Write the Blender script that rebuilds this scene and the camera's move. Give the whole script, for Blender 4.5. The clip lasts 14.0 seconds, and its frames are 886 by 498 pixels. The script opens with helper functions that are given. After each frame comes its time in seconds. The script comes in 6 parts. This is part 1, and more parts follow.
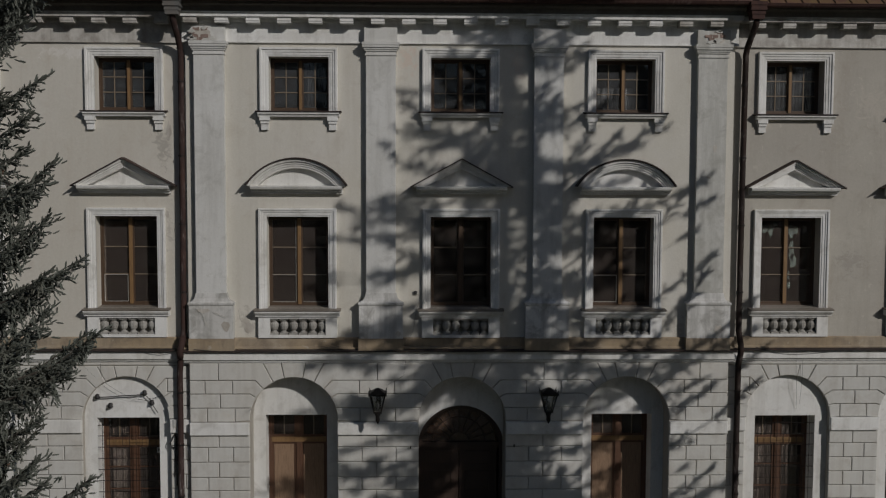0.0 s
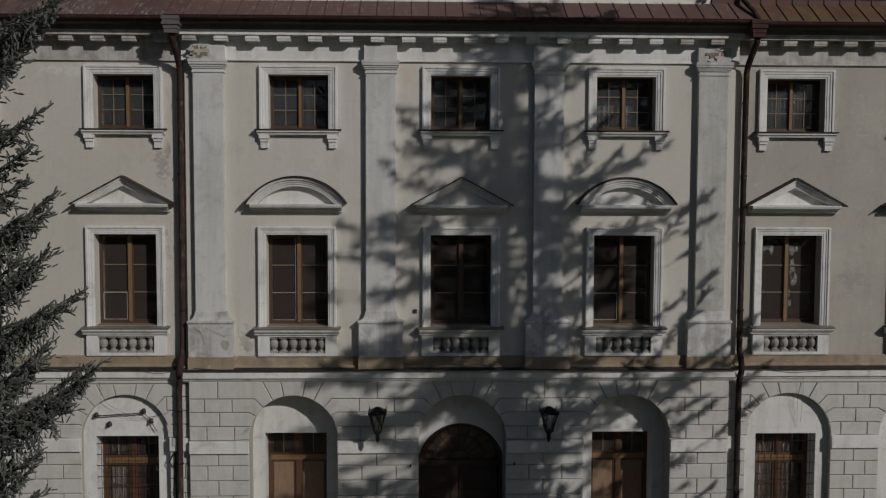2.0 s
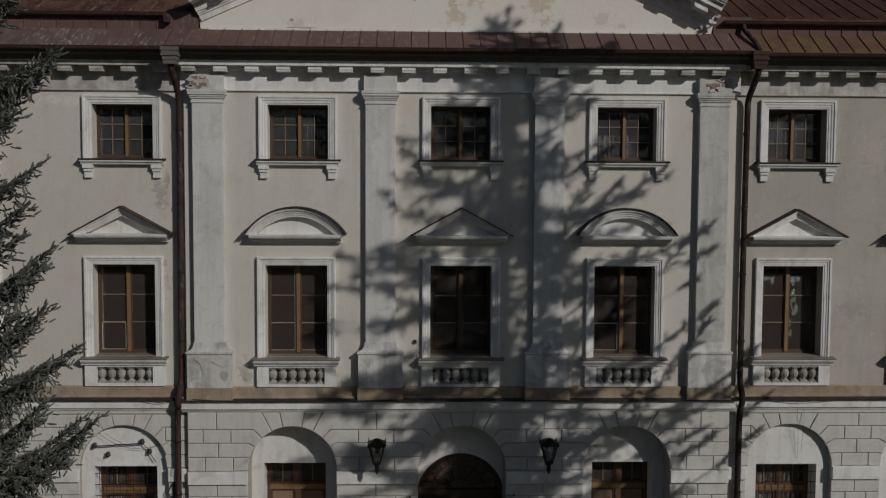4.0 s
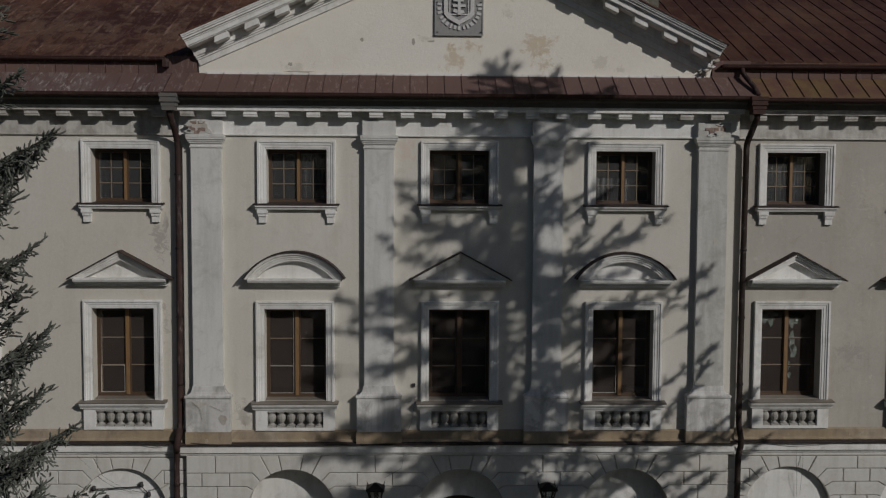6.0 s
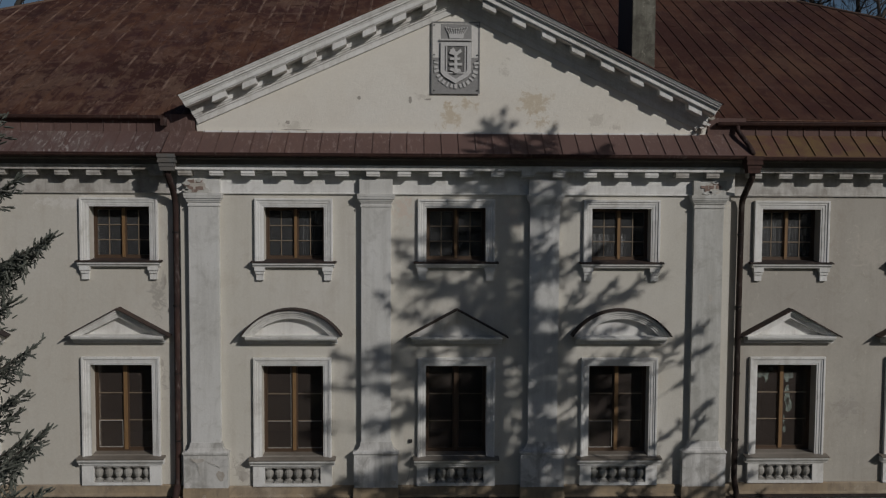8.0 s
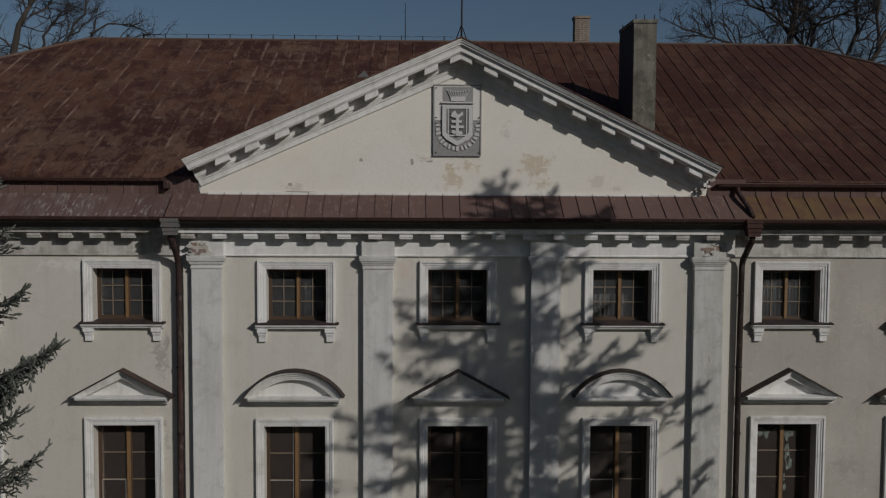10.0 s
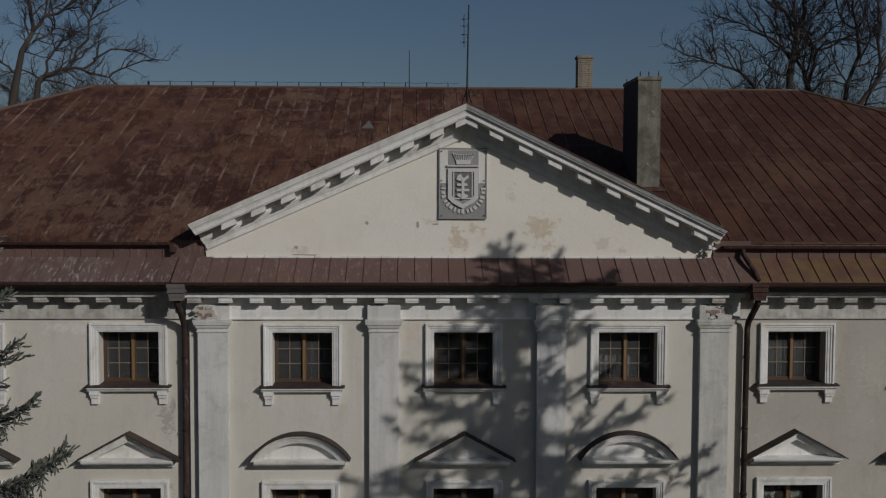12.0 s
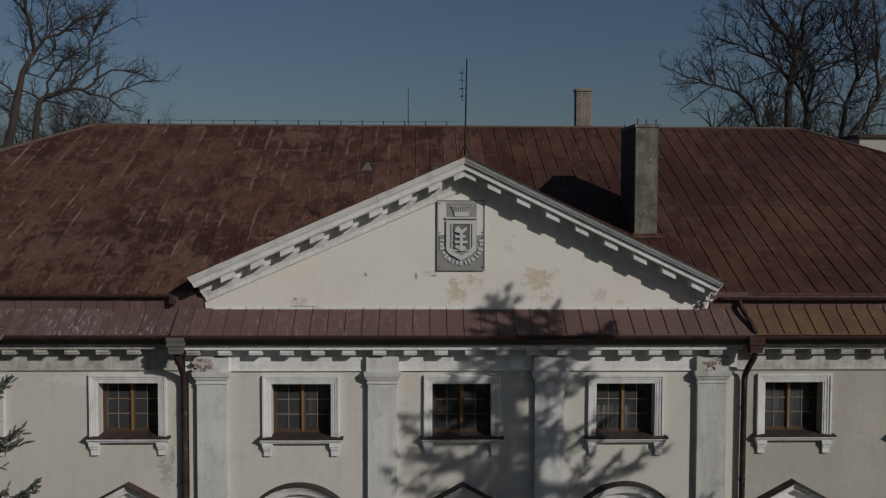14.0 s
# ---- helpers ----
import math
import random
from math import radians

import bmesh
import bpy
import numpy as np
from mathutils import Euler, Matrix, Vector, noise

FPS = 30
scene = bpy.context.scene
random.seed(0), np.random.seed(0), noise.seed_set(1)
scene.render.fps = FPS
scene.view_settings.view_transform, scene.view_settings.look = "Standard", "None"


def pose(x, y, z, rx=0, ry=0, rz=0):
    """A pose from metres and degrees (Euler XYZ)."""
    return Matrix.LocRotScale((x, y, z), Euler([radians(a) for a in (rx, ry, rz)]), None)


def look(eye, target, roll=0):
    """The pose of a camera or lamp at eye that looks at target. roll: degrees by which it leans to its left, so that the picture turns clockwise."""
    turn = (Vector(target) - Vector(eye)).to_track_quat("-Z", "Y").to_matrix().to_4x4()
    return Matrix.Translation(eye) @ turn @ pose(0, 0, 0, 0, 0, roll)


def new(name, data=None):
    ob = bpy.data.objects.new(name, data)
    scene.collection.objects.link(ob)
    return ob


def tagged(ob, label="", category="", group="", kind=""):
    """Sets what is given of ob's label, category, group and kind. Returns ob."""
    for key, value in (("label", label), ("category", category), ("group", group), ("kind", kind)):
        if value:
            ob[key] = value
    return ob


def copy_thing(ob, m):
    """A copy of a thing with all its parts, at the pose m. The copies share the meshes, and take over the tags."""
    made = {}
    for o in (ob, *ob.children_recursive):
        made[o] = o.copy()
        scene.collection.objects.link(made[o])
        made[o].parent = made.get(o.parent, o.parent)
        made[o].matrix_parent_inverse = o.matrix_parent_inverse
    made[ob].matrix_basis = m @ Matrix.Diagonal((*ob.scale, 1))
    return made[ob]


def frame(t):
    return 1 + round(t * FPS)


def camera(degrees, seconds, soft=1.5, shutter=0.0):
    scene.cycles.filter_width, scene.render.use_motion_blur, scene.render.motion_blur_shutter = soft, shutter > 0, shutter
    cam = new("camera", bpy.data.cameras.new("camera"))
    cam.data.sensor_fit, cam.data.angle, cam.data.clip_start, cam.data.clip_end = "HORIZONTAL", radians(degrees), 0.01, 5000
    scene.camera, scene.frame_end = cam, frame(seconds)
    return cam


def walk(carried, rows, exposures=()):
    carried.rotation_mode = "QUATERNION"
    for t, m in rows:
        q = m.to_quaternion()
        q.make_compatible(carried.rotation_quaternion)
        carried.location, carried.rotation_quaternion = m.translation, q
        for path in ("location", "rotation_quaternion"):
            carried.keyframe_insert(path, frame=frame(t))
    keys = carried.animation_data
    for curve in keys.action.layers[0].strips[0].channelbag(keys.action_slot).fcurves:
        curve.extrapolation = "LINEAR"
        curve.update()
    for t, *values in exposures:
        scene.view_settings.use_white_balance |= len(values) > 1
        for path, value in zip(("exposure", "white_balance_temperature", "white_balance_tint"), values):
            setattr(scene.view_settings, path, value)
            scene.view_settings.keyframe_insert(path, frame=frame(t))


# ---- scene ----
cam = camera(50.0, 14.0, 1.25)
PATH = [
    (0, (-0.946, -19.665, 7.467), (-0.889, -17.67, 7.338), 0.2),
    (0.5, (-0.947, -19.653, 7.513), (-0.891, -17.658, 7.385), 0.2),
    (1, (-0.947, -19.641, 7.607), (-0.89, -17.646, 7.478), 0.2),
    (1.5, (-0.952, -19.619, 7.71), (-0.896, -17.624, 7.582), 0.2),
    (2, (-0.965, -19.588, 7.848), (-0.906, -17.593, 7.718), 0.2),
    (2.5, (-0.954, -19.568, 8.01), (-0.896, -17.573, 7.879), 0.3),
    (3, (-0.962, -19.536, 8.147), (-0.902, -17.541, 8.018), 0.3),
    (5.5, (-0.94, -19.432, 9.131), (-0.883, -17.437, 8.998), 0.3),
    (6, (-0.917, -19.424, 9.39), (-0.86, -17.429, 9.258), 0.3),
    (6.5, (-0.917, -19.421, 9.693), (-0.858, -17.427, 9.562), 0.3),
    (7, (-0.917, -19.408, 9.97), (-0.856, -17.413, 9.839), 0.3),
    (7.5, (-0.894, -19.431, 10.257), (-0.834, -17.436, 10.127), 0.3),
    (8, (-0.865, -19.442, 10.554), (-0.807, -17.447, 10.423), 0.3),
    (10.5, (-0.941, -19.463, 12.052), (-0.883, -17.468, 11.929), 0.3),
    (11, (-0.973, -19.447, 12.316), (-0.914, -17.451, 12.199), 0.3),
    (11.5, (-0.975, -19.422, 12.634), (-0.918, -17.426, 12.52), 0.2),
    (12, (-1.009, -19.423, 12.917), (-0.953, -17.427, 12.806), 0.2),
    (12.5, (-1.019, -19.424, 13.204), (-0.963, -17.428, 13.097), 0.2),
    (13, (-1.026, -19.431, 13.455), (-0.97, -17.435, 13.352), 0.2),
    (13.5, (-1.005, -19.453, 13.697), (-0.949, -17.456, 13.598), 0.2),
    (14, (-0.978, -19.467, 13.849), (-0.922, -17.47, 13.752), 0.2),
]
EXPOSURE = -1.46
walk(cam, [(t, look(eye, target, roll)) for t, eye, target, roll in PATH], [(0, EXPOSURE + 0.03, 6380, 12), (8, EXPOSURE, 6380, 12), (10.5, EXPOSURE + 0.06, 6380, 12), (14, EXPOSURE + 0.13, 6380, 12)])

# ---- light ----
SUN = Vector((0.9, -1.0, 0.7)).normalized()
world = bpy.data.worlds.new("sky")
scene.world = world
world.use_nodes = True
wn = world.node_tree.nodes
sky = wn.new("ShaderNodeTexSky")
sky.sky_type = "NISHITA"
sky.sun_disc = False
sky.sun_elevation = math.asin(SUN.z)
sky.sun_rotation = math.atan2(SUN.x, SUN.y)
sky.altitude, sky.air_density, sky.dust_density, sky.ozone_density = 150, 1.0, 1.3, 3.4
world.node_tree.links.new(sky.outputs[0], wn["Background"].inputs[0])
wn["Background"].inputs[1].default_value = 0.069
sun_data = bpy.data.lights.new("sun", "SUN")
sun_data.energy, sun_data.angle, sun_data.color = 5.0, radians(0.53), (1.0, 0.965, 0.905)
sun = new("sun", sun_data)
sun.matrix_world = look((30, -33, 40), Vector((30, -33, 40)) - SUN)


# ---- materials ----
def material(name, base, rough=0.85, metal=0.0):
    m = bpy.data.materials.new(name)
    m.use_nodes = True
    b = m.node_tree.nodes["Principled BSDF"]
    b.inputs["Base Color"].default_value = (*base, 1)
    b.inputs["Roughness"].default_value = rough
    b.inputs["Metallic"].default_value = metal
    return m, m.node_tree.nodes, m.node_tree.links, b


class Paint:
    """A surface whose colour is built up in layers over world position."""

    def __init__(self, name, base, rough=0.85, metal=0.0):
        self.m, self.n, self.l, self.b = material(name, base, rough, metal)
        self.pos = self.n.new("ShaderNodeNewGeometry").outputs["Position"]
        rgb = self.n.new("ShaderNodeRGB")
        rgb.outputs[0].default_value = (*base, 1)
        self.col = rgb.outputs[0]
        self.info = None

    def noise(self, scale, detail=4.0, rough=0.6, stretch=(1, 1, 1), shift=0.0, distort=0.0):
        mp = self.n.new("ShaderNodeMapping")
        mp.inputs["Scale"].default_value = stretch
        mp.inputs["Location"].default_value = (shift, shift * 0.7, shift * 1.3)
        self.l.new(self.pos, mp.inputs["Vector"])
        t = self.n.new("ShaderNodeTexNoise")
        t.inputs["Scale"].default_value, t.inputs["Detail"].default_value, t.inputs["Roughness"].default_value = scale, detail, rough
        t.inputs["Distortion"].default_value = distort
        self.l.new(mp.outputs[0], t.inputs["Vector"])
        return t.outputs["Fac"]

    def ramp(self, fac, lo, hi):
        r = self.n.new("ShaderNodeMapRange")
        r.inputs["From Min"].default_value, r.inputs["From Max"].default_value = lo, hi
        self.l.new(fac, r.inputs["Value"])
        return r.outputs[0]

    def math(self, op, a, b):
        k = self.n.new("ShaderNodeMath")
        k.operation = op
        for i, v in enumerate((a, b)):
            if isinstance(v, (int, float)):
                k.inputs[i].default_value = v
            else:
                self.l.new(v, k.inputs[i])
        return k.outputs[0]

    def spot(self, crumb, x, z, rx, rz, lo=0.16, hi=0.34):
        """A ragged patch about one place of a wall."""
        mp = self.n.new("ShaderNodeMapping")
        mp.inputs["Location"].default_value = (-x / rx, 0, -z / rz)
        mp.inputs["Scale"].default_value = (1 / rx, 0, 1 / rz)
        self.l.new(self.pos, mp.inputs["Vector"])
        ln = self.n.new("ShaderNodeVectorMath")
        ln.operation = "LENGTH"
        self.l.new(mp.outputs[0], ln.inputs[0])
        near = self.math("MULTIPLY", self.math("SUBTRACT", 1.0, ln.outputs["Value"]), 0.45)
        return self.ramp(self.math("ADD", near, self.math("MULTIPLY", self.math("SUBTRACT", crumb, 0.5), 2.2)), lo, hi)

    def mix(self, fac, colour, amount=1.0, blend="MIX"):
        x = self.n.new("ShaderNodeMix")
        x.data_type, x.blend_type = "RGBA", blend
        self.l.new(self.math("MULTIPLY", fac, amount), x.inputs[0])
        self.l.new(self.col, x.inputs[6])
        x.inputs[7].default_value = (*colour, 1)
        self.col = x.outputs[2]
        return self

    def random(self):
        if self.info is None:
            self.info = self.n.new("ShaderNodeObjectInfo").outputs["Random"]
        return self.info

    def vary(self, fac, lo, hi):
        """Scales the colour's value between lo and hi."""
        h = self.n.new("ShaderNodeHueSaturation")
        r = self.n.new("ShaderNodeMapRange")
        r.inputs["To Min"].default_value, r.inputs["To Max"].default_value = lo, hi
        self.l.new(fac, r.inputs["Value"])
        self.l.new(r.outputs[0], h.inputs["Value"])
        self.l.new(self.col, h.inputs["Color"])
        self.col = h.outputs[0]
        return self

    def bump(self, height, strength=0.3, distance=0.01):
        bp = self.n.new("ShaderNodeBump")
        bp.inputs["Strength"].default_value, bp.inputs["Distance"].default_value = strength, distance
        self.l.new(height, bp.inputs["Height"])
        self.l.new(bp.outputs[0], self.b.inputs["Normal"])
        return self

    def gloss(self, fac, lo, hi):
        r = self.n.new("ShaderNodeMapRange")
        r.inputs["To Min"].default_value, r.inputs["To Max"].default_value = lo, hi
        self.l.new(fac, r.inputs["Value"])
        self.l.new(r.outputs[0], self.b.inputs["Roughness"])
        return self

    def done(self):
        self.l.new(self.col, self.b.inputs["Base Color"])
        return self.m


def plaster(name, base, dirt, patch, stain=0.5, shift=0.0, rough=0.9, more=0.0, spots=()):
    p = Paint(name, base, rough)
    big = p.noise(0.5, 5, 0.6, shift=shift)
    fine = p.noise(22, 6, 0.7, shift=shift)
    mid = p.noise(2.6, 6, 0.65, shift=shift + 3, distort=0.6)
    streak = p.noise(2.2, 5, 0.65, (2.2, 2.2, 0.22), shift + 7)
    p.mix(p.ramp(big, 0.42, 0.68), patch, 0.6)
    p.mix(p.ramp(streak, 0.50 - more, 0.70 - more), dirt, 0.45 * stain)
    p.mix(p.ramp(mid, 0.54 - more, 0.70 - more), dirt, 0.6 * stain)
    flake = p.noise(5.5, 8, 0.75, shift=shift + 11, distort=1.2)
    p.mix(p.ramp(flake, 0.61, 0.635), patch, 0.8 * stain)
    for x, z, rx, rz, colour, amount in spots:
        p.mix(p.spot(flake, x, z, rx, rz), colour, amount)
    p.vary(fine, 0.9, 1.1)
    p.bump(p.math("ADD", p.math("MULTIPLY", mid, 1.6), p.math("MULTIPLY", fine, 0.5)), 0.35, 0.012)
    return p.done()


M_WALL = plaster("cream_plaster", (0.578, 0.551, 0.482), (0.42, 0.37, 0.30), (0.63, 0.605, 0.555), 0.5, spots=((-1.12, 10.05, 0.25, 0.45, (0.60, 0.49, 0.41), 0.6), (-4.45, 4.65, 0.25, 0.35, (0.40, 0.37, 0.32), 0.7), (4.55, 4.6, 0.3, 0.3, (0.44, 0.40, 0.35), 0.6), (1.15, 10.0, 0.3, 0.5, (0.58, 0.48, 0.41), 0.4)))
M_WING = plaster("buff_plaster", (0.548, 0.518, 0.453), (0.44, 0.38, 0.31), (0.60, 0.575, 0.52), 0.5, 5.0, spots=((-6.15, 8.25, 0.24, 0.60, (0.36, 0.335, 0.295), 0.75), (-6.05, 6.6, 0.12, 0.5, (0.38, 0.35, 0.31), 0.7), (-8.0, 10.2, 1.1, 0.16, (0.66, 0.635, 0.59), 0.7), (-6.3, 10.1, 0.3, 0.3, (0.40, 0.37, 0.32), 0.5)))
# east wing wall: buff like the west wing, on a darker base
M_WING_E = plaster("darker_buff_plaster", (0.408, 0.380, 0.333), (0.33, 0.295, 0.245), (0.52, 0.495, 0.43), 0.75, 45.0, more=0.02, spots=((8.25, 5.9, 0.45, 0.35, (0.33, 0.305, 0.27), 0.6), (8.6, 9.2, 0.6, 0.5, (0.50, 0.46, 0.40), 0.5), (6.12, 9.5, 0.15, 1.0, (0.34, 0.31, 0.27), 0.6)))
M_TRIM = plaster("white_lime_trim", (0.755, 0.75, 0.725), (0.40, 0.38, 0.34), (0.58, 0.56, 0.51), 0.75, 9.0, more=0.025)
M_PIL = plaster("stained_pilaster_plaster", (0.64, 0.635, 0.61), (0.40, 0.39, 0.36), (0.54, 0.53, 0.49), 0.9, 19.0, more=0.03)
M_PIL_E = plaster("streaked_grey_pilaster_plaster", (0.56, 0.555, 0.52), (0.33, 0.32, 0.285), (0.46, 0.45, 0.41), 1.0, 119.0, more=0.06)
# wing cornice trim: real dirt, with underside shade worked into the darker base
M_TRIM_E = plaster("dirty_shaded_lime_trim", (0.55, 0.535, 0.50), (0.24, 0.215, 0.185), (0.40, 0.37, 0.33), 1.1, 109.0, more=0.07)
M_STAIN = plaster("brown_damp_plaster", (0.52, 0.49, 0.44), (0.30, 0.265, 0.225), (0.45, 0.42, 0.37), 1.1, 129.0, more=0.06)
M_BLOCK = plaster("rusticated_stone_plaster", (0.57, 0.562, 0.528), (0.41, 0.38, 0.335), (0.55, 0.52, 0.46), 0.8, 13.0, more=0.03)
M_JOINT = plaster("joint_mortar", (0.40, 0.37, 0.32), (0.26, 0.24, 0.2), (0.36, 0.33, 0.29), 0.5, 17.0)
M_OCHRE = plaster("ochre_plinth_band", (0.33, 0.255, 0.165), (0.17, 0.135, 0.10), (0.42, 0.37, 0.30), 0.9, 21.0, more=0.06)


def tympanum_paint():
    p = Paint("pediment_plaster", (0.725, 0.685, 0.602), 0.9)
    big, mid = p.noise(0.6, 4), p.noise(5.5, 8, 0.78, shift=4.0, distort=0.15)
    crumb = p.noise(4.2, 9, 0.8, shift=6.0, distort=0.3)

    p.mix(p.ramp(big, 0.4, 0.7), (0.745, 0.722, 0.66), 0.6)
    p.mix(p.ramp(p.noise(1.3, 5, 0.6, shift=9.0), 0.52, 0.66), (0.66, 0.61, 0.53), 0.35)
    for x, z, rx, rz in ((-0.16, 12.02, 0.40, 0.45), (0.10, 12.25, 0.42, 0.22), (1.52, 12.25, 0.50, 0.36), (1.75, 11.9, 0.35, 0.25)):
        p.mix(p.spot(crumb, x, z, rx, rz), (0.50, 0.40, 0.26), 0.62)
    for x, z, rx, rz in ((-0.72, 12.40, 0.40, 0.16), (0.95, 12.9, 0.3, 0.4), (2.85, 11.95, 0.5, 0.4), (-3.3, 11.8, 0.6, 0.2), (3.3, 11.8, 0.4, 0.15)):
        p.mix(p.spot(crumb, x, z, rx, rz, 0.30, 0.40), (0.54, 0.50, 0.43), 0.6)
    fine = p.noise(22, 6, 0.7)
    p.vary(fine, 0.92, 1.08)
    p.bump(p.math("ADD", p.math("MULTIPLY", mid, 1.5), p.math("MULTIPLY", fine, 0.5)), 0.4, 0.012)
    return p.done()


M_TYMP = tympanum_paint()


def tin(name, base, rust, worn, moss=None, rough=0.5, amount=1.0, shift=0.0, rows=0.0, spots=()):
    p = Paint(name, base, rough, 0.0)
    big = p.noise(0.30, 4, 0.6, (1, 0.8, 0.8), shift)
    mid = p.noise(2.3, 8, 0.75, (1.5, 0.6, 0.6), shift + 3, 0.5)
    fine = p.noise(9, 7, 0.75, (1.6, 0.45, 0.45), shift + 5)
    p.vary(p.random(), 0.90, 1.10)
    p.b.inputs["Specular IOR Level"].default_value = 0.18
    if rows:
        sep = p.n.new("ShaderNodeSeparateXYZ")
        p.l.new(p.pos, sep.inputs[0])
        tier = p.math("ADD", p.math("MULTIPLY", sep.outputs["Y"], rows), p.math("MULTIPLY", p.math("GREATER_THAN", p.random(), 0.6), 0.5))
        comb = p.n.new("ShaderNodeCombineXYZ")
        p.l.new(p.random(), comb.inputs[0])
        p.l.new(p.math("FLOOR", tier, 0.0), comb.inputs[1])
        wn_ = p.n.new("ShaderNodeTexWhiteNoise")
        wn_.noise_dimensions = "3D"
        p.l.new(comb.outputs[0], wn_.inputs["Vector"])
        cell = wn_.outputs["Value"]
        p.vary(cell, 0.90, 1.08)
        lie = p.noise(1.6, 8, 0.72, (1.5, 0.9, 0.9), shift + 21, 0.7)
        faded = p.math("ADD", lie, p.math("ADD", p.math("MULTIPLY", cell, 0.09), p.math("MULTIPLY", big, 0.42)))
        p.mix(p.ramp(faded, 0.73, 0.85), (worn[0] * 0.58, worn[1] * 0.49, worn[2] * 0.45), 0.68 * amount)
        side = p.math("MULTIPLY", p.math("ABSOLUTE", p.math("SUBTRACT", p.math("FRACT", p.math("DIVIDE", p.math("SUBTRACT", sep.outputs["X"], 0.16), 0.385), 0.0), 0.5), 0.0), 2.0)
        end = p.math("MULTIPLY", p.math("ABSOLUTE", p.math("SUBTRACT", p.math("FRACT", tier, 0.0), 0.5), 0.0), 2.0)
        scrape = p.noise(1.3, 7, 0.7, (2.0, 0.6, 0.6), shift + 27)
        p.mix(p.math("MULTIPLY", p.ramp(p.math("ADD", side, p.math("MULTIPLY", fine, 0.5)), 0.98, 1.18), p.ramp(scrape, 0.49, 0.59)), worn, 0.72 * amount)
        p.mix(p.ramp(p.noise(0.7, 6, 0.68, (1.4, 0.7, 0.7), shift + 41, 0.5), 0.50, 0.64), (0.050, 0.021, 0.024), 0.5 * amount)
        p.mix(p.math("MULTIPLY", p.ramp(p.math("ADD", end, p.math("MULTIPLY", fine, 0.2)), 1.01, 1.07), p.ramp(p.noise(0.8, 6, 0.7, shift=shift + 29), 0.46, 0.56)), worn, 0.26 * amount)
        p.mix(p.ramp(p.noise(1.1, 6, 0.7, (2.4, 0.5, 0.5), shift + 33, 0.6), 0.52, 0.66), (0.036, 0.018, 0.016), 0.6 * amount)
    for x, z, rx, rz in spots:
        p.mix(p.spot(mid, x, z, rx, rz), (worn[0] * 0.52, worn[1] * 0.46, worn[2] * 0.42), 0.62)
    p.mix(p.math("MULTIPLY", p.ramp(mid, 0.44, 0.58), p.ramp(big, 0.38, 0.58)), rust, 0.9 * amount)
    p.mix(p.math("MULTIPLY", p.ramp(fine, 0.53, 0.63), p.ramp(p.noise(0.9, 5, 0.65, shift=shift + 9), 0.46, 0.6)), worn, (0.45 if rows else 0.75) * amount)
    if moss:
        p.mix(p.ramp(p.noise(2.1, 7, 0.72, shift=shift + 13), 0.40, 0.62), moss, 0.75)
    p.vary(p.noise(40, 4, 0.7), 0.85, 1.15)
    p.gloss(mid, 0.62, 0.92)
    p.bump(p.math("ADD", mid, p.math("MULTIPLY", fine, 0.3)), 0.2, 0.015)
    return p.done()


M_ROOF = tin("rusty_red_roof_tin", (0.056, 0.024, 0.018), (0.115, 0.054, 0.032), (0.28, 0.195, 0.150), rows=0.62, spots=((-9.2, 12.75, 3.6, 0.8), (-10.6, 14.9, 0.45, 0.9), (-6.1, 12.5, 0.8, 0.6), (-4.2, 15.75, 2.2, 0.3), (0.3, 15.5, 0.9, 0.6), (3.6, 15.2, 1.7, 1.1), (9.6, 14.6, 1.5, 0.7), (8.3, 13.2, 1.3, 0.6)))
M_ROOF_E = tin("dark_red_roof_tin", (0.054, 0.023, 0.017), (0.105, 0.046, 0.027), (0.21, 0.14, 0.100), amount=0.6, shift=31.0, rows=0.5, spots=((3.95, 15.5, 0.55, 0.7), (5.05, 13.3, 0.25, 0.6), (8.2, 13.6, 1.3, 0.7), (2.0, 15.4, 0.6, 0.5)))
M_SKIRT = tin("faded_red_skirt_tin", (0.128, 0.080, 0.070), (0.16, 0.098, 0.078), (0.34, 0.27, 0.25), amount=0.6, shift=17.0)
M_SKIRT_W = tin("chalky_red_skirt_tin", (0.118, 0.074, 0.066), (0.15, 0.11, 0.10), (0.36, 0.33, 0.31), amount=1.3, shift=23.0)
M_SKIRT_E = tin("lichen_covered_tin", (0.115, 0.060, 0.047), (0.14, 0.075, 0.05), (0.18, 0.12, 0.08), (0.165, 0.112, 0.048), amount=0.6, shift=41.0)
M_GUTTER = tin("dark_gutter_tin", (0.055, 0.030, 0.026), (0.10, 0.052, 0.038), (0.2, 0.16, 0.14), amount=0.5, shift=51.0)
M_PIPE_E = tin("black_brown_pipe_tin", (0.022, 0.016, 0.014), (0.05, 0.030, 0.022), (0.26, 0.23, 0.21), amount=0.5, shift=65.0)
M_PIPE = tin("brown_pipe_tin", (0.042, 0.026, 0.023), (0.078, 0.042, 0.033), (0.34, 0.30, 0.28), amount=0.8, shift=61.0)
M_FLASH = tin("black_tin_flashing", (0.040, 0.032, 0.030), (0.075, 0.05, 0.04), (0.12, 0.10, 0.09), shift=91.0)
M_HIPCAP = tin("pale_worn_ridge_tin", (0.105, 0.070, 0.054), (0.135, 0.080, 0.056), (0.25, 0.185, 0.145), shift=81.0)
M_ZINC = tin("grey_zinc", (0.135, 0.133, 0.127), (0.15, 0.13, 0.11), (0.33, 0.32, 0.30), amount=0.6, shift=71.0)


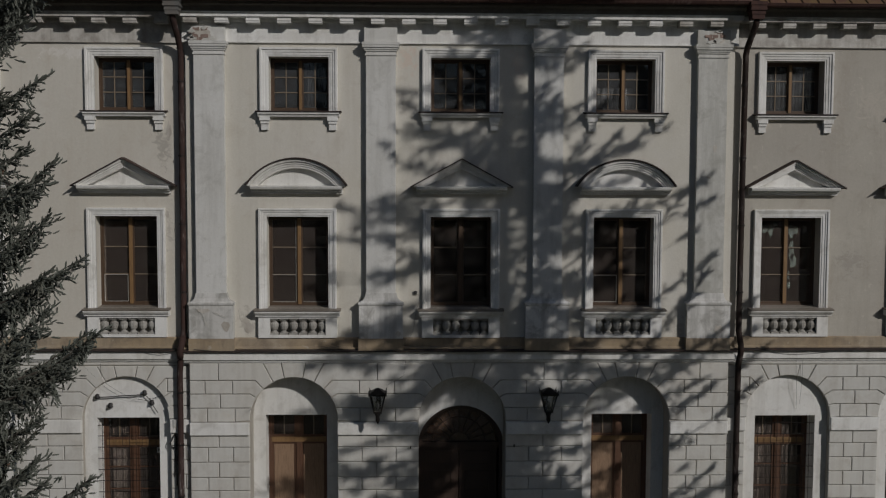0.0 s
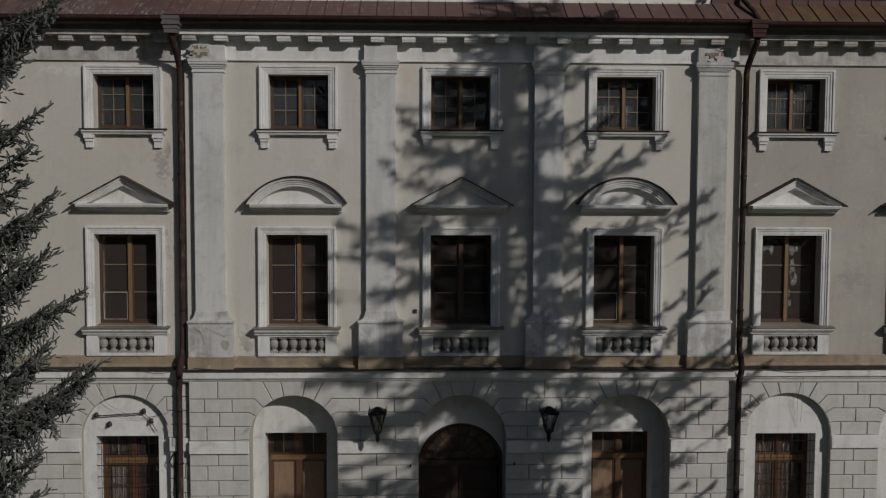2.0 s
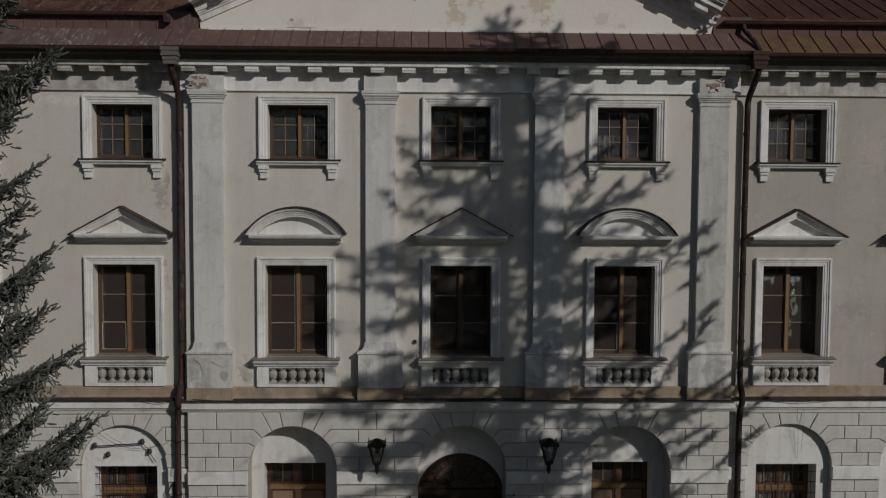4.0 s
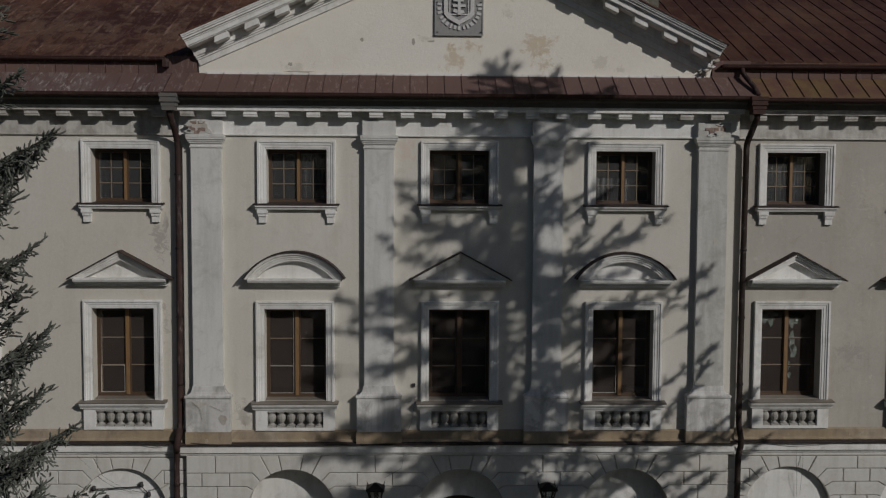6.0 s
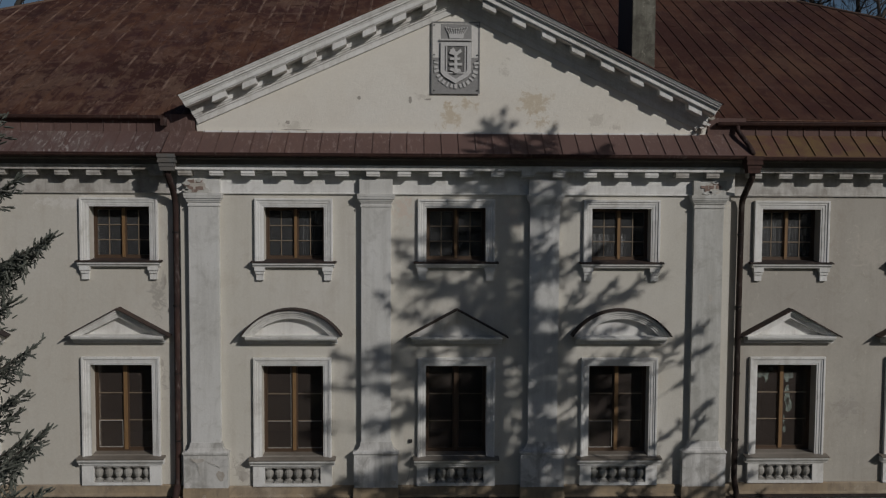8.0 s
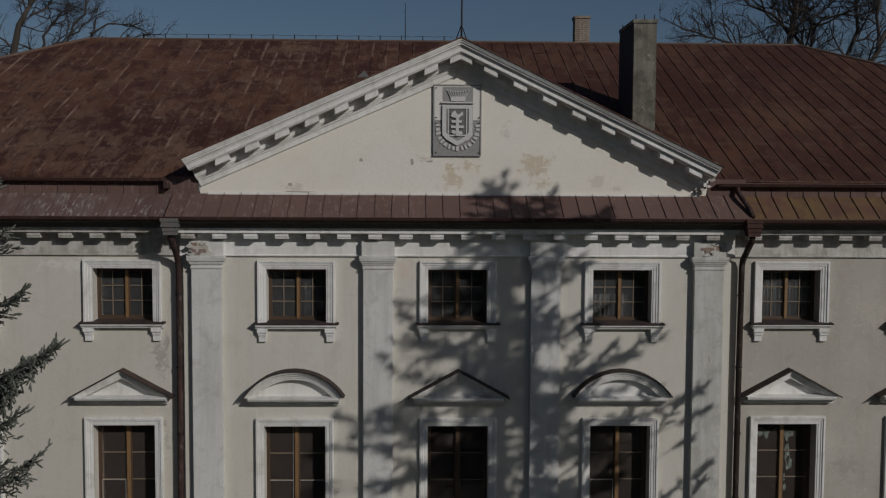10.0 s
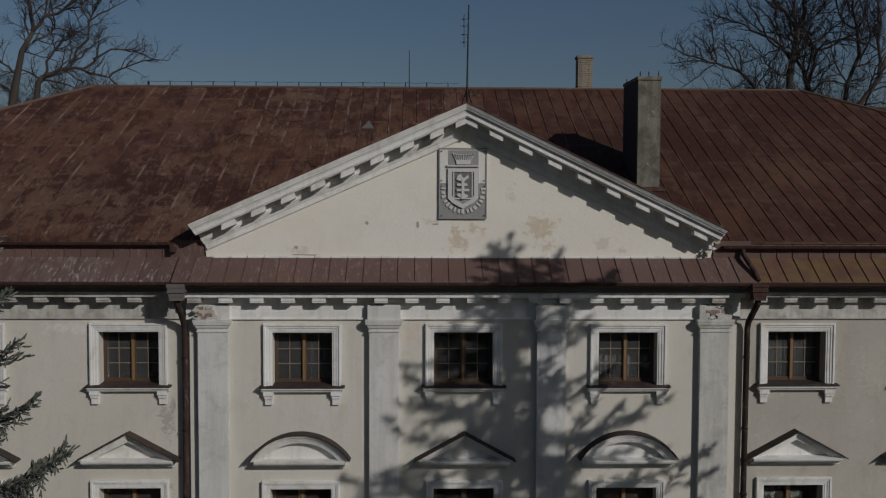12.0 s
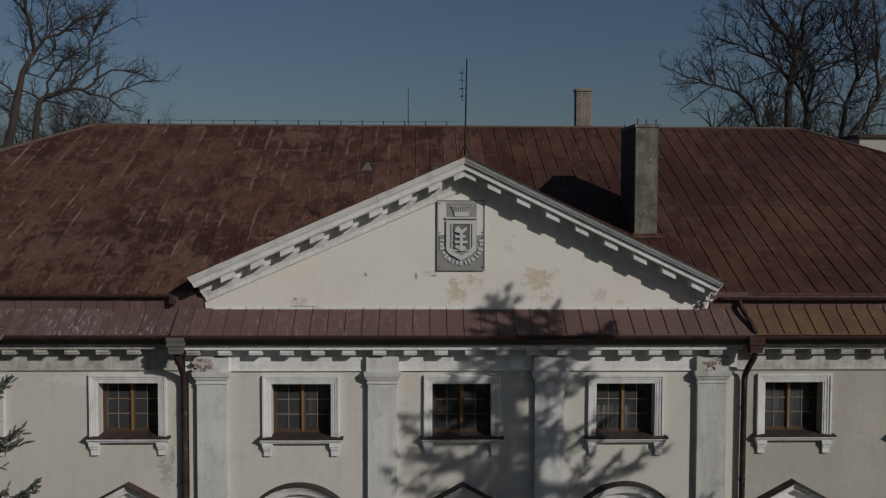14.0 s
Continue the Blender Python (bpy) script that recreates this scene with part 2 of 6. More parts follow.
def wood(name, base, dark, pale, shift=0.0):
    p = Paint(name, base, 0.6)
    grain = p.noise(6, 6, 0.7, (9, 9, 0.7), shift, 0.5)
    p.mix(p.ramp(grain, 0.45, 0.7), dark, 0.7)
    p.mix(p.ramp(p.noise(7, 6, 0.7, shift=shift + 4), 0.6, 0.72), pale, 0.6)
    p.bump(grain, 0.3, 0.004)
    return p.done()


M_SASH = wood("ochre_painted_wood", (0.235, 0.138, 0.058), (0.10, 0.052, 0.026), (0.34, 0.24, 0.15))
M_SASH_RED = wood("red_brown_sash_wood", (0.105, 0.050, 0.027), (0.05, 0.026, 0.016), (0.20, 0.13, 0.085), 35.0)
M_SASH_DARK = wood("dark_brown_sash_wood", (0.080, 0.048, 0.027), (0.045, 0.026, 0.016), (0.15, 0.105, 0.07), 25.0)
M_SASH_PALE = wood("worn_pale_wood", (0.215, 0.165, 0.115), (0.12, 0.09, 0.062), (0.30, 0.26, 0.22), 5.0)
M_DOORWOOD = wood("dark_door_wood", (0.055, 0.033, 0.023), (0.030, 0.019, 0.014), (0.095, 0.060, 0.042), 9.0)
M_SHUTTER = wood("brown_boarding", (0.27, 0.175, 0.11), (0.12, 0.072, 0.045), (0.38, 0.28, 0.19), 15.0)
M_FAN_AMBER = wood("mottled_amber_reflection", (0.42, 0.26, 0.15), (0.14, 0.08, 0.05), (0.55, 0.40, 0.26), 65.0)
M_SILL = plaster("grey_tin_sill", (0.19, 0.165, 0.135), (0.10, 0.085, 0.07), (0.27, 0.245, 0.21), 0.8, 27.0, 0.6)
M_EAVE = plaster("dark_eave_brown", (0.125, 0.110, 0.092), (0.06, 0.052, 0.043), (0.20, 0.18, 0.155), 0.9, 47.0, 0.8)
M_BASE = plaster("weathered_grey_base_render", (0.68, 0.67, 0.645), (0.27, 0.26, 0.235), (0.46, 0.45, 0.42), 1.2, 53.0, more=0.05)
M_BALUSTER = plaster("sooty_baluster_stone", (0.39, 0.38, 0.35), (0.20, 0.185, 0.165), (0.36, 0.35, 0.32), 1.2, 57.0, more=0.07)
M_PUTTY = plaster("pale_putty", (0.46, 0.44, 0.40), (0.4, 0.38, 0.34), (0.5, 0.48, 0.45), 0.8, 59.0)


def iron():
    p = Paint("black_iron", (0.016, 0.014, 0.013), 0.5, 0.5)
    p.mix(p.ramp(p.noise(14, 5), 0.55, 0.75), (0.07, 0.035, 0.02), 0.7)
    return p.done()


M_IRON = iron()


def plain(name, base, rough, lo=0.88, hi=1.12, scale=8.0, bump=0.15):
    p = Paint(name, base, rough)
    f = p.noise(scale, 6, 0.7)
    p.vary(f, lo, hi)
    p.bump(f, bump, 0.01)
    return p.done()


M_CABLE = plain("black_cable", (0.03, 0.028, 0.027), 0.6)
M_PLATE = plain("pale_grey_plate", (0.66, 0.64, 0.60), 0.6, 0.8, 1.15, 20)
M_PLAQUE = plain("grey_metal_relief_ground", (0.27, 0.265, 0.255), 0.55, 0.55, 1.4, 25)
M_RELIEF = plain("pale_metal_relief", (0.58, 0.57, 0.55), 0.5, 0.7, 1.2, 30)
M_SUNK = plain("dark_sunken_metal", (0.13, 0.128, 0.122), 0.6, 0.6, 1.5, 25)
M_CURTAIN = plain("off_white_curtain", (0.46, 0.46, 0.45), 0.95, 0.8, 1.1, 3)
M_ROOM = plain("dim_room_wall", (0.36, 0.31, 0.265), 0.95, 0.7, 1.2, 1.5)
M_TEAL = plain("pale_teal_reflection", (0.40, 0.62, 0.63), 0.7, 0.5, 1.3, 9)
M_BOX = plain("grey_plastic_box", (0.45, 0.45, 0.43), 0.5)
M_CONCRETE = plaster("chimney_render", (0.185, 0.180, 0.145), (0.075, 0.070, 0.055), (0.27, 0.255, 0.21), 1.5, 33.0, more=0.09)
M_CHIMNEY_SHADE = plain("black_chimney_shade", (0.045, 0.042, 0.038), 0.9, 0.7, 1.4, 6)
M_CHBRICK = plaster("pale_chimney_brick", (0.235, 0.198, 0.155), (0.12, 0.095, 0.075), (0.33, 0.29, 0.235), 1.0, 37.0, more=0.05)
M_RAWBRICK = plaster("bare_red_brick", (0.25, 0.165, 0.132), (0.15, 0.10, 0.08), (0.33, 0.27, 0.235), 1.0, 39.0, more=0.05)


def glass(name="window_glass", tint=(0.34, 0.29, 0.26), clear=0.915):
    m, n, l, b = material(name, tint, 0.02)
    b.inputs["Transmission Weight"].default_value = clear
    b.inputs["IOR"].default_value = 1.45
    t = n.new("ShaderNodeTexNoise")
    t.inputs["Scale"].default_value = 2.5
    bp = n.new("ShaderNodeBump")
    bp.inputs["Strength"].default_value, bp.inputs["Distance"].default_value = 0.06, 0.02
    g = n.new("ShaderNodeNewGeometry")
    l.new(g.outputs["Position"], t.inputs["Vector"])
    l.new(t.outputs["Fac"], bp.inputs["Height"])
    l.new(bp.outputs[0], b.inputs["Normal"])
    return m


M_GLASS = glass()
# upper panes: blue-grey tint, less clear than the main windows
M_GLASS_UP = glass("greyer_window_glass", (0.26, 0.265, 0.27), 0.87)
M_CLEAR = glass("clear_lantern_glass", (0.85, 0.85, 0.82), 0.97)


def bark():
    p = Paint("grey_brown_bark", (0.042, 0.034, 0.028), 0.95)
    f = p.noise(1.2, 7, 0.7, (1.5, 1.5, 0.4))
    p.mix(p.ramp(f, 0.45, 0.7), (0.085, 0.070, 0.055), 0.7)
    p.bump(p.noise(9, 5, 0.7, (1, 1, 0.3)), 0.5, 0.03)
    return p.done()


M_BARK = bark()
M_TWIG = plain("dark_twig", (0.044, 0.036, 0.032), 0.95)


def needles():
    p = Paint("spruce_needles", (0.088, 0.098, 0.080), 0.8)
    isl = p.n.new("ShaderNodeNewGeometry").outputs["Random Per Island"]
    p.mix(p.ramp(isl, 0.2, 1.0), (0.165, 0.170, 0.142), 0.8)
    p.mix(p.ramp(p.noise(1.6, 4), 0.55, 0.75), (0.095, 0.075, 0.05), 0.5)
    return p.done()


M_NEEDLE = needles()


M_CONE = plain("brown_cone_scales", (0.11, 0.062, 0.04), 0.8, 0.6, 1.4, 60)


def earth():
    p = Paint("gravel_and_grass", (0.125, 0.122, 0.112), 0.95)
    f = p.noise(0.15, 6, 0.65)
    p.mix(p.ramp(f, 0.42, 0.6), (0.075, 0.085, 0.035), 0.9)
    p.vary(p.noise(14, 6, 0.7), 0.7, 1.3)
    p.bump(p.noise(20, 6, 0.7), 0.5, 0.02)
    return p.done()


M_EARTH = earth()


# ---- mesh helpers ----
def mesh_of(bm, mat, bevel=0.0, smooth=False):
    if bevel:
        bmesh.ops.bevel(bm, geom=[e for e in bm.edges if e.calc_face_angle(0) > 0.5], offset=bevel, segments=1, affect="EDGES", clamp_overlap=True)
    bmesh.ops.recalc_face_normals(bm, faces=bm.faces)
    me = bpy.data.meshes.new("mesh")
    bm.to_mesh(me)
    bm.free()
    me.materials.append(mat)
    if smooth:
        for p in me.polygons:
            p.use_smooth = True
    return me


def put(name, me, parent=None, at=(0, 0, 0), label=""):
    ob = new(name, me)
    ob.location = at
    if parent is not None:
        ob.parent = parent
    return tagged(ob, label)


def part(name, bm, mat, parent=None, label="", at=(0, 0, 0), bevel=0.0, smooth=False):
    return put(name, mesh_of(bm, mat, bevel, smooth), parent, at, label)


def box(bm, x0, x1, y0, y1, z0, z1):
    v = [bm.verts.new((x, y, z)) for z in (z0, z1) for y in (y0, y1) for x in (x0, x1)]
    for f in ((0, 1, 3, 2), (4, 5, 7, 6), (0, 1, 5, 4), (2, 3, 7, 6), (0, 2, 6, 4), (1, 3, 7, 5)):
        bm.faces.new([v[i] for i in f])
    return bm


def prism(bm, pts, y0, y1):
    """A polygon of (x, z) drawn out from y0 to y1."""
    a = [bm.verts.new((x, y0, z)) for x, z in pts]
    b = [bm.verts.new((x, y1, z)) for x, z in pts]
    bm.faces.new(a)
    bm.faces.new(b[::-1])
    for i in range(len(pts)):
        j = (i + 1) % len(pts)
        bm.faces.new((a[i], b[i], b[j], a[j]))
    return bm


def rail(bm, pts, x0, x1):
    """A profile of (y, z) drawn out from x0 to x1."""
    a = [bm.verts.new((x0, y, z)) for y, z in pts]
    b = [bm.verts.new((x1, y, z)) for y, z in pts]
    bm.faces.new(a)
    bm.faces.new(b[::-1])
    for i in range(len(pts)):
        j = (i + 1) % len(pts)
        bm.faces.new((a[i], b[i], b[j], a[j]))
    return bm


def ring(bm, outer, inner, y0, y1):
    """Two outlines of (x, z) with the same number of points, joined into a frame."""
    n = len(outer)
    r = [[bm.verts.new((x, y, z)) for x, z in o] for o in (outer, inner) for y in (y0, y1)]
    o0, o1, i0, i1 = r
    for k in range(n):
        j = (k + 1) % n
        bm.faces.new((o0[k], o0[j], i0[j], i0[k]))
        bm.faces.new((o1[k], i1[k], i1[j], o1[j]))
        bm.faces.new((o0[k], o1[k], o1[j], o0[j]))
        bm.faces.new((i0[k], i0[j], i1[j], i1[k]))
    return bm


def rect(x0, x1, z0, z1):
    return [(x0, z0), (x1, z0), (x1, z1), (x0, z1)]


def tube(bm, pts, r, sides=8, r_end=None):
    """A pipe along 3D points."""
    pts = [Vector(p) for p in pts]
    rows, side = [], Vector((1, 0, 0))
    for i, p in enumerate(pts):
        d = (pts[min(i + 1, len(pts) - 1)] - pts[max(i - 1, 0)]).normalized()
        s = side - d * side.dot(d)
        if s.length < 0.2:
            s = Vector((0, 1, 0)) - d * d.y
        s.normalize()
        side, u = s, d.cross(s)
        k = i / (len(pts) - 1)
        rr = r if r_end is None else r + (r_end - r) * k
        rows.append([bm.verts.new(p + (s * math.cos(q) + u * math.sin(q)) * rr) for q in (2 * math.pi * j / sides for j in range(sides))])
    for a, b in zip(rows, rows[1:]):
        for j in range(sides):
            k = (j + 1) % sides
            bm.faces.new((a[j], a[k], b[k], b[j]))
    bm.faces.new(rows[0][::-1])
    bm.faces.new(rows[-1])
    return bm


def lathe(bm, prof, at=(0, 0, 0), sides=12):
    """A turned body from (radius, z) rows."""
    rows = [[bm.verts.new((at[0] + r * math.cos(2 * math.pi * j / sides), at[1] + r * math.sin(2 * math.pi * j / sides), at[2] + z)) for j in range(sides)] for r, z in prof]
    for a, b in zip(rows, rows[1:]):
        for j in range(sides):
            k = (j + 1) % sides
            bm.faces.new((a[j], a[k], b[k], b[j]))
    bm.faces.new(rows[0][::-1])
    bm.faces.new(rows[-1])
    return bm


def B():
    return bmesh.new()


def loft(bm, rows, closed=False):
    """Joins rows of 3D points, one after another, into one skin; closed: each row is a loop, capped at both ends."""
    vs = [[bm.verts.new(p) for p in r] for r in rows]
    n = len(rows[0])
    for a, b in zip(vs, vs[1:]):
        for k in range(n if closed else n - 1):
            j = (k + 1) % n
            bm.faces.new((a[k], a[j], b[j], b[k]))
    if closed:
        bm.faces.new(vs[0][::-1])
        bm.faces.new(vs[-1])
    return bm


def stack(rows):
    """A stepped block from rows of half width, depth, bottom and top."""
    out = []
    for w, d, z0, z1 in rows:
        for z in (z0, z1):
            out.append([(-w, 0.012, z), (-w, -d, z), (w, -d, z), (w, 0.012, z)])
    return loft(B(), out, True)


# ---- the manor house: plan ----
BAYS = (-10.2, -6.92, -3.385, -0.01, 3.38, 6.95, 9.85)
UPPER = (-10.2, -6.905, -3.342, -0.03, 3.375, 6.955, 9.85)
ARCHES = (-10.2, -6.985, -3.49, 0.03, 3.49, 6.97, 9.85)
PILASTERS = (-5.145, -1.665, 1.775, 5.15)
CORNER = 5.64          # half width of the projecting centre
WING_Y = 0.12          # the wings stand back by this
END = 19.6             # half length of the house
TOP = 11.0             # top of the walls
EAVE_Y, EAVE_Z = 0.222, 12.0
RIDGE_Y, RIDGE_Z, RIDGE_END = 9.0, 16.11, 10.48
SLOPE = (RIDGE_Z - EAVE_Z) / (RIDGE_Y - EAVE_Y)
RAKES, RAKE_TOP, RAKE_ENDS, TYMP_Y = {-1: 0.4375, 1: 0.478}, 14.776, {-1: 5.57, 1: 5.30}, 0.2
R_ARCH, Z_SPRING = 0.91, 2.60

ground = B()
box(ground, -2500, 2500, -2500, 2500, -0.5, 0.0)
tagged(part("ground", ground, M_EARTH), "gravel and thin spring grass in front of the house", "ground", kind="structure")

house = tagged(new("manor_house"), "cream plastered three-storey manor with white pilasters and red tin roof", "building")


def wy(x):
    return 0.0 if abs(x) < CORNER else WING_Y


def wall_grid(bm, x0, x1, z0, z1, y0, y1, holes):
    xs = sorted({x0, x1, *[h[i] for h in holes for i in (0, 1) if x0 < h[i] < x1]})
    zs = sorted({z0, z1, *[h[i] for h in holes for i in (2, 3) if z0 < h[i] < z1]})

    def solid(i, k):
        if not (0 <= i < len(xs) - 1 and 0 <= k < len(zs) - 1):
            return False
        x, z = (xs[i] + xs[i + 1]) / 2, (zs[k] + zs[k + 1]) / 2
        return not any(h[0] < x < h[1] and h[2] < z < h[3] for h in holes)

    vs = {}

    def v(i, k, y):
        if (i, k, y) not in vs:
            vs[i, k, y] = bm.verts.new((xs[i], y, zs[k]))
        return vs[i, k, y]

    for i in range(len(xs) - 1):
        for k in range(len(zs) - 1):
            if not solid(i, k):
                continue
            bm.faces.new([v(a, c, y0) for a, c in ((i, k), (i + 1, k), (i + 1, k + 1), (i, k + 1))])
            bm.faces.new([v(a, c, y1) for a, c in ((i, k + 1), (i + 1, k + 1), (i + 1, k), (i, k))])
            for di, dk, p, q in ((-1, 0, (i, k), (i, k + 1)), (1, 0, (i + 1, k), (i + 1, k + 1)), (0, -1, (i, k), (i + 1, k)), (0, 1, (i, k + 1), (i + 1, k + 1))):
                if not solid(i + di, k + dk):
                    bm.faces.new((v(*p, y0), v(*q, y0), v(*q, y1), v(*p, y1)))
    return bm


W_MAIN, MAIN_Z0, MAIN_Z1 = 0.63, 4.965, 6.86
W_UP, UP_Z0, UP_Z1 = 0.61, 9.02, 10.12
EXTRA = [s * x for s in (-1, 1) for x in (13.3, 16.4)]
holes = [(c - W_MAIN, c + W_MAIN, MAIN_Z0, MAIN_Z1) for c in BAYS] + [(c - W_UP, c + W_UP, UP_Z0, UP_Z1) for c in UPPER]
holes += [(c - 0.575, c + 0.575, 4.41, 4.755) for c in BAYS]
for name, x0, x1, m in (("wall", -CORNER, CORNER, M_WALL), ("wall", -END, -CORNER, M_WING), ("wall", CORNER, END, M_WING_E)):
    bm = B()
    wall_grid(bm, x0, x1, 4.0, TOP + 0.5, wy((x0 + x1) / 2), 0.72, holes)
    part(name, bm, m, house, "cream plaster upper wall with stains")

# ground floor: backing wall with arched niches
ARCH_Z = Z_SPRING


def arc(cx, r, zc, a0, a1, n):
    return [(cx + r * math.cos(radians(a0 + (a1 - a0) * i / n)), zc + r * math.sin(radians(a0 + (a1 - a0) * i / n))) for i in range(n + 1)]


def niche_depth(c):
    return 0.42 if abs(c) > 1 and abs(c) < CORNER else (0.55 if abs(c) < 1 else 0.10)


GW, G_TOP = 0.65, 2.62
spans = [(-END, -CORNER), (-CORNER, CORNER), (CORNER, END)]
for s0, s1 in spans:
    bm = B()
    y = wy((s0 + s1) / 2)
    inside = [c for c in ARCHES if s0 < c < s1]
    line = [(s0, 0.0)]
    for c in inside:
        line += [(c - R_ARCH, 0.0), *arc(c, R_ARCH, ARCH_Z, 180, 0, 28), (c + R_ARCH, 0.0)]
    line += [(s1, 0.0), (s1, 3.995), (s0, 3.995)]
    prism(bm, line, y, 0.72)
    gf = part("ground_floor_wall", bm, M_JOINT, house, "rusticated ground floor wall with arched niches")
    if s0 == -CORNER:
        gf_mid = gf
    elif s0 < 0:
        gf_west = gf
    else:
        gf_east = gf

for c in ARCHES:
    y = wy(c) + niche_depth(c)
    bm = B()
    if abs(c) < 1:
        prism(bm, [(c - 0.98, 0.0), (c - 0.94, 0.0), *arc(c, 0.94, 1.84, 180, 0, 28), (c + 0.94, 0.0), (c + 0.98, 0.0), (c + 0.98, 3.7), (c - 0.98, 3.7)], y, y + 0.16)
    else:
        wall_grid(bm, c - 0.95, c + 0.95, 0, 3.7, y, y + 0.55, [(c - GW, c + GW, 0.40, G_TOP)])
    part("niche_wall", bm, M_TRIM, house, "smooth white plaster back of an arched niche")

# inside: floors and partitions
bm = B()
for z in (0.05, 4.15, 8.35, 11.35):
    box(bm, -END + 0.3, END - 0.3, 0.73, 9.0, z - 0.12, z)
box(bm, -END + 0.3, END - 0.3, 5.2, 5.4, 0.05, 11.35)
for x in (-11.9, -8.5, -5.2, -1.65, 1.75, 5.2, 8.4, 11.7):
    box(bm, x - 0.08, x + 0.08, 0.73, 5.2, 0.05, 11.35)
part("interior", bm, M_ROOM, house, "dim unlit rooms behind the windows")
bm = B()
for s in (-1, 1):
    box(bm, s * END, s * (END - 0.5), 0.73, 17.5, 0, TOP + 0.5)
box(bm, -END, END, 17.0, 17.5, 0, TOP + 0.5)
part("rear_wall", bm, M_WING, house)


# ---- belt course between the floors ----
for s0, s1 in spans:
    y = wy((s0 + s1) / 2)
    a, b = s0 + (0.0 if s0 < -CORNER else -0.10 if s0 == -CORNER else 0.10), s1 + (0.10 if s1 == CORNER else 0.0 if s1 > CORNER else -0.10)
    bm = rail(B(), [(y + 0.02, 3.825), (y - 0.045, 3.825), (y - 0.045, 3.845), (y - 0.07, 3.85), (y - 0.07, 3.875), (y - 0.125, 3.90), (y - 0.125, 4.072), (y + 0.02, 4.072)], a, b)
    part("belt_course", bm, M_TRIM, house, "white plaster belt course")
    bm = rail(B(), [(y + 0.02, 4.076), (y - 0.185, 4.076), (y - 0.20, 4.070), (y - 0.205, 4.092), (y - 0.185, 4.104), (y + 0.02, 4.125)], a - 0.02, b + 0.02)
    part("belt_flashing", bm, M_FLASH, house, "dark tin flashing over the belt course")
    bm = rail(B(), [(y + 0.02, 4.118), (y - 0.10, 4.118), (y - 0.10, 4.14), (y - 0.055, 4.17), (y - 0.055, 4.33), (y - 0.03, 4.35), (y + 0.02, 4.35)], a, b)
    part("plinth_band", bm, M_OCHRE, house, "ochre painted plinth band")


# ---- pilasters ----
def pilaster_parts():
    shaft = box(B(), -0.302, 0.302, -0.13, 0.01, 5.25, 10.16)
    base = loft(B(), [[(-w, 0.012, z), (-w, -d, z), (w, -d, z), (w, 0.012, z)] for w, d, z in ((0.452, 0.180, 4.352), (0.452, 0.180, 5.03), (0.465, 0.195, 5.05), (0.472, 0.205, 5.06), (0.472, 0.205, 5.095), (0.445, 0.185, 5.10), (0.385, 0.160, 5.13), (0.345, 0.145, 5.18), (0.325, 0.14, 5.25), (0.318, 0.136, 5.29))], True)
    plinth = box(B(), -0.465, 0.465, -0.190, 0.012, 4.10, 4.350)
    cap = stack(((0.322, 0.15, 10.14, 10.175), (0.306, 0.137, 10.175, 10.225), (0.33, 0.160, 10.225, 10.26), (0.35, 0.18, 10.26, 10.30), (0.375, 0.205, 10.30, 10.345), (0.382, 0.215, 10.345, 10.405), (0.335, 0.16, 10.405, 10.70)))
    return [("pilaster_shaft", mesh_of(shaft, M_PIL, 0.012)), ("pilaster_base", mesh_of(base, M_BASE, 0.004)), ("pilaster_plinth", mesh_of(plinth, M_OCHRE, 0.008)), ("capital", mesh_of(cap, M_PIL, 0.007))]


pil = pilaster_parts()
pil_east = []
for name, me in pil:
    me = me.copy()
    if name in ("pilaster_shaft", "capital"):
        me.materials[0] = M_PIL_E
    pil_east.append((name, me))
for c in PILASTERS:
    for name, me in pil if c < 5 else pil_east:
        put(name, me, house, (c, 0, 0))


# ---- main cornice ----
def cornice(s0, s1, y):
    prof = [(y + 0.02, 10.39), (y - 0.05, 10.39), (y - 0.05, 10.415), (y - 0.025, 10.42), (y - 0.025, 10.80), (y - 0.05, 10.83), (y - 0.05, 10.875), (y - 0.29, 10.88), (y - 0.31, 10.87), (y - 0.31, 10.935), (y - 0.335, 10.945), (y - 0.335, 10.965), (y - 0.26, 10.98), (y - 0.24, 11.02), (y - 0.22, 11.20), (y + 0.02, 11.3)]
    return rail(B(), prof, s0, s1)


part("cornice", cornice(-CORNER - 0.06, CORNER + 0.06, 0.0), M_TRIM, house, "white bracketed cornice", bevel=0.0)
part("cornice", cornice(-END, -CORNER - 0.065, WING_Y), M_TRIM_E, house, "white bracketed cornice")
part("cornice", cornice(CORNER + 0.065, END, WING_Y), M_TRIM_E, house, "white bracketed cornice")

# dark strip filling the height between cornice and gutter
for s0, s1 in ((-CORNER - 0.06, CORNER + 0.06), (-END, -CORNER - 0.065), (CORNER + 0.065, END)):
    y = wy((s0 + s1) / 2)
    part("eave_board", rail(B(), [(y - 0.10, 10.972), (y - 0.31, 10.972), (y - 0.33, 11.06), (y - 0.46, 11.09), (y - 0.47, 11.13), (y - 0.10, 11.28)], s0, s1), M_EAVE, house, "dark strip below the gutter")

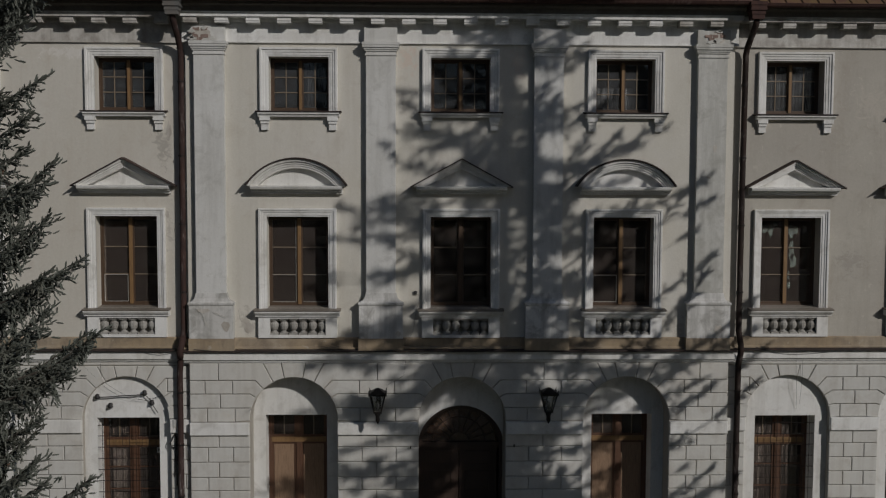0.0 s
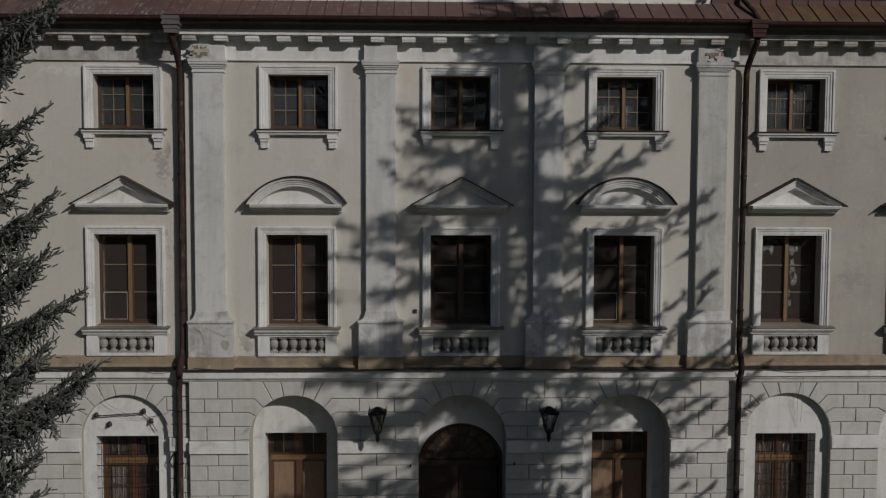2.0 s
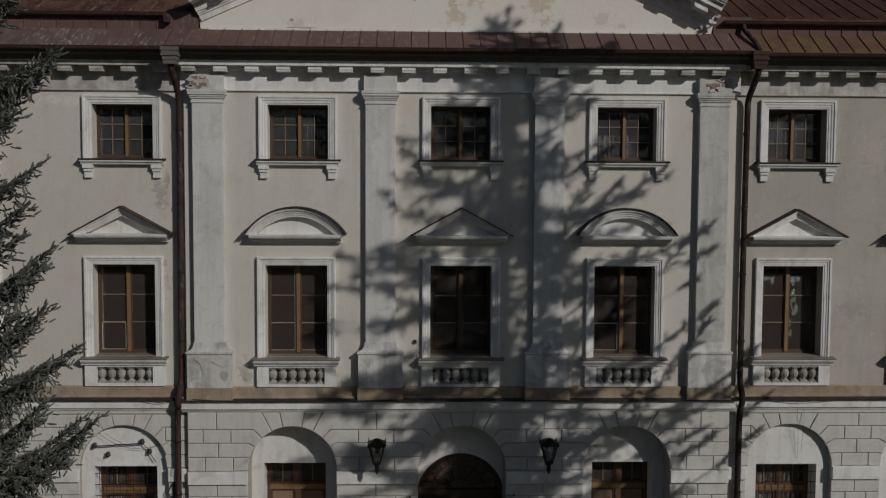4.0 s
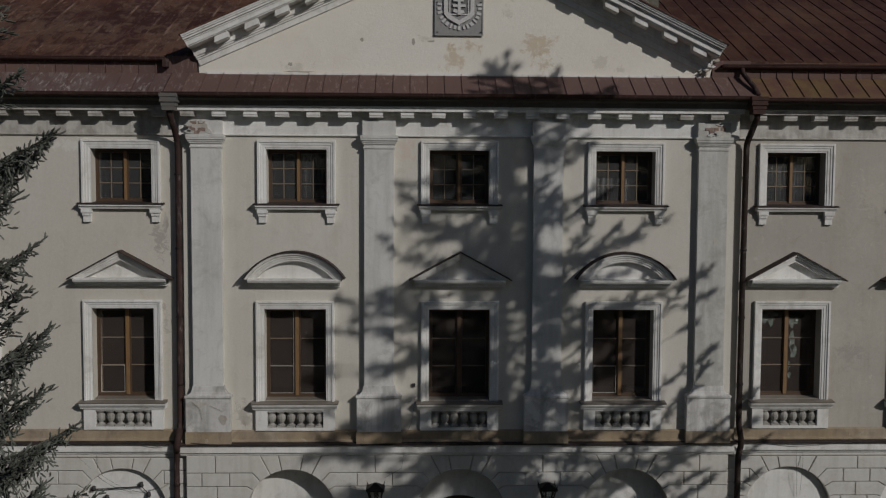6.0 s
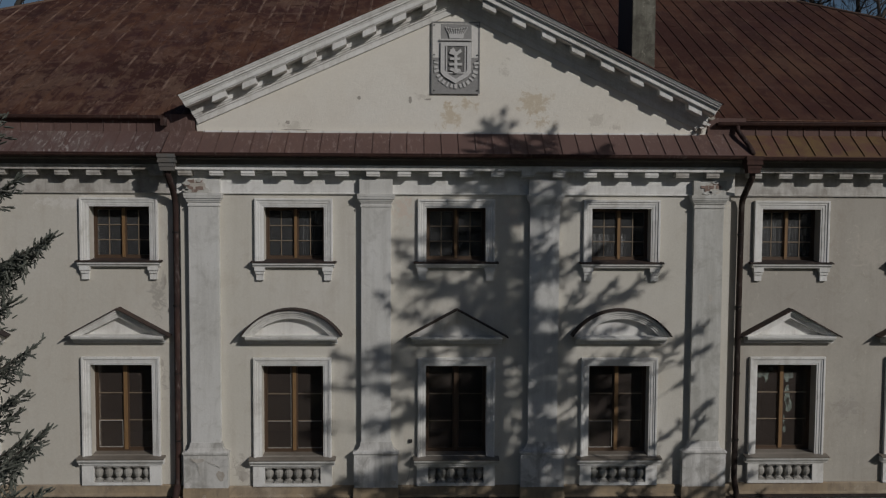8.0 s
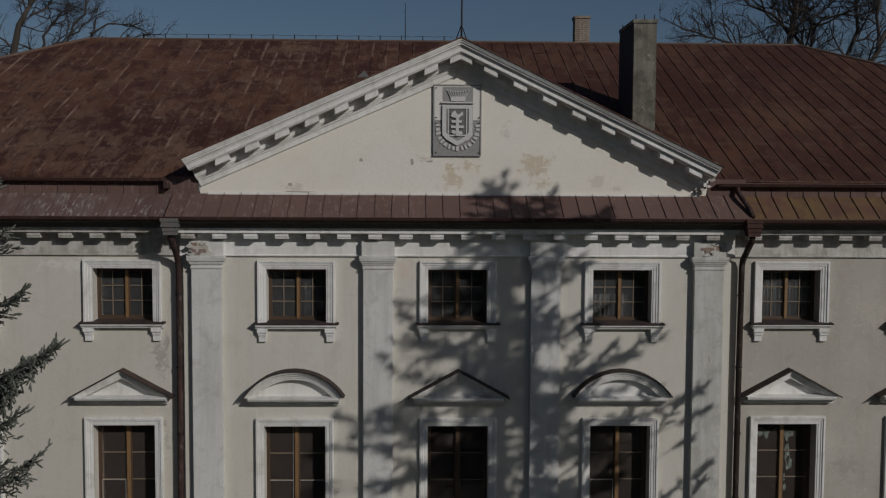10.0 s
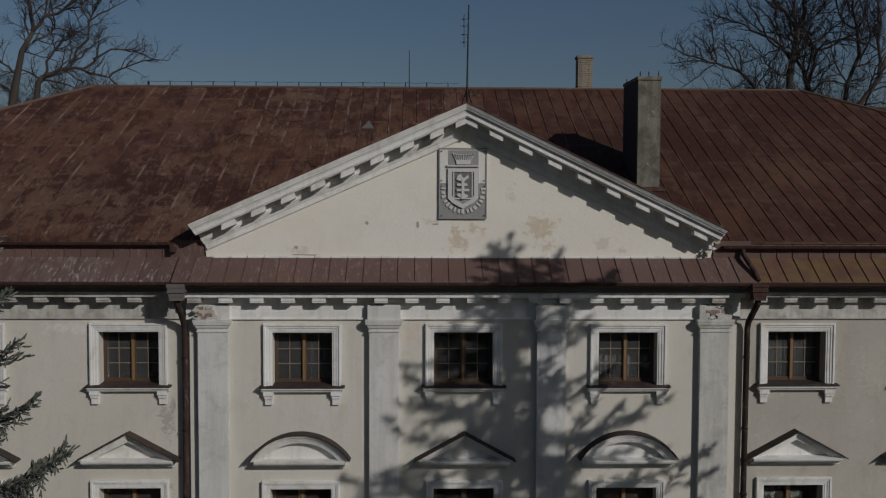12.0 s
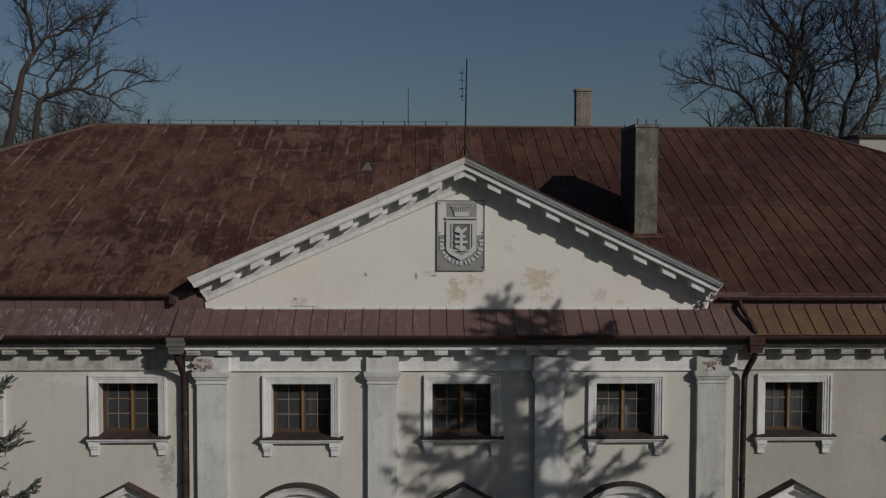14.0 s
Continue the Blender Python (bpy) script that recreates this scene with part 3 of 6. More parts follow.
mod = B()
prism_pts = [(-0.02, 10.878), (-0.275, 10.878), (-0.28, 10.80), (-0.27, 10.785), (-0.265, 10.755), (-0.18, 10.75), (-0.13, 10.775), (-0.02, 10.75)]
rail(mod, prism_pts, -0.135, 0.135)
mod_me = mesh_of(mod, M_TRIM, 0.008)
mod_dirty_shaded = mod_me.copy()
mod_dirty_shaded.materials[0] = M_TRIM_E
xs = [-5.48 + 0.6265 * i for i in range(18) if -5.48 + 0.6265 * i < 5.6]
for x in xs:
    put("modillion", mod_me if -5 < x < 4 else mod_dirty_shaded, house, (x, 0, 0))
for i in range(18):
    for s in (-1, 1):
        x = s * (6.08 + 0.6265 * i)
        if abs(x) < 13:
            put("modillion", mod_dirty_shaded, house, (x, WING_Y, 0))


# ---- windows ----
def architrave(w, z0, z1, wide=0.17):
    prof = [(0.0, -0.012), (0.0, 0.026), (0.028, 0.028), (0.032, 0.040), (0.082, 0.042), (0.088, 0.056), (wide - 0.05, 0.058), (wide - 0.042, 0.078), (wide - 0.004, 0.078), (wide, 0.07), (wide, -0.012)]
    rows = [[(sx * (w + o), -d, z0 if low else z1 + o) for o, d in prof] for sx, low in ((-1, True), (-1, False), (1, False), (1, True))]
    bm = loft(B(), rows)
    return mesh_of(bm, M_TRIM)


def sash_set(w, z0, z1, y, cols, rows, post=0.035, pane_mat=M_GLASS):
    """Outer frame, mullion, two sashes with their bars, and panes."""
    frame_bm = ring(B(), rect(-w - 0.01, w + 0.01, z0, z1), rect(-w + 0.03, w - 0.03, z0 + 0.045, z1 - 0.04), y - 0.02, y + 0.09)
    mull = box(B(), -post, post, y - 0.035, y + 0.02, z0 + 0.05, z1 - 0.045)
    out = [("window", mesh_of(frame_bm, M_SASH_DARK, 0.006)), ("mullion", mesh_of(mull, M_SASH, 0.008))]
    sash, bars, panes = [], [], []
    for s in (-1, 1):
        a, b = sorted((s * (post - 0.006), s * (w - 0.03)))
        c, d = z0 + 0.045, z1 - 0.04
        bm = ring(B(), rect(a, b, c, d), rect(a + 0.035, b - 0.035, c + 0.045, d - 0.035), y, y + 0.05)
        sash.append(mesh_of(bm, M_SASH_DARK, 0.005))
        ia, ib, ic, id_ = a + 0.035, b - 0.035, c + 0.045, d - 0.035
        for r in range(1, rows):
            z = ic + (id_ - ic) * r / rows
            bars.append(mesh_of(box(B(), ia, ib, y + 0.004, y + 0.04, z - 0.010, z + 0.010), M_SASH_PALE, 0.004))
        for k in range(1, cols):
            x = ia + (ib - ia) * k / cols
            bars.append(mesh_of(box(B(), x - 0.009, x + 0.009, y + 0.006, y + 0.038, ic, id_), M_SASH_PALE, 0.004))
        for k in range(cols):
            for r in range(rows):
                xa, xb = ia + (ib - ia) * k / cols, ia + (ib - ia) * (k + 1) / cols
                za, zb = ic + (id_ - ic) * r / rows, ic + (id_ - ic) * (r + 1) / rows
                panes.append(mesh_of(box(B(), xa + 0.006, xb - 0.006, y + 0.02, y + 0.024, za + 0.006, zb - 0.006), pane_mat))
    return out, sash, bars, panes


def baluster_mesh():
    prof = [(0.075, 0.03), (0.075, 0.05), (0.045, 0.065), (0.042, 0.085), (0.07, 0.12), (0.089, 0.175), (0.087, 0.225), (0.062, 0.265), (0.05, 0.275), (0.078, 0.29), (0.078, 0.312)]
    bm = lathe(B(), prof, sides=10)
    box(bm, -0.085, 0.085, -0.085, 0.085, 0.0, 0.034)
    box(bm, -0.085, 0.085, -0.085, 0.085, 0.308, 0.344)
    return mesh_of(bm, M_BALUSTER)


BAL = baluster_mesh()
ARCHI_MAIN, ARCHI_UP = architrave(W_MAIN, 4.935, MAIN_Z1), architrave(W_UP, 9.01, UP_Z1, 0.18)
SET_MAIN, SET_UP = sash_set(W_MAIN, MAIN_Z0, MAIN_Z1, 0.29, 1, 3), sash_set(W_UP, UP_Z0, UP_Z1, 0.29, 2, 3, 0.027, M_GLASS_UP)

sill_main = B()
rail(sill_main, [(0.015, 4.80), (-0.13, 4.80), (-0.135, 4.835), (-0.165, 4.845), (-0.20, 4.885), (-0.20, 4.91), (0.015, 4.915)], -0.87, 0.87)
SILL_MAIN = mesh_of(sill_main, M_TRIM, 0.005)
SILL_TOP = mesh_of(rail(B(), [(0.29, 4.985), (0.29, 4.93), (-0.215, 4.916), (-0.22, 4.936), (-0.1, 4.955)], -0.89, 0.89), M_SILL)
sill_up = B()
rail(sill_up, [(0.015, 8.90), (-0.10, 8.90), (-0.12, 8.94), (-0.15, 8.955), (-0.15, 8.985), (0.015, 8.985)], -0.83, 0.83)
SILL_UP = mesh_of(sill_up, M_TRIM, 0.005)
SILL_UP_TOP = mesh_of(rail(B(), [(0.29, 9.045), (0.29, 9.0), (-0.165, 8.987), (-0.17, 9.005), (-0.1, 9.02)], -0.87, 0.87), M_FLASH)
brk = stack(((0.075, 0.06, 8.63, 8.76), (0.085, 0.085, 8.76, 8.82), (0.105, 0.11, 8.82, 8.899)))
BRACKET = mesh_of(brk, M_TRIM, 0.006)
apr = B()
wall_grid(apr, -0.81, 0.81, 4.352, 4.798, -0.09, 0.012, [(-0.575, 0.575, 4.41, 4.755)])
APRON = mesh_of(apr, M_TRIM, 0.006)
# recess back borrows the mortar colour, darker than the apron round it
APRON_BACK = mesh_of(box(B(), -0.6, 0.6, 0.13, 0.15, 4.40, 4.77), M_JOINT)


RAKE_PROF = [(0.0, -0.012), (0.0, 0.235), (0.045, 0.225), (0.055, 0.19), (0.090, 0.187), (0.098, 0.165), (0.135, 0.160), (0.142, 0.145), (0.178, 0.140), (0.186, -0.012)]


def shelf_mesh():
    return mesh_of(rail(B(), [(0.012, 7.33), (-0.10, 7.33), (-0.10, 7.365), (-0.16, 7.38), (-0.17, 7.41), (-0.235, 7.425), (-0.255, 7.465), (-0.255, 7.485), (0.012, 7.50)], -0.93, 0.93), M_TRIM)


def triangle_pediment():
    k = 0.545
    rows = []
    for s in (-1, 0, 1):
        rows.append([(s * (1.02 - 1.5 * o), -d, max(7.487, 8.04 - o - k * abs(s) * (1.02 - 1.5 * o))) for o, d in RAKE_PROF])
    field = prism(B(), [(-0.86, 7.488), (0.86, 7.488), (0, 7.95)], -0.008, 0.012)
    return mesh_of(loft(B(), rows), M_TRIM), mesh_of(field, M_TRIM)


def segment_pediment():
    half, rise = 1.0, 0.54
    r = (half * half + rise * rise) / (2 * rise)
    zc, a = 8.035 - r, math.degrees(math.asin(half / r))
    rows = []
    for i in range(25):
        q = radians(90 + a - 2 * a * i / 24)
        rows.append([((r - o) * math.cos(q), -d, max(7.487 - 0.001 * n, zc + (r - o) * math.sin(q))) for n, (o, d) in enumerate(RAKE_PROF)])
    lo = arc(0, r - 0.10, zc, 90 + a * 0.9, 90 - a * 0.9, 20)
    field = prism(B(), [(-0.86, 7.488), (0.86, 7.488)] + [(x, max(7.50, z)) for x, z in lo[::-1]], -0.008, 0.012)
    return mesh_of(loft(B(), rows), M_TRIM), mesh_of(field, M_TRIM)


def lead_cover(seg):
    if seg:
        half, rise = 1.02, 0.55
        r = (half * half + rise * rise) / (2 * rise)
        zc, a = 8.05 - r, math.degrees(math.asin(half / r))
        up, lo = arc(0, r + 0.018, zc, 90 + a, 90 - a, 24), arc(0, r - 0.006, zc, 90 + a, 90 - a, 24)
    else:
        up = [(x, 8.058 - 0.545 * abs(x)) for x in (-1.05, 0, 1.05)]
        up = [(x, z + 0.006) for x, z in up]
        lo = [(x, z - 0.026) for x, z in up]
    rows = [[(ux, -0.275, uz), (ux, 0.012, uz), (lx, 0.012, lz), (lx, -0.275, lz)] for (ux, uz), (lx, lz) in zip(up, lo)]
    return mesh_of(loft(B(), rows, True), M_FLASH)


PEDS = {False: (*triangle_pediment(), lead_cover(False)), True: (*segment_pediment(), lead_cover(True))}
SHELF = shelf_mesh()


# the centre main window gets a darker mullion than the other bays
MULLION_DARK = SET_MAIN[0][1][1].copy()
MULLION_DARK.materials[0] = M_SASH_DARK


def put_window(c, y, kind):
    spec = SET_MAIN if kind == "main" else SET_UP
    (fr, mu), sash, bars, panes = spec
    w = put("window", fr[1], house, (c, y, 0), "two-leaf ochre wooden window in a white architrave")
    put("mullion", MULLION_DARK if kind == "main" and abs(c) < 1 else mu[1], w)
    for me in sash:
        put("sash", me, w)
    for me in bars:
        put("glazing_bar", me, w)
    for me in panes:
        put("pane", me, w).visible_shadow = False
    put("architrave", ARCHI_MAIN if kind == "main" else ARCHI_UP, w, label="white moulded architrave")
    if kind == "main":
        put("sill", SILL_MAIN, w)
        put("sill_cover", SILL_TOP, w, label="grey tin sill cover")
    else:
        put("sill", SILL_UP, w)
        put("sill_cover", SILL_UP_TOP, w, label="grey tin sill cover")
        for s in (-1, 1):
            put("sill_bracket", BRACKET, w, (s * 0.69, 0, 0))
    return w


WINDOWS = {}
for i, c in enumerate(BAYS):
    y = wy(c)
    WINDOWS[i, "main"] = put_window(c, y, "main")
    WINDOWS[i, "up"] = put_window(UPPER[i], y, "up")
    seg = abs(abs(c) - 3.39) < 0.1
    p = put("window_pediment", PEDS[seg][0], house, (c, y, 0), "white segmental window pediment" if seg else "white triangular window pediment")
    put("field", PEDS[seg][1], p)
    put("shelf", SHELF, p)
    put("tin_cover", PEDS[seg][2], p, label="dark tin cover strip")
    a = put("balustrade_apron", APRON, house, (c, y, 0), "white blind balustrade below a window")
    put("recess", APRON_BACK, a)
    for k in range(6):
        put("baluster", BAL, a, (-0.495 + 0.198 * k, 0.03, 4.411))

# curtains
def curtain(w, z0, z1, x0, x1, y):
    bm = B()
    n = 40
    top = [bm.verts.new((x0 + (x1 - x0) * i / n, y + 0.03 * math.sin(i * 1.3) + 0.012 * math.sin(i * 3.1), z1)) for i in range(n + 1)]
    bot = [bm.verts.new((x0 + (x1 - x0) * i / n, y + 0.04 * math.sin(i * 1.3 + 0.2) + 0.012 * math.sin(i * 2.9), z0)) for i in range(n + 1)]
    for i in range(n):
        bm.faces.new((top[i], top[i + 1], bot[i + 1], bot[i]))
    ob = part("curtain", bm, M_CURTAIN, w, "off-white net curtain", smooth=True)
    sol = ob.modifiers.new("thickness", "SOLIDIFY")
    sol.thickness = 0.004
    return ob


curtain(WINDOWS[5, "up"], UP_Z0, UP_Z1, -0.58, -0.05, 0.45)
curtain(WINDOWS[5, "up"], UP_Z0, UP_Z1, 0.03, 0.58, 0.45)
curtain(WINDOWS[4, "up"], UP_Z0, UP_Z0 + 0.55, -0.55, 0.25, 0.46)
curtain(WINDOWS[2, "up"], UP_Z0 + 0.1, UP_Z1, 0.1, 0.5, 0.48)


# ragged teal patches paint a reflection into this window
w = WINDOWS[5, "main"]
for k, (x, z, a, h) in enumerate(((0.14, 6.58, 0.08, 0.17), (0.16, 6.12, 0.07, 0.24), (-0.42, 6.62, 0.10, 0.12), (0.10, 5.62, 0.03, 0.10), (-0.30, 6.58, 0.07, 0.16), (0.20, 5.92, 0.09, 0.16), (0.24, 6.60, 0.05, 0.12), (-0.20, 6.70, 0.06, 0.06), (0.12, 5.40, 0.04, 0.09))):
    rng = random.Random(300 + k)
    pts = [(x + a * math.cos(2 * math.pi * i / 18) * rng.uniform(0.5, 1.15), z + h * math.sin(2 * math.pi * i / 18) * rng.uniform(0.6, 1.1)) for i in range(18)]
    part("torn_film", prism(B(), pts, 0.335, 0.337), M_TEAL, w, "pale teal patch imitating a reflection in the glass")

# ---- ground floor windows ----
def ground_window(c, boarded, grille):
    y = wy(c) + niche_depth(c) + 0.42
    z0, z1, zt = 0.42, G_TOP - 0.01, 1.98
    w = part("window", ring(B(), rect(c - GW, c + GW, z0, z1), rect(c - GW + 0.06, c + GW - 0.06, z0 + 0.06, z1 - 0.05), y - 0.02, y + 0.08), M_SASH_RED, house, "brown wooden ground floor window" + (" behind an iron grille" if grille else " with panelled lower leaves"), bevel=0.005)
    part("mullion", box(B(), c - 0.05, c + 0.05, y - 0.03, y + 0.05, z0 + 0.06, z1 - 0.05), M_SASH_RED, w, bevel=0.006)
    part("transom", box(B(), c - GW + 0.06, c + GW - 0.06, y - 0.035, y + 0.055, zt - 0.05, zt + 0.06), M_SASH, w, bevel=0.006)
    for s in (-1, 1):
        a, b = sorted((c + s * 0.05, c + s * (GW - 0.06)))
        for za, zb, low in ((zt + 0.06, z1 - 0.05, False), (z0 + 0.06, zt - 0.05, True)):
            part("sash", ring(B(), rect(a, b, za, zb), rect(a + 0.05, b - 0.05, za + 0.05, zb - 0.05), y, y + 0.045), M_SASH_RED, w, bevel=0.005)
            if low and boarded:
                n = 1
                for k in range(n):
                    xa = a + 0.05 + (b - a - 0.1) * k / n
                    part("panel", box(B(), xa + 0.003, xa + (b - a - 0.1) / n - 0.003, y + 0.015, y + 0.035, za + 0.045, zb - 0.045), M_SHUTTER, w)
            else:
                part("pane", box(B(), a + 0.045, b - 0.045, y + 0.02, y + 0.024, za + 0.045, zb - 0.045), M_GLASS, w).visible_shadow = False
            if not low:
                xm = (a + b) / 2
                part("glazing_bar", box(B(), xm - 0.010, xm + 0.010, y + 0.004, y + 0.04, za + 0.05, zb - 0.05), M_SASH_PALE, w)
            if low and not boarded:
                for zb_ in (za + (zb - za) / 3, za + (zb - za) * 2 / 3):
                    part("glazing_bar", box(B(), a + 0.05, b - 0.05, y + 0.004, y + 0.04, zb_ - 0.012, zb_ + 0.012), M_SASH_RED, w)
    part("sill", rail(B(), [(y, z0 + 0.02), (y, z0 - 0.08), (wy(c) + niche_depth(c) - 0.08, z0 - 0.08), (wy(c) + niche_depth(c) - 0.08, z0 - 0.03)], c - GW - 0.02, c + GW + 0.02), M_TRIM, w)
    if grille:
        g = tagged(new("window_grille"), "black iron window grille of upright and cross bars", "grille", "ground floor grilles")
        yg = wy(c) + niche_depth(c) + 0.045
        for k in range(9):
            x = c - GW + 0.09 + (2 * GW - 0.18) * k / 8
            part("upright_bar", tube(B(), [(x, yg, 0.44), (x, yg, 2.62)], 0.0055, 6), M_IRON, g)
        for z in (0.54, 0.78, 1.02, 1.26, 1.50, 1.74, 1.98, 2.22, 2.45):
            part("cross_bar", box(B(), c - GW - 0.01, c + GW + 0.01, yg - 0.014, yg - 0.007, z - 0.007, z + 0.007), M_IRON, g)
    return w


GROUND = {}
for c, boarded, grille in ((-10.2, False, True), (-6.985, False, True), (-3.49, True, False), (3.49, True, False), (6.97, False, True), (9.85, False, True)):
    GROUND[c] = ground_window(c, boarded, grille)
curtain(GROUND[-6.985], 0.5, 1.92, -7.50, -7.2, 0.78)
curtain(GROUND[-6.985], 2.1, 2.5, -7.50, -7.2, 0.78)
curtain(GROUND[6.97], 0.5, 2.6, 6.38, 7.50, 0.80)
for i, s in ((1, -1), (4, -1)):
    a, b = sorted((s * 0.072, s * (W_MAIN - 0.068)))
    part("putty_line", ring(B(), rect(a, b, MAIN_Z0 + 0.092, MAIN_Z0 + 0.66), rect(a + 0.007, b - 0.007, MAIN_Z0 + 0.100, MAIN_Z0 + 0.653), 0.282, 0.30), M_PUTTY, WINDOWS[i, "main"], "pale new putty round a pane")
for a, b, z0, z1 in ((-0.079, -0.072, 0.10, 1.80), (0.068 - W_MAIN, -0.085, 0.66, 0.667), (0.068 - W_MAIN, -0.085, 0.092, 0.099), (0.078, W_MAIN - 0.07, 0.66, 0.666), (0.078, W_MAIN - 0.07, 0.092, 0.098)):
    part("putty_line", box(B(), a, b, 0.282, 0.30, MAIN_Z0 + z0, MAIN_Z0 + z1), M_PUTTY, WINDOWS[2, "main"], "pale line of old putty")

# ---- the door ----
dy = niche_depth(0) + 0.14
bm = B()
o, i_ = arc(0.03, 0.96, 1.84, 180, 0, 24), arc(0.03, 0.84, 1.84, 180, 0, 24)
for k in range(24):
    prism(bm, [o[k], o[k + 1], i_[k + 1], i_[k]], dy, dy + 0.1)
box(bm, -0.93, -0.81, dy, dy + 0.1, 0, 1.84)
box(bm, 0.87, 0.99, dy, dy + 0.1, 0, 1.84)
box(bm, -0.81, 0.87, dy - 0.02, dy + 0.1, 1.82, 1.94)
door = part("entrance_door", bm, M_DOORWOOD, house, "dark wooden arched double door with a fanlight", bevel=0.004)
for s in (-1, 1):
    a, b = sorted((s * 0.01, s * 0.82))
    leaf = part("door_leaf", box(B(), a, b, dy + 0.03, dy + 0.08, 0.03, 1.82), M_DOORWOOD, door, bevel=0.004)
    for za, zb in ((0.2, 0.7), (0.82, 1.3), (1.4, 1.74)):
        part("door_panel", ring(B(), rect(a + 0.12, b - 0.12, za, zb), rect(a + 0.17, b - 0.17, za + 0.05, zb - 0.05), dy + 0.008, dy + 0.04), M_DOORWOOD, door)
for ang in range(18, 170, 18):
    ca, sa = math.cos(radians(ang)), math.sin(radians(ang))
    part("fanlight_bar", tube(B(), [(0.22 * ca, dy + 0.04, 1.94 + 0.22 * sa), (0.80 * ca, dy + 0.04, 1.91 + 0.76 * sa)], 0.014, 6), M_DOORWOOD, door)
# added panel: its amber brown stands for reflections in the fanlight glass
part("fanlight_lining", prism(B(), [(-0.80, 1.93), *arc(0.03, 0.80, 1.88, 176, 4, 20), (0.80, 1.93)], dy + 0.13, dy + 0.14), M_FAN_AMBER, door, "added brown panel for amber reflections in the fanlight")
for r in (0.22, 0.56):
    o, i_ = arc(0, r + 0.014, 1.94, 180, 0, 18), arc(0, r - 0.014, 1.94, 180, 0, 18)
    bm = B()
    for k in range(18):
        prism(bm, [o[k], o[k + 1], i_[k + 1], i_[k]], dy + 0.03, dy + 0.055)
    part("fanlight_ring", bm, M_DOORWOOD, door)
gp = arc(0, 0.80, 1.92, 180, 0, 24)
part("pane", prism(B(), [(-0.80, 1.92), *[(x, z) for x, z in gp[1:-1]], (0.80, 1.92)], dy + 0.06, dy + 0.064), M_GLASS, door).visible_shadow = False


# ---- roofs ----
def roof_z(y):
    return EAVE_Z + (y - EAVE_Y) * SLOPE


def sheet(pts, thick, zf):
    """A thin slab over an outline of (x, y)."""
    bm = B()
    lo = [bm.verts.new((x, y, zf(x, y) - thick)) for x, y in pts]
    hi = [bm.verts.new((x, y, zf(x, y))) for x, y in pts]
    bm.faces.new(lo[::-1])
    bm.faces.new(hi)
    for i in range(len(pts)):
        j = (i + 1) % len(pts)
        bm.faces.new((lo[i], lo[j], hi[j], hi[i]))
    return bm


def seam(bm, x, ya, yb, zf, w=0.007, h=0.021):
    pts = [(x - w, ya), (x + w, ya), (x + w, yb), (x - w, yb)]
    lo = [bm.verts.new((a, b, zf(a, b) - 0.01)) for a, b in pts]
    hi = [bm.verts.new((a + (w * 0.5 if a < x else -w * 0.5), b, zf(a, b) + h)) for a, b in pts]
    bm.faces.new(hi)
    for i in range(4):
        j = (i + 1) % 4
        bm.faces.new((lo[i], lo[j], hi[j], hi[i]))


frontz = lambda x, y: roof_z(y)
roof_deck = sheet([(-END, EAVE_Y), (END, EAVE_Y), (RIDGE_END, RIDGE_Y), (-RIDGE_END, RIDGE_Y)], 0.03, lambda x, y: roof_z(y) - 0.025)
roof = part("roof", roof_deck, M_ROOF, house, "rusty red-brown standing seam tin hipped roof")
backz = lambda x, y: roof_z(2 * RIDGE_Y - y)
part("rear_slope", sheet([(END, 2 * RIDGE_Y - EAVE_Y), (-END, 2 * RIDGE_Y - EAVE_Y), (-RIDGE_END, RIDGE_Y), (RIDGE_END, RIDGE_Y)], 0.03, backz), M_ROOF_E, roof)
for s in (-1, 1):
    hipz = lambda x, y: RIDGE_Z - (abs(x) - RIDGE_END) * (RIDGE_Z - EAVE_Z) / (END - RIDGE_END)
    part("hip_slope", sheet([(s * END, EAVE_Y), (s * END, 2 * RIDGE_Y - EAVE_Y), (s * RIDGE_END, RIDGE_Y)], 0.03, hipz), M_ROOF_E, roof)

STRIP = 0.385
HIP_K = (RIDGE_Y - EAVE_Y) / (END - RIDGE_END)


def y_top(x):
    return RIDGE_Y if abs(x) <= RIDGE_END else RIDGE_Y - (abs(x) - RIDGE_END) * HIP_K


def strip_bm(x0, x1, o, joints):
    """One roof sheet run from x0 to x1, drawn about o, with its seam and cross joints."""
    mids = [x for x in (-RIDGE_END, RIDGE_END) if x0 < x < x1]
    pts = [(x0, EAVE_Y), (x1, EAVE_Y), (x1, y_top(x1)), *[(x, RIDGE_Y) for x in mids], (x0, y_top(x0))]
    pts = [(x - o, y) for x, y in pts]
    bm = sheet(pts, 0.02, frontz)
    seam(bm, x0 - o, EAVE_Y, y_top(x0), frontz)
    for yj in joints:
        if yj < min(y_top(x0), y_top(x1)) - 0.1:
            rail(bm, [(yj - 0.015, roof_z(yj) + 0.002), (yj + 0.012, roof_z(yj) + 0.014), (yj + 0.015, roof_z(yj) + 0.004)], x0 - o + 0.02, x1 - o - 0.02)
    return bm


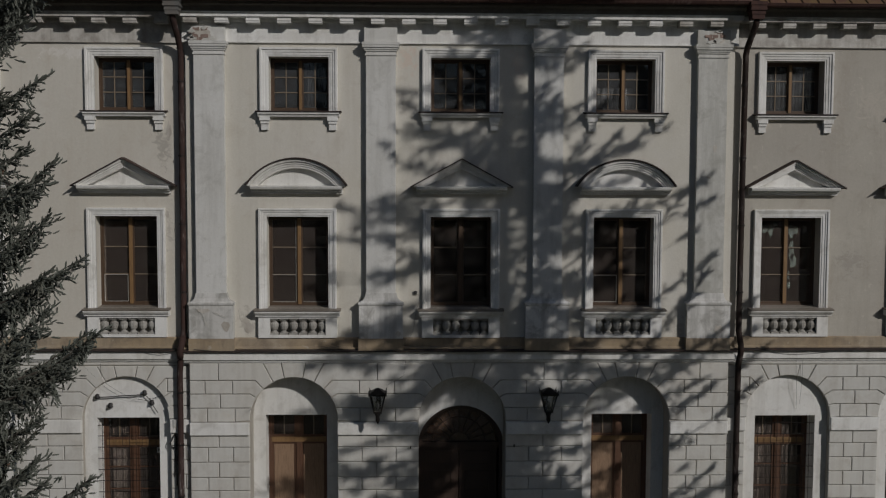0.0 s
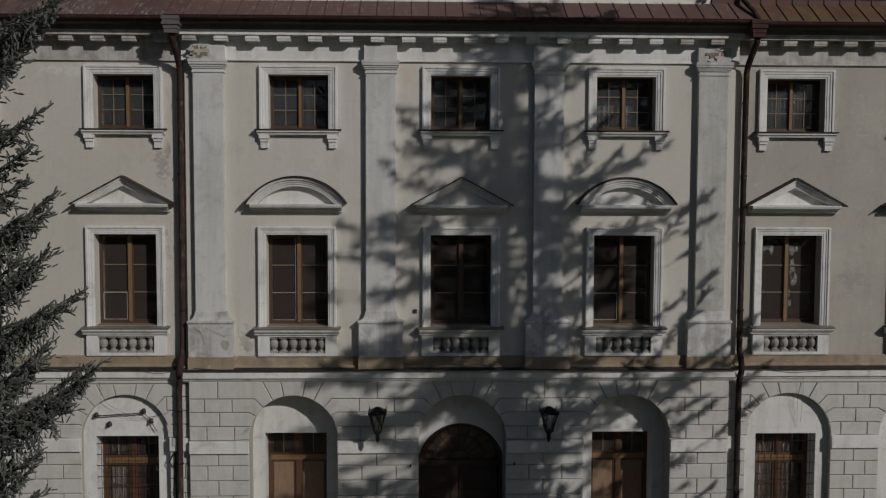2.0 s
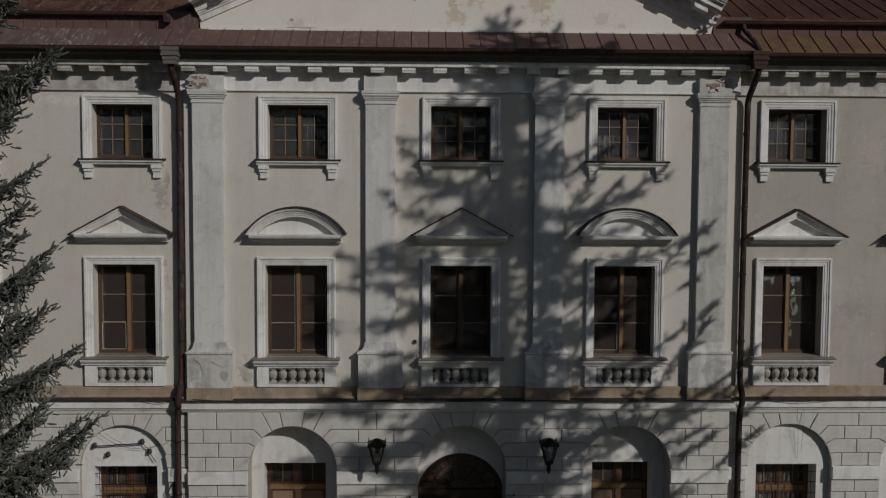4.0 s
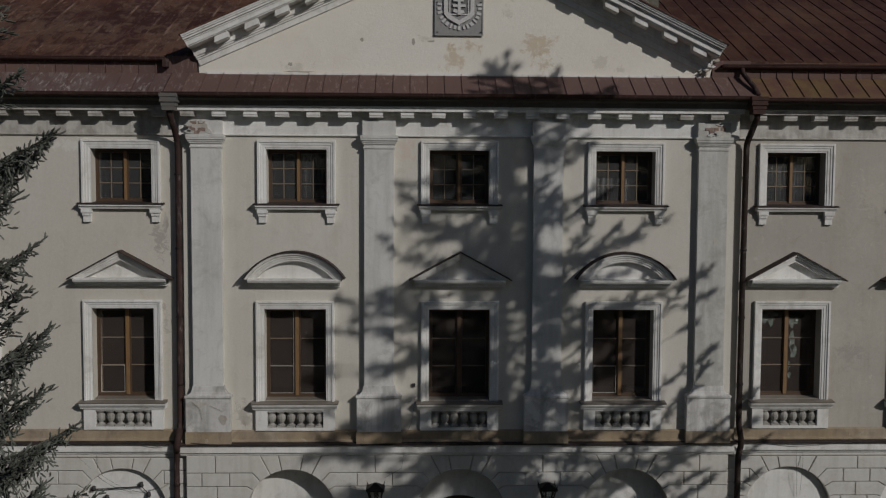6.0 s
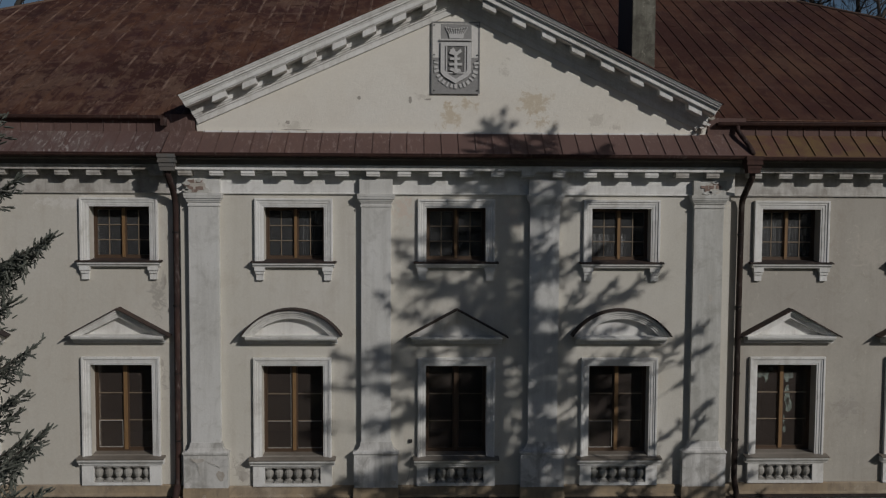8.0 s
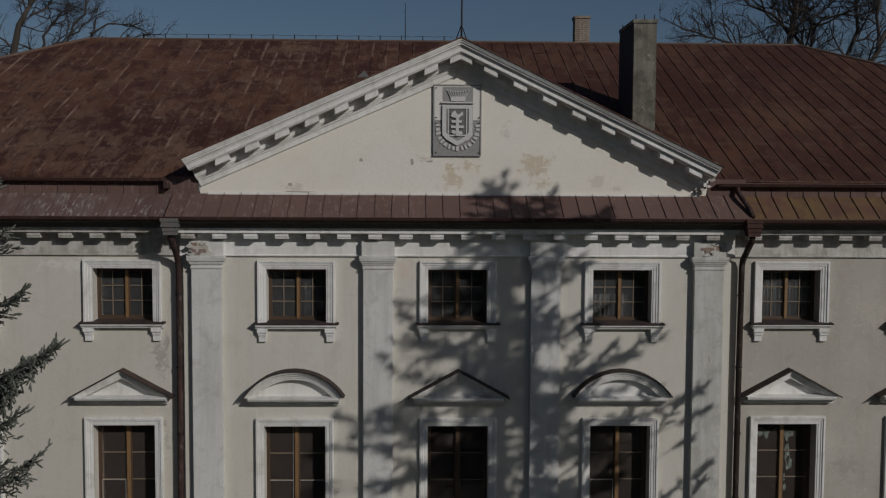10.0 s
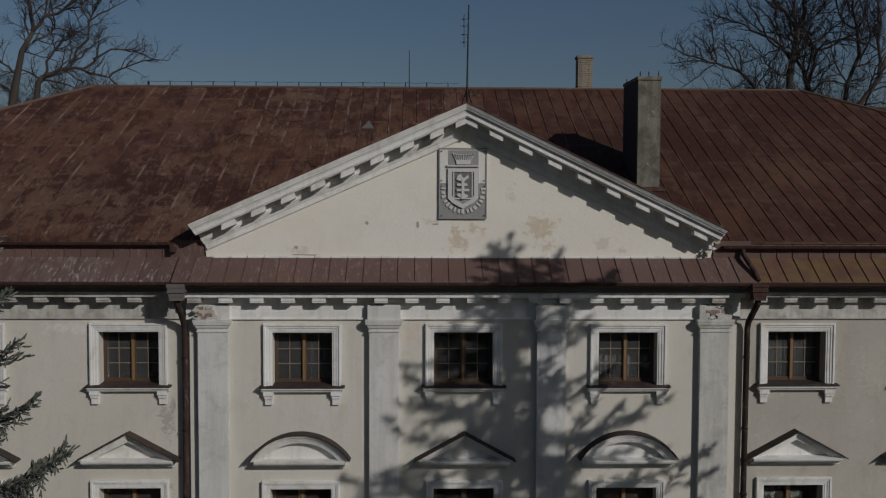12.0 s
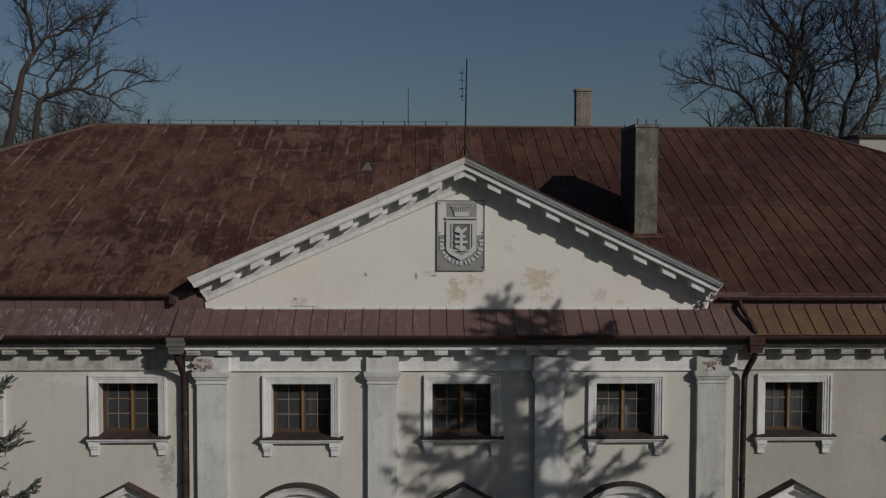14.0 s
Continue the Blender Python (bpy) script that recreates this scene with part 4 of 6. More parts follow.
joint_sets = ([3.23, 6.45, 8.06], [2.42, 5.65], [1.61, 4.84])
cache = {}
for i in range(-52, 52):
    x0, x1 = i * STRIP + 0.16, (i + 1) * STRIP + 0.16
    if abs(x0) > END or abs(x1) > END:
        continue
    east = x0 > 0.9
    whole = max(abs(x0), abs(x1)) < RIDGE_END
    key = (east, i % 3)
    if whole:
        if key not in cache:
            cache[key] = mesh_of(strip_bm(0, STRIP, 0, [] if east and i % 3 else joint_sets[i % 3]), M_ROOF_E if east else M_ROOF)
        put("roof_sheet", cache[key], roof, (x0, 0, 0))
    else:
        part("roof_sheet", strip_bm(x0, x1, 0, joint_sets[i % 3]), M_ROOF_E if east else M_ROOF, roof)

bm = B()
tube(bm, [(-RIDGE_END, RIDGE_Y, RIDGE_Z + 0.01), (RIDGE_END, RIDGE_Y, RIDGE_Z + 0.01)], 0.04, 8)
part("ridge_cap", bm, M_HIPCAP, roof)
for s in (-1, 1):
    part("hip_cap", tube(B(), [(s * RIDGE_END, RIDGE_Y, RIDGE_Z + 0.01), (s * END, EAVE_Y, EAVE_Z + 0.01)], 0.045, 8), M_HIPCAP, roof)

# skirt roof over the centre
SK_Y, SK_Z = -0.53, 11.205
skz = lambda x, y: SK_Z + (y - SK_Y) * (11.655 - SK_Z) / (TYMP_Y - SK_Y)
sk = part("skirt_roof", sheet([(-5.86, SK_Y + 0.02), (5.86, SK_Y + 0.02), (5.86, 0.26), (-5.86, 0.26)], 0.02, lambda x, y: skz(x, y) - 0.02), M_SKIRT, house, "faded red tin skirt roof above the cornice")
W_SK = 0.3447
bm = sheet([(0, SK_Y), (W_SK, SK_Y), (W_SK, 0.24), (0, 0.24)], 0.015, skz)
seam(bm, 0, SK_Y, 0.21, skz, 0.008, 0.025)
sk_me = mesh_of(bm, M_SKIRT)
for i in range(34):
    put("tin_sheet", sk_me, sk, (-5.86 + W_SK * i, 0, 0.002))

# skirt roofs of the wings, with an upstand under the main gutter
W_WG = 0.333
for s, m, lab in ((-1, M_SKIRT_W, "chalky red tin skirt roof with an upstand"), (1, M_SKIRT_E, "red tin skirt roof spotted with yellow lichen")):
    wz = lambda x, y: 11.20 + (y + 0.43) * (11.65 - 11.20) / (0.22 + 0.43)
    x_in, x_out = s * 5.87, s * END
    base = part("skirt_roof", sheet(sorted([(x_in, -0.41), (x_out, -0.41)]) + sorted([(x_in, 0.25), (x_out, 0.25)], reverse=True), 0.02, lambda x, y: wz(x, y) - 0.02), m, house, lab)
    bm = sheet([(0, -0.43), (W_WG, -0.43), (W_WG, 0.22), (0, 0.22)], 0.015, wz)
    seam(bm, 0, -0.43, 0.21, wz, 0.008, 0.026)
    lower = mesh_of(bm, m)
    bm = box(B(), 0, W_WG, 0.21, 0.24, 11.64, 11.93)
    box(bm, -0.007, 0.007, 0.192, 0.215, 11.65, 11.93)
    upper = mesh_of(bm, M_SKIRT)
    for i in range(40):
        x = s * (5.87 + W_WG * i) - (W_WG if s < 0 else 0)
        put("tin_sheet", lower, base, (x, 0, 0.002))
        put("upstand_sheet", upper, base, (x, 0, 0))


def gutter(x0, x1, y, z, r=0.075):
    out = [(y + r * math.cos(radians(a)), z + r * math.sin(radians(a))) for a in range(180, 361, 20)]
    inn = [(y + (r - 0.012) * math.cos(radians(a)), z + (r - 0.012) * math.sin(radians(a))) for a in range(360, 179, -20)]
    bm = rail(B(), out + inn, x0, x1)
    tube(bm, [(x0, y - r, z + 0.004), (x1, y - r, z + 0.004)], 0.012, 6)
    for x in (x0, x1):
        rail(bm, [(y + r * math.cos(radians(a)), z + r * math.sin(radians(a))) for a in range(180, 361, 20)], x - 0.004, x + 0.004)
    return bm


part("gutter", gutter(-5.88, 5.9, -0.58, 11.19, 0.07), M_GUTTER, house, "dark red half-round tin gutter")
part("gutter", gutter(-END, -5.93, -0.48, 11.19, 0.07), M_GUTTER, house, "dark red half-round tin gutter")
part("gutter", gutter(5.94, END, -0.48, 11.17, 0.07), M_GUTTER, house, "dark red half-round tin gutter")
part("gutter", gutter(-END, -5.98, 0.13, 11.955, 0.075), M_GUTTER, house, "dark red half-round tin gutter")
part("gutter", gutter(5.36, END, 0.13, 11.90, 0.075), M_GUTTER, house, "dark red half-round tin gutter")
part("upstand_sheet", box(B(), -5.98, -5.37, 0.20, 0.24, 11.60, 12.0), M_SKIRT, house)
part("upstand_sheet", box(B(), 5.18, 5.98, 0.20, 0.24, 11.60, 12.0), M_SKIRT, house)
part("gutter_outlet", box(B(), -6.03, -5.93, 0.04, 0.19, 11.76, 11.93), M_PIPE, house, bevel=0.01)
part("gutter_outlet", tube(B(), [(5.78, 0.13, 11.86), (5.78, 0.10, 11.74), (5.80, -0.08, 11.62), (5.87, -0.32, 11.42), (5.90, -0.50, 11.24)], 0.05, 10), M_PIPE, house, smooth=True)


def hopper(x, y, z0, z1, m, lab):
    bm = B()
    for w, d, a, b in ((0.17, 0.15, z1 - 0.07, z1), (0.155, 0.135, z1 - 0.13, z1 - 0.07), (0.165, 0.145, z1 - 0.17, z1 - 0.13), (0.14, 0.12, z1 - 0.25, z1 - 0.17), (0.125, 0.11, z0, z1 - 0.25)):
        box(bm, x - w, x + w, y - d, y + d, a, b)
    return part("rainwater_hopper", bm, m, house, lab, bevel=0.012)


hopper(-5.745, -0.56, 10.84, 11.17, M_ZINC, "grey zinc rainwater hopper")
hopper(5.88, -0.54, 10.85, 11.19, M_GUTTER, "dark tin rainwater hopper")
PW = tube(B(), [(-5.745, -0.56, 10.86), (-5.745, -0.53, 10.76), (-5.74, -0.22, 10.50), (-5.735, -0.05, 10.30), (-5.73, -0.01, 10.14), (-5.73, -0.01, 8.0), (-5.74, -0.01, 6.0), (-5.745, -0.01, 4.5), (-5.75, -0.05, 4.38), (-5.76, -0.16, 4.22), (-5.79, -0.17, 4.05), (-5.82, -0.03, 3.80), (-5.835, -0.02, 3.6), (-5.835, -0.02, 0.3), (-5.835, -0.2, 0.15)], 0.062, 12)
pw = part("downpipe", PW, M_PIPE, house, "brown tin downpipe with worn paint", smooth=True)
PE = tube(B(), [(5.88, -0.54, 10.88), (5.88, -0.52, 10.76), (5.875, -0.24, 10.52), (5.865, -0.06, 10.34), (5.86, -0.01, 10.2), (5.85, -0.01, 8.0), (5.845, -0.01, 6.0), (5.845, -0.01, 4.5), (5.845, -0.05, 4.38), (5.845, -0.16, 4.22), (5.85, -0.17, 4.05), (5.85, -0.03, 3.80), (5.85, -0.02, 3.6), (5.84, -0.02, 0.3), (5.84, -0.2, 0.15)], 0.062, 12)
pe = part("downpipe", PE, M_PIPE_E, house, "dark tin downpipe", smooth=True)
for p, x_up, x_low in ((pw, -5.737, -5.835), (pe, 5.85, 5.847)):
    for z in (9.6, 8.1, 6.7, 5.3, 3.2, 2.1, 1.0):
        x = x_up if z > 4 else x_low
        bm = lathe(B(), [(0.062, -0.02), (0.073, -0.016), (0.073, 0.016), (0.062, 0.02)], (x, -0.01 if z > 4 else -0.02, z), 12)
        box(bm, x - 0.012, x + 0.012, 0.0, 0.13, z - 0.012, z + 0.012)
        part("pipe_clip", bm, M_IRON, p)

part("pipe_elbow", tube(B(), [(-5.752, -0.06, 4.37), (-5.762, -0.16, 4.22), (-5.79, -0.172, 4.06), (-5.803, -0.10, 3.93)], 0.072, 12), M_PIPE, pw, "brown tin pipe elbow", smooth=True)

# ---- pediment ----
def rk(s, x):
    return RAKE_TOP - RAKES[s] * x


tym = prism(B(), [(-5.31, 11.5), (5.10, 11.5), (5.17, rk(1, 5.17) - 0.45), (0, RAKE_TOP - 0.45), (-5.36, rk(-1, 5.36) - 0.45)], TYMP_Y, TYMP_Y + 0.35)
pediment = part("pediment", tym, M_TYMP, house, "cream plaster gable field with peeling patches")


def rake_bm(bands, s):
    prof = [(o, d) for o0, o1, d in bands for o in (o0, o1)]
    prof += [(prof[-1][0], -0.02), (0.0, -0.02)]
    rows = []
    for k in range(2):
        row = []
        for n, (o, d) in enumerate(prof):
            e = k * (RAKE_ENDS[s] - 0.42 * o)
            row.append((s * e, TYMP_Y - d, rk(s, e) - o))
        rows.append(row)
    return loft(B(), rows, True)


for s in (-1, 1):
    part("raking_cornice", rake_bm(((0.0, 0.035, 0.56), (0.035, 0.07, 0.54), (0.07, 0.115, 0.51), (0.115, 0.15, 0.47), (0.15, 0.25, 0.45), (0.25, 0.275, 0.42), (0.275, 0.45, 0.13), (0.45, 0.49, 0.10), (0.49, 0.53, 0.07), (0.53, 0.655, 0.04)), s), M_TRIM, pediment, "white sloping bracketed cornice")
    bm = B()
    k = RAKES[s]
    prism(bm, [(-0.135, -0.272 + s * k * 0.135), (0.135, -0.272 - s * k * 0.135), (0.135, -0.40 - s * k * 0.135), (-0.135, -0.40 + s * k * 0.135)], TYMP_Y - 0.39, TYMP_Y - 0.12)
    me = mesh_of(bm, M_TRIM, 0.008)
    for n in range(1, 9):
        x = 0.60 * n
        put("rake_modillion", me, pediment, (s * x, 0, rk(s, x)))
apex = B()
prism(apex, [(-0.22, rk(-1, 0.22) - 0.272), (0, RAKE_TOP - 0.272), (0.22, rk(1, 0.22) - 0.272), (0.22, rk(1, 0.22) - 0.39), (0, RAKE_TOP - 0.39), (-0.22, rk(-1, 0.22) - 0.39)], TYMP_Y - 0.39, TYMP_Y - 0.12)
part("rake_modillion", apex, M_TRIM, pediment, bevel=0.006)
for s in (-1, 1):
    gz = lambda x, y: rk(s, abs(x)) + 0.028
    yb = lambda x: EAVE_Y + (rk(s, x) + 0.028 - EAVE_Z) / SLOPE + 0.1
    e = RAKE_ENDS[s] + 0.03
    part("gable_roof", sheet([(0, TYMP_Y - 0.585), (s * e, TYMP_Y - 0.585), (s * e, max(0.3, yb(e))), (0, yb(0))], 0.026, gz), M_ROOF, pediment, "rusty tin cover of the gable")

# bare brick where plaster has fallen at two capitals
def ragged(x, z, w, h, rng, n=13, rough=0.3):
    return [(x + w * math.cos(2 * math.pi * k / n) * rng.uniform(1 - rough, 1 + rough * 0.4), z + h * math.sin(2 * math.pi * k / n) * rng.uniform(1 - rough, 1 + rough * 0.4)) for k in range(n)]


for cx, half, seed in ((-5.26, 0.18, 3), (5.20, 0.16, 8)):
    rng = random.Random(seed)
    patch = tagged(new("bare_brickwork"), "bare red bricks where plaster has fallen from the capital", "brickwork", kind="structure")
    part("rubble_bed", prism(B(), ragged(cx, 10.535, half * 1.12, 0.145, rng, 22), -0.170, -0.12), M_STAIN, patch)
    for r in range(4):
        for k in range(4):
            x, z = cx - half - 0.08 + k * 0.158 + (0.08 if r % 2 else 0), 10.41 + r * 0.068
            if rng.random() < 0.34 or abs(x + 0.07 - cx) / half + abs(z + 0.03 - 10.535) / 0.2 > 1.3:
                continue
            j = lambda: rng.uniform(-0.010, 0.010)
            w = rng.uniform(0.09, 0.146)
            part("brick", prism(B(), [(x + j(), z + j()), (x + w + j(), z + j()), (x + w + j(), z + 0.058 + j()), (x + w * 0.5, z + 0.056 + j()), (x + j(), z + 0.058 + j())], -0.173 - rng.uniform(0, 0.006), -0.14), M_RAWBRICK, patch)
    for k in range(6):
        x = cx + rng.uniform(-1.25, 1.25) * half
        part("plaster_flake", prism(B(), ragged(x, 10.54 + rng.choice((-1, 1)) * rng.uniform(0.06, 0.14), rng.uniform(0.05, 0.11), rng.uniform(0.02, 0.05), rng, 11, 0.4), -0.184, -0.15), M_PIL_E, patch)

# flaked spots and a ragged mortar edge
def chip(x, y, z, w, h, seed, m):
    rng = random.Random(seed)
    n = 14
    pts = [(x + w * math.cos(2 * math.pi * k / n) * rng.uniform(0.55, 1.1), z + h * math.sin(2 * math.pi * k / n) * rng.uniform(0.5, 1.1)) for k in range(n)]
    ob = part("flaked_plaster", prism(B(), pts, y - 0.005, y + 0.002), m, None, "small spot of flaked and broken plaster")
    return tagged(ob, category="plaster damage", kind="structure")


for k, (x, y, z, w, h, m) in enumerate(((-2.03, TYMP_Y, 12.36, 0.045, 0.05, M_JOINT), (-0.98, TYMP_Y, 12.33, 0.04, 0.08, M_JOINT), (-0.62, TYMP_Y, 12.34, 0.09, 0.025, M_JOINT), (-3.48, TYMP_Y, 11.85, 0.06, 0.045, M_JOINT), (-3.30, TYMP_Y, 11.70, 0.36, 0.022, M_JOINT),
                                        (5.10, -0.13, 7.70, 0.06, 0.03, M_JOINT), (5.32, -0.16, 10.55, 0.10, 0.10, M_JOINT),
                                        
                                        (-6.15, 0.12, 8.95, 0.10, 0.16, M_STAIN), (-6.02, 0.12, 8.62, 0.06, 0.22, M_STAIN), (-5.42, 0.0, 7.9, 0.05, 0.10, M_STAIN), (5.22, -0.13, 8.3, 0.05, 0.08, M_STAIN), (-6.08, 0.12, 6.9, 0.05, 0.09, M_STAIN),
                                        (-4.86, -0.18, 4.62, 0.10, 0.13, M_STAIN), (-5.30, -0.18, 4.93, 0.16, 0.05, M_STAIN), (-4.40, 0.0, 4.55, 0.13, 0.12, M_STAIN), (-1.30, -0.18, 4.45, 0.08, 0.06, M_STAIN), (5.35, -0.18, 4.55, 0.10, 0.10, M_STAIN))):
    chip(x, y, z, w, h, 40 + k, m)


rubble = tagged(new("crumbled_plaster"), "crumbling white plaster at the foot of the gable", "plaster damage", kind="structure")
rng = random.Random(91)
for k in range(16):
    t = rng.random()
    part("plaster_flake", prism(B(), ragged(4.93 + 0.30 * t + rng.uniform(-0.05, 0.05), 11.70 + 0.30 * t + rng.uniform(-0.05, 0.05), rng.uniform(0.02, 0.06), rng.uniform(0.015, 0.04), rng, 8, 0.5), TYMP_Y - 0.07 - 0.12 * rng.random(), TYMP_Y - 0.02), M_TRIM if k % 3 else M_JOINT, rubble)


def crack(points, y):
    rng = random.Random(len(points) + int(points[0][0] * 100))
    out = []
    for (xa, za), (xb, zb) in zip(points, points[1:]):
        for i in range(6):
            t = i / 6
            out.append((xa + (xb - xa) * t + rng.uniform(-0.012, 0.012), y, za + (zb - za) * t + rng.uniform(-0.012, 0.012)))
    ob = part("plaster_crack", tube(B(), out, 0.004, 4), M_JOINT, None, "fine jagged crack in the plaster")
    return tagged(ob, category="plaster damage", kind="structure")


crack([(-5.45, 5.0), (-5.30, 4.85), (-5.25, 4.6)], -0.21)
crack([(-5.10, 4.92), (-4.98, 4.85), (-4.80, 4.78)], -0.21)
crack([(-4.62, 4.95), (-4.58, 4.7), (-4.40, 4.62), (-4.36, 4.4)], 0.0)
crack([(-4.75, 1.35), (-4.6, 1.28), (-4.5, 1.32), (-4.42, 1.2)], -0.03)
crack([(-5.2, 1.4), (-5.05, 1.25), (-4.9, 1.3)], -0.03)
crack([(5.0, 7.72), (5.08, 7.70), (5.18, 7.66)], -0.132)
rng = random.Random(77)
top = [(-5.2 + 10.2 * k / 120, 11.672 + 0.034 * noise.noise((k * 0.21, 3.0, 0)) + rng.uniform(-0.010, 0.012)) for k in range(121)]
part("mortar_fillet", prism(B(), [(-5.2, 11.60), *top, (5.0, 11.60)], TYMP_Y - 0.03, TYMP_Y + 0.01), M_TRIM, house, "ragged mortar edge above the skirt roof")

bm = B()
loft(bm, [[(-2.47, 5.98, roof_z(5.98) + 0.005), (-2.30, 6.5, roof_z(6.5) + 0.005), (-2.13, 5.98, roof_z(5.98) + 0.005)], [(-2.46, 5.97, roof_z(5.98) + 0.03), (-2.30, 6.48, roof_z(6.5) + 0.012), (-2.14, 5.97, roof_z(5.98) + 0.03)]], True)
part("roof_patch", bm, M_ZINC, roof, "small pale triangular tin patch")

# ---- chimneys ----
bm = B()
box(bm, 4.12, 4.645, 2.60, 4.12, 12.6, 15.62)
ch = part("chimney", bm, M_CONCRETE, roof, "grey rendered long chimney stack", bevel=0.015)
# black slab paints the shade on the chimney side turned from the sun
part("tarred_face", box(B(), 4.105, 4.117, 2.615, 4.105, 12.6, 15.60), M_CHIMNEY_SHADE, roof, "black slab for the shaded side of the chimney")
part("chimney_cap", box(B(), 4.095, 4.67, 2.575, 4.145, 15.62, 15.70), M_CONCRETE, roof, bevel=0.012)
for x, y in ((4.17, 2.65), (4.37, 2.65), (4.60, 2.65), (4.17, 4.05), (4.60, 4.05)):
    part("chimney_pin", tube(B(), [(x, y, 15.69), (x, y, 15.82)], 0.012, 6), M_IRON, roof)
part("chimney_flashing", sheet([(4.05, 2.40), (4.75, 2.40), (4.75, 2.60), (4.05, 2.60)], 0.012, lambda x, y: roof_z(y) + 0.04), M_ROOF, roof)

bm = B()
rng = random.Random(5)
box(bm, 4.795, 5.295, 14.87, 15.35, 12.6, 17.86)
for k in range(66):
    z = 12.8 + 0.077 * k
    if z > 17.82:
        break
    for a, b in ((4.78, 5.04), (5.05, 5.31)) if k % 2 else ((4.78, 4.90), (4.91, 5.16), (5.17, 5.31)):
        box(bm, a, b, 14.85 + rng.uniform(0, 0.008), 14.88, z, z + 0.066)
    for a, b in ((14.86, 15.10), (15.11, 15.36)):
        box(bm, 4.777 + rng.uniform(0, 0.006), 4.80, a, b, z, z + 0.066)
part("small_chimney", bm, M_CHBRICK, roof, "small weathered brick chimney")
part("small_chimney_cap", box(B(), 4.75, 5.34, 14.82, 15.4, 17.89, 17.98), M_CHBRICK, roof, bevel=0.01)

# ---- roof masts ----
mast = tagged(new("antenna_mast"), "thin dark steel antenna mast on the gable peak", "antenna")
part("pole", tube(B(), [(0.0, -0.2, 14.76), (0.01, -0.2, 15.6), (0.03, -0.2, 16.74)], 0.020, 8, 0.014), M_IRON, mast)
part("stub_rod", tube(B(), [(-0.06, -0.2, 15.9), (-0.065, -0.2, 16.55)], 0.006, 6), M_IRON, mast)
for z in (16.0, 16.15, 16.32, 16.46):
    part("insulator", lathe(B(), [(0.012, -0.012), (0.022, -0.006), (0.022, 0.006), (0.012, 0.012)], (-0.07, -0.2, z), 8), M_IRON, mast)
    part("cross_rod", tube(B(), [(-0.13, -0.2, z), (0.02, -0.2, z)], 0.005, 5), M_IRON, mast)
for a in (0.5, 2.6, 4.7):
    part("stay", tube(B(), [(0.0, -0.2, 15.06), (0.13 * math.cos(a), -0.2 + 0.13 * math.sin(a), 14.76)], 0.010, 5), M_IRON, mast)
rod = tagged(new("lightning_rod"), "slim dark lightning rod on the ridge", "lightning rod")
part("rod", tube(B(), [(-1.23, RIDGE_Y, RIDGE_Z), (-1.23, RIDGE_Y, RIDGE_Z + 1.13)], 0.014, 6, 0.008), M_IRON, rod)
wire = tagged(new("lightning_wire"), "thin lightning wire on small ridge posts", "wire")
pts = []
for k in range(15):
    x = -8.9 + 0.63 * k
    part("ridge_post", tube(B(), [(x, RIDGE_Y, RIDGE_Z), (x, RIDGE_Y, RIDGE_Z + 0.17)], 0.014 if k else 0.03, 6), M_IRON, wire)
    pts += [(x, RIDGE_Y, RIDGE_Z + 0.165), (x + 0.315, RIDGE_Y, RIDGE_Z + 0.145)]
part("wire_run", tube(B(), pts, 0.006, 5), M_CABLE, wire)

# ---- coat of arms plaque ----
PX, PZ = -0.055, 13.18
plaque = tagged(new("heraldic_plaque"), "grey metal relief plaque with crown and shield", "plaque")
plaque.location = (0, TYMP_Y, 0)
part("upper_plate", wall_grid(B(), PX - 0.485, PX + 0.485, PZ + 0.003, 13.90, -0.035, -0.002, []), M_PLATE, plaque, bevel=0.004)
part("lower_plate", wall_grid(B(), PX - 0.485, PX + 0.485, 12.46, PZ - 0.003, -0.035, -0.002, []), M_PLAQUE, plaque, bevel=0.004)
part("centre_panel", box(B(), PX - 0.30, PX + 0.32, -0.042, -0.03, PZ + 0.01, 13.86), M_PLAQUE, plaque)
part("edge_frame", ring(B(), rect(PX - 0.495, PX + 0.495, 12.45, 13.91), rect(PX - 0.47, PX + 0.47, 12.475, 13.885), -0.05, -0.03), M_PLAQUE, plaque, bevel=0.004)
cr = B()
prism(cr, [(PX - 0.13, 13.57), (PX + 0.15, 13.57), (PX + 0.17, 13.66), (PX - 0.15, 13.66)], -0.07, -0.04)
for k in range(9):
    q = (k - 4) / 4
    x0, x1 = PX + 0.01 + 0.145 * q, PX + 0.01 + 0.215 * q
    zt = 13.775 - 0.03 * (1 - q * q)
    prism(cr, [(x0 - 0.010, 13.655), (x0 + 0.010, 13.655), (x1 + 0.005, zt), (x1 - 0.005, zt)], -0.066, -0.04)
    lathe(cr, [(0.004, -0.018), (0.017, -0.006), (0.017, 0.006), (0.004, 0.018)], (x1, -0.052, zt + 0.015), 8)
part("crown", cr, M_RELIEF, plaque)
part("ledge", box(B(), PX - 0.33, PX + 0.33, -0.085, -0.035, 13.525, 13.555), M_RELIEF, plaque, bevel=0.006)
sh_o = [(PX - 0.31, 13.49), (PX + 0.31, 13.49), (PX + 0.31, 12.88), (PX + 0.23, 12.79), (PX, 12.66), (PX - 0.23, 12.79), (PX - 0.31, 12.88)]
sh_i = [(PX + (x - PX) * 0.74, 13.12 + (z - 13.12) * 0.80) for x, z in sh_o]
part("shield_rim", ring(B(), sh_o, sh_i, -0.078, -0.035), M_RELIEF, plaque, bevel=0.008)
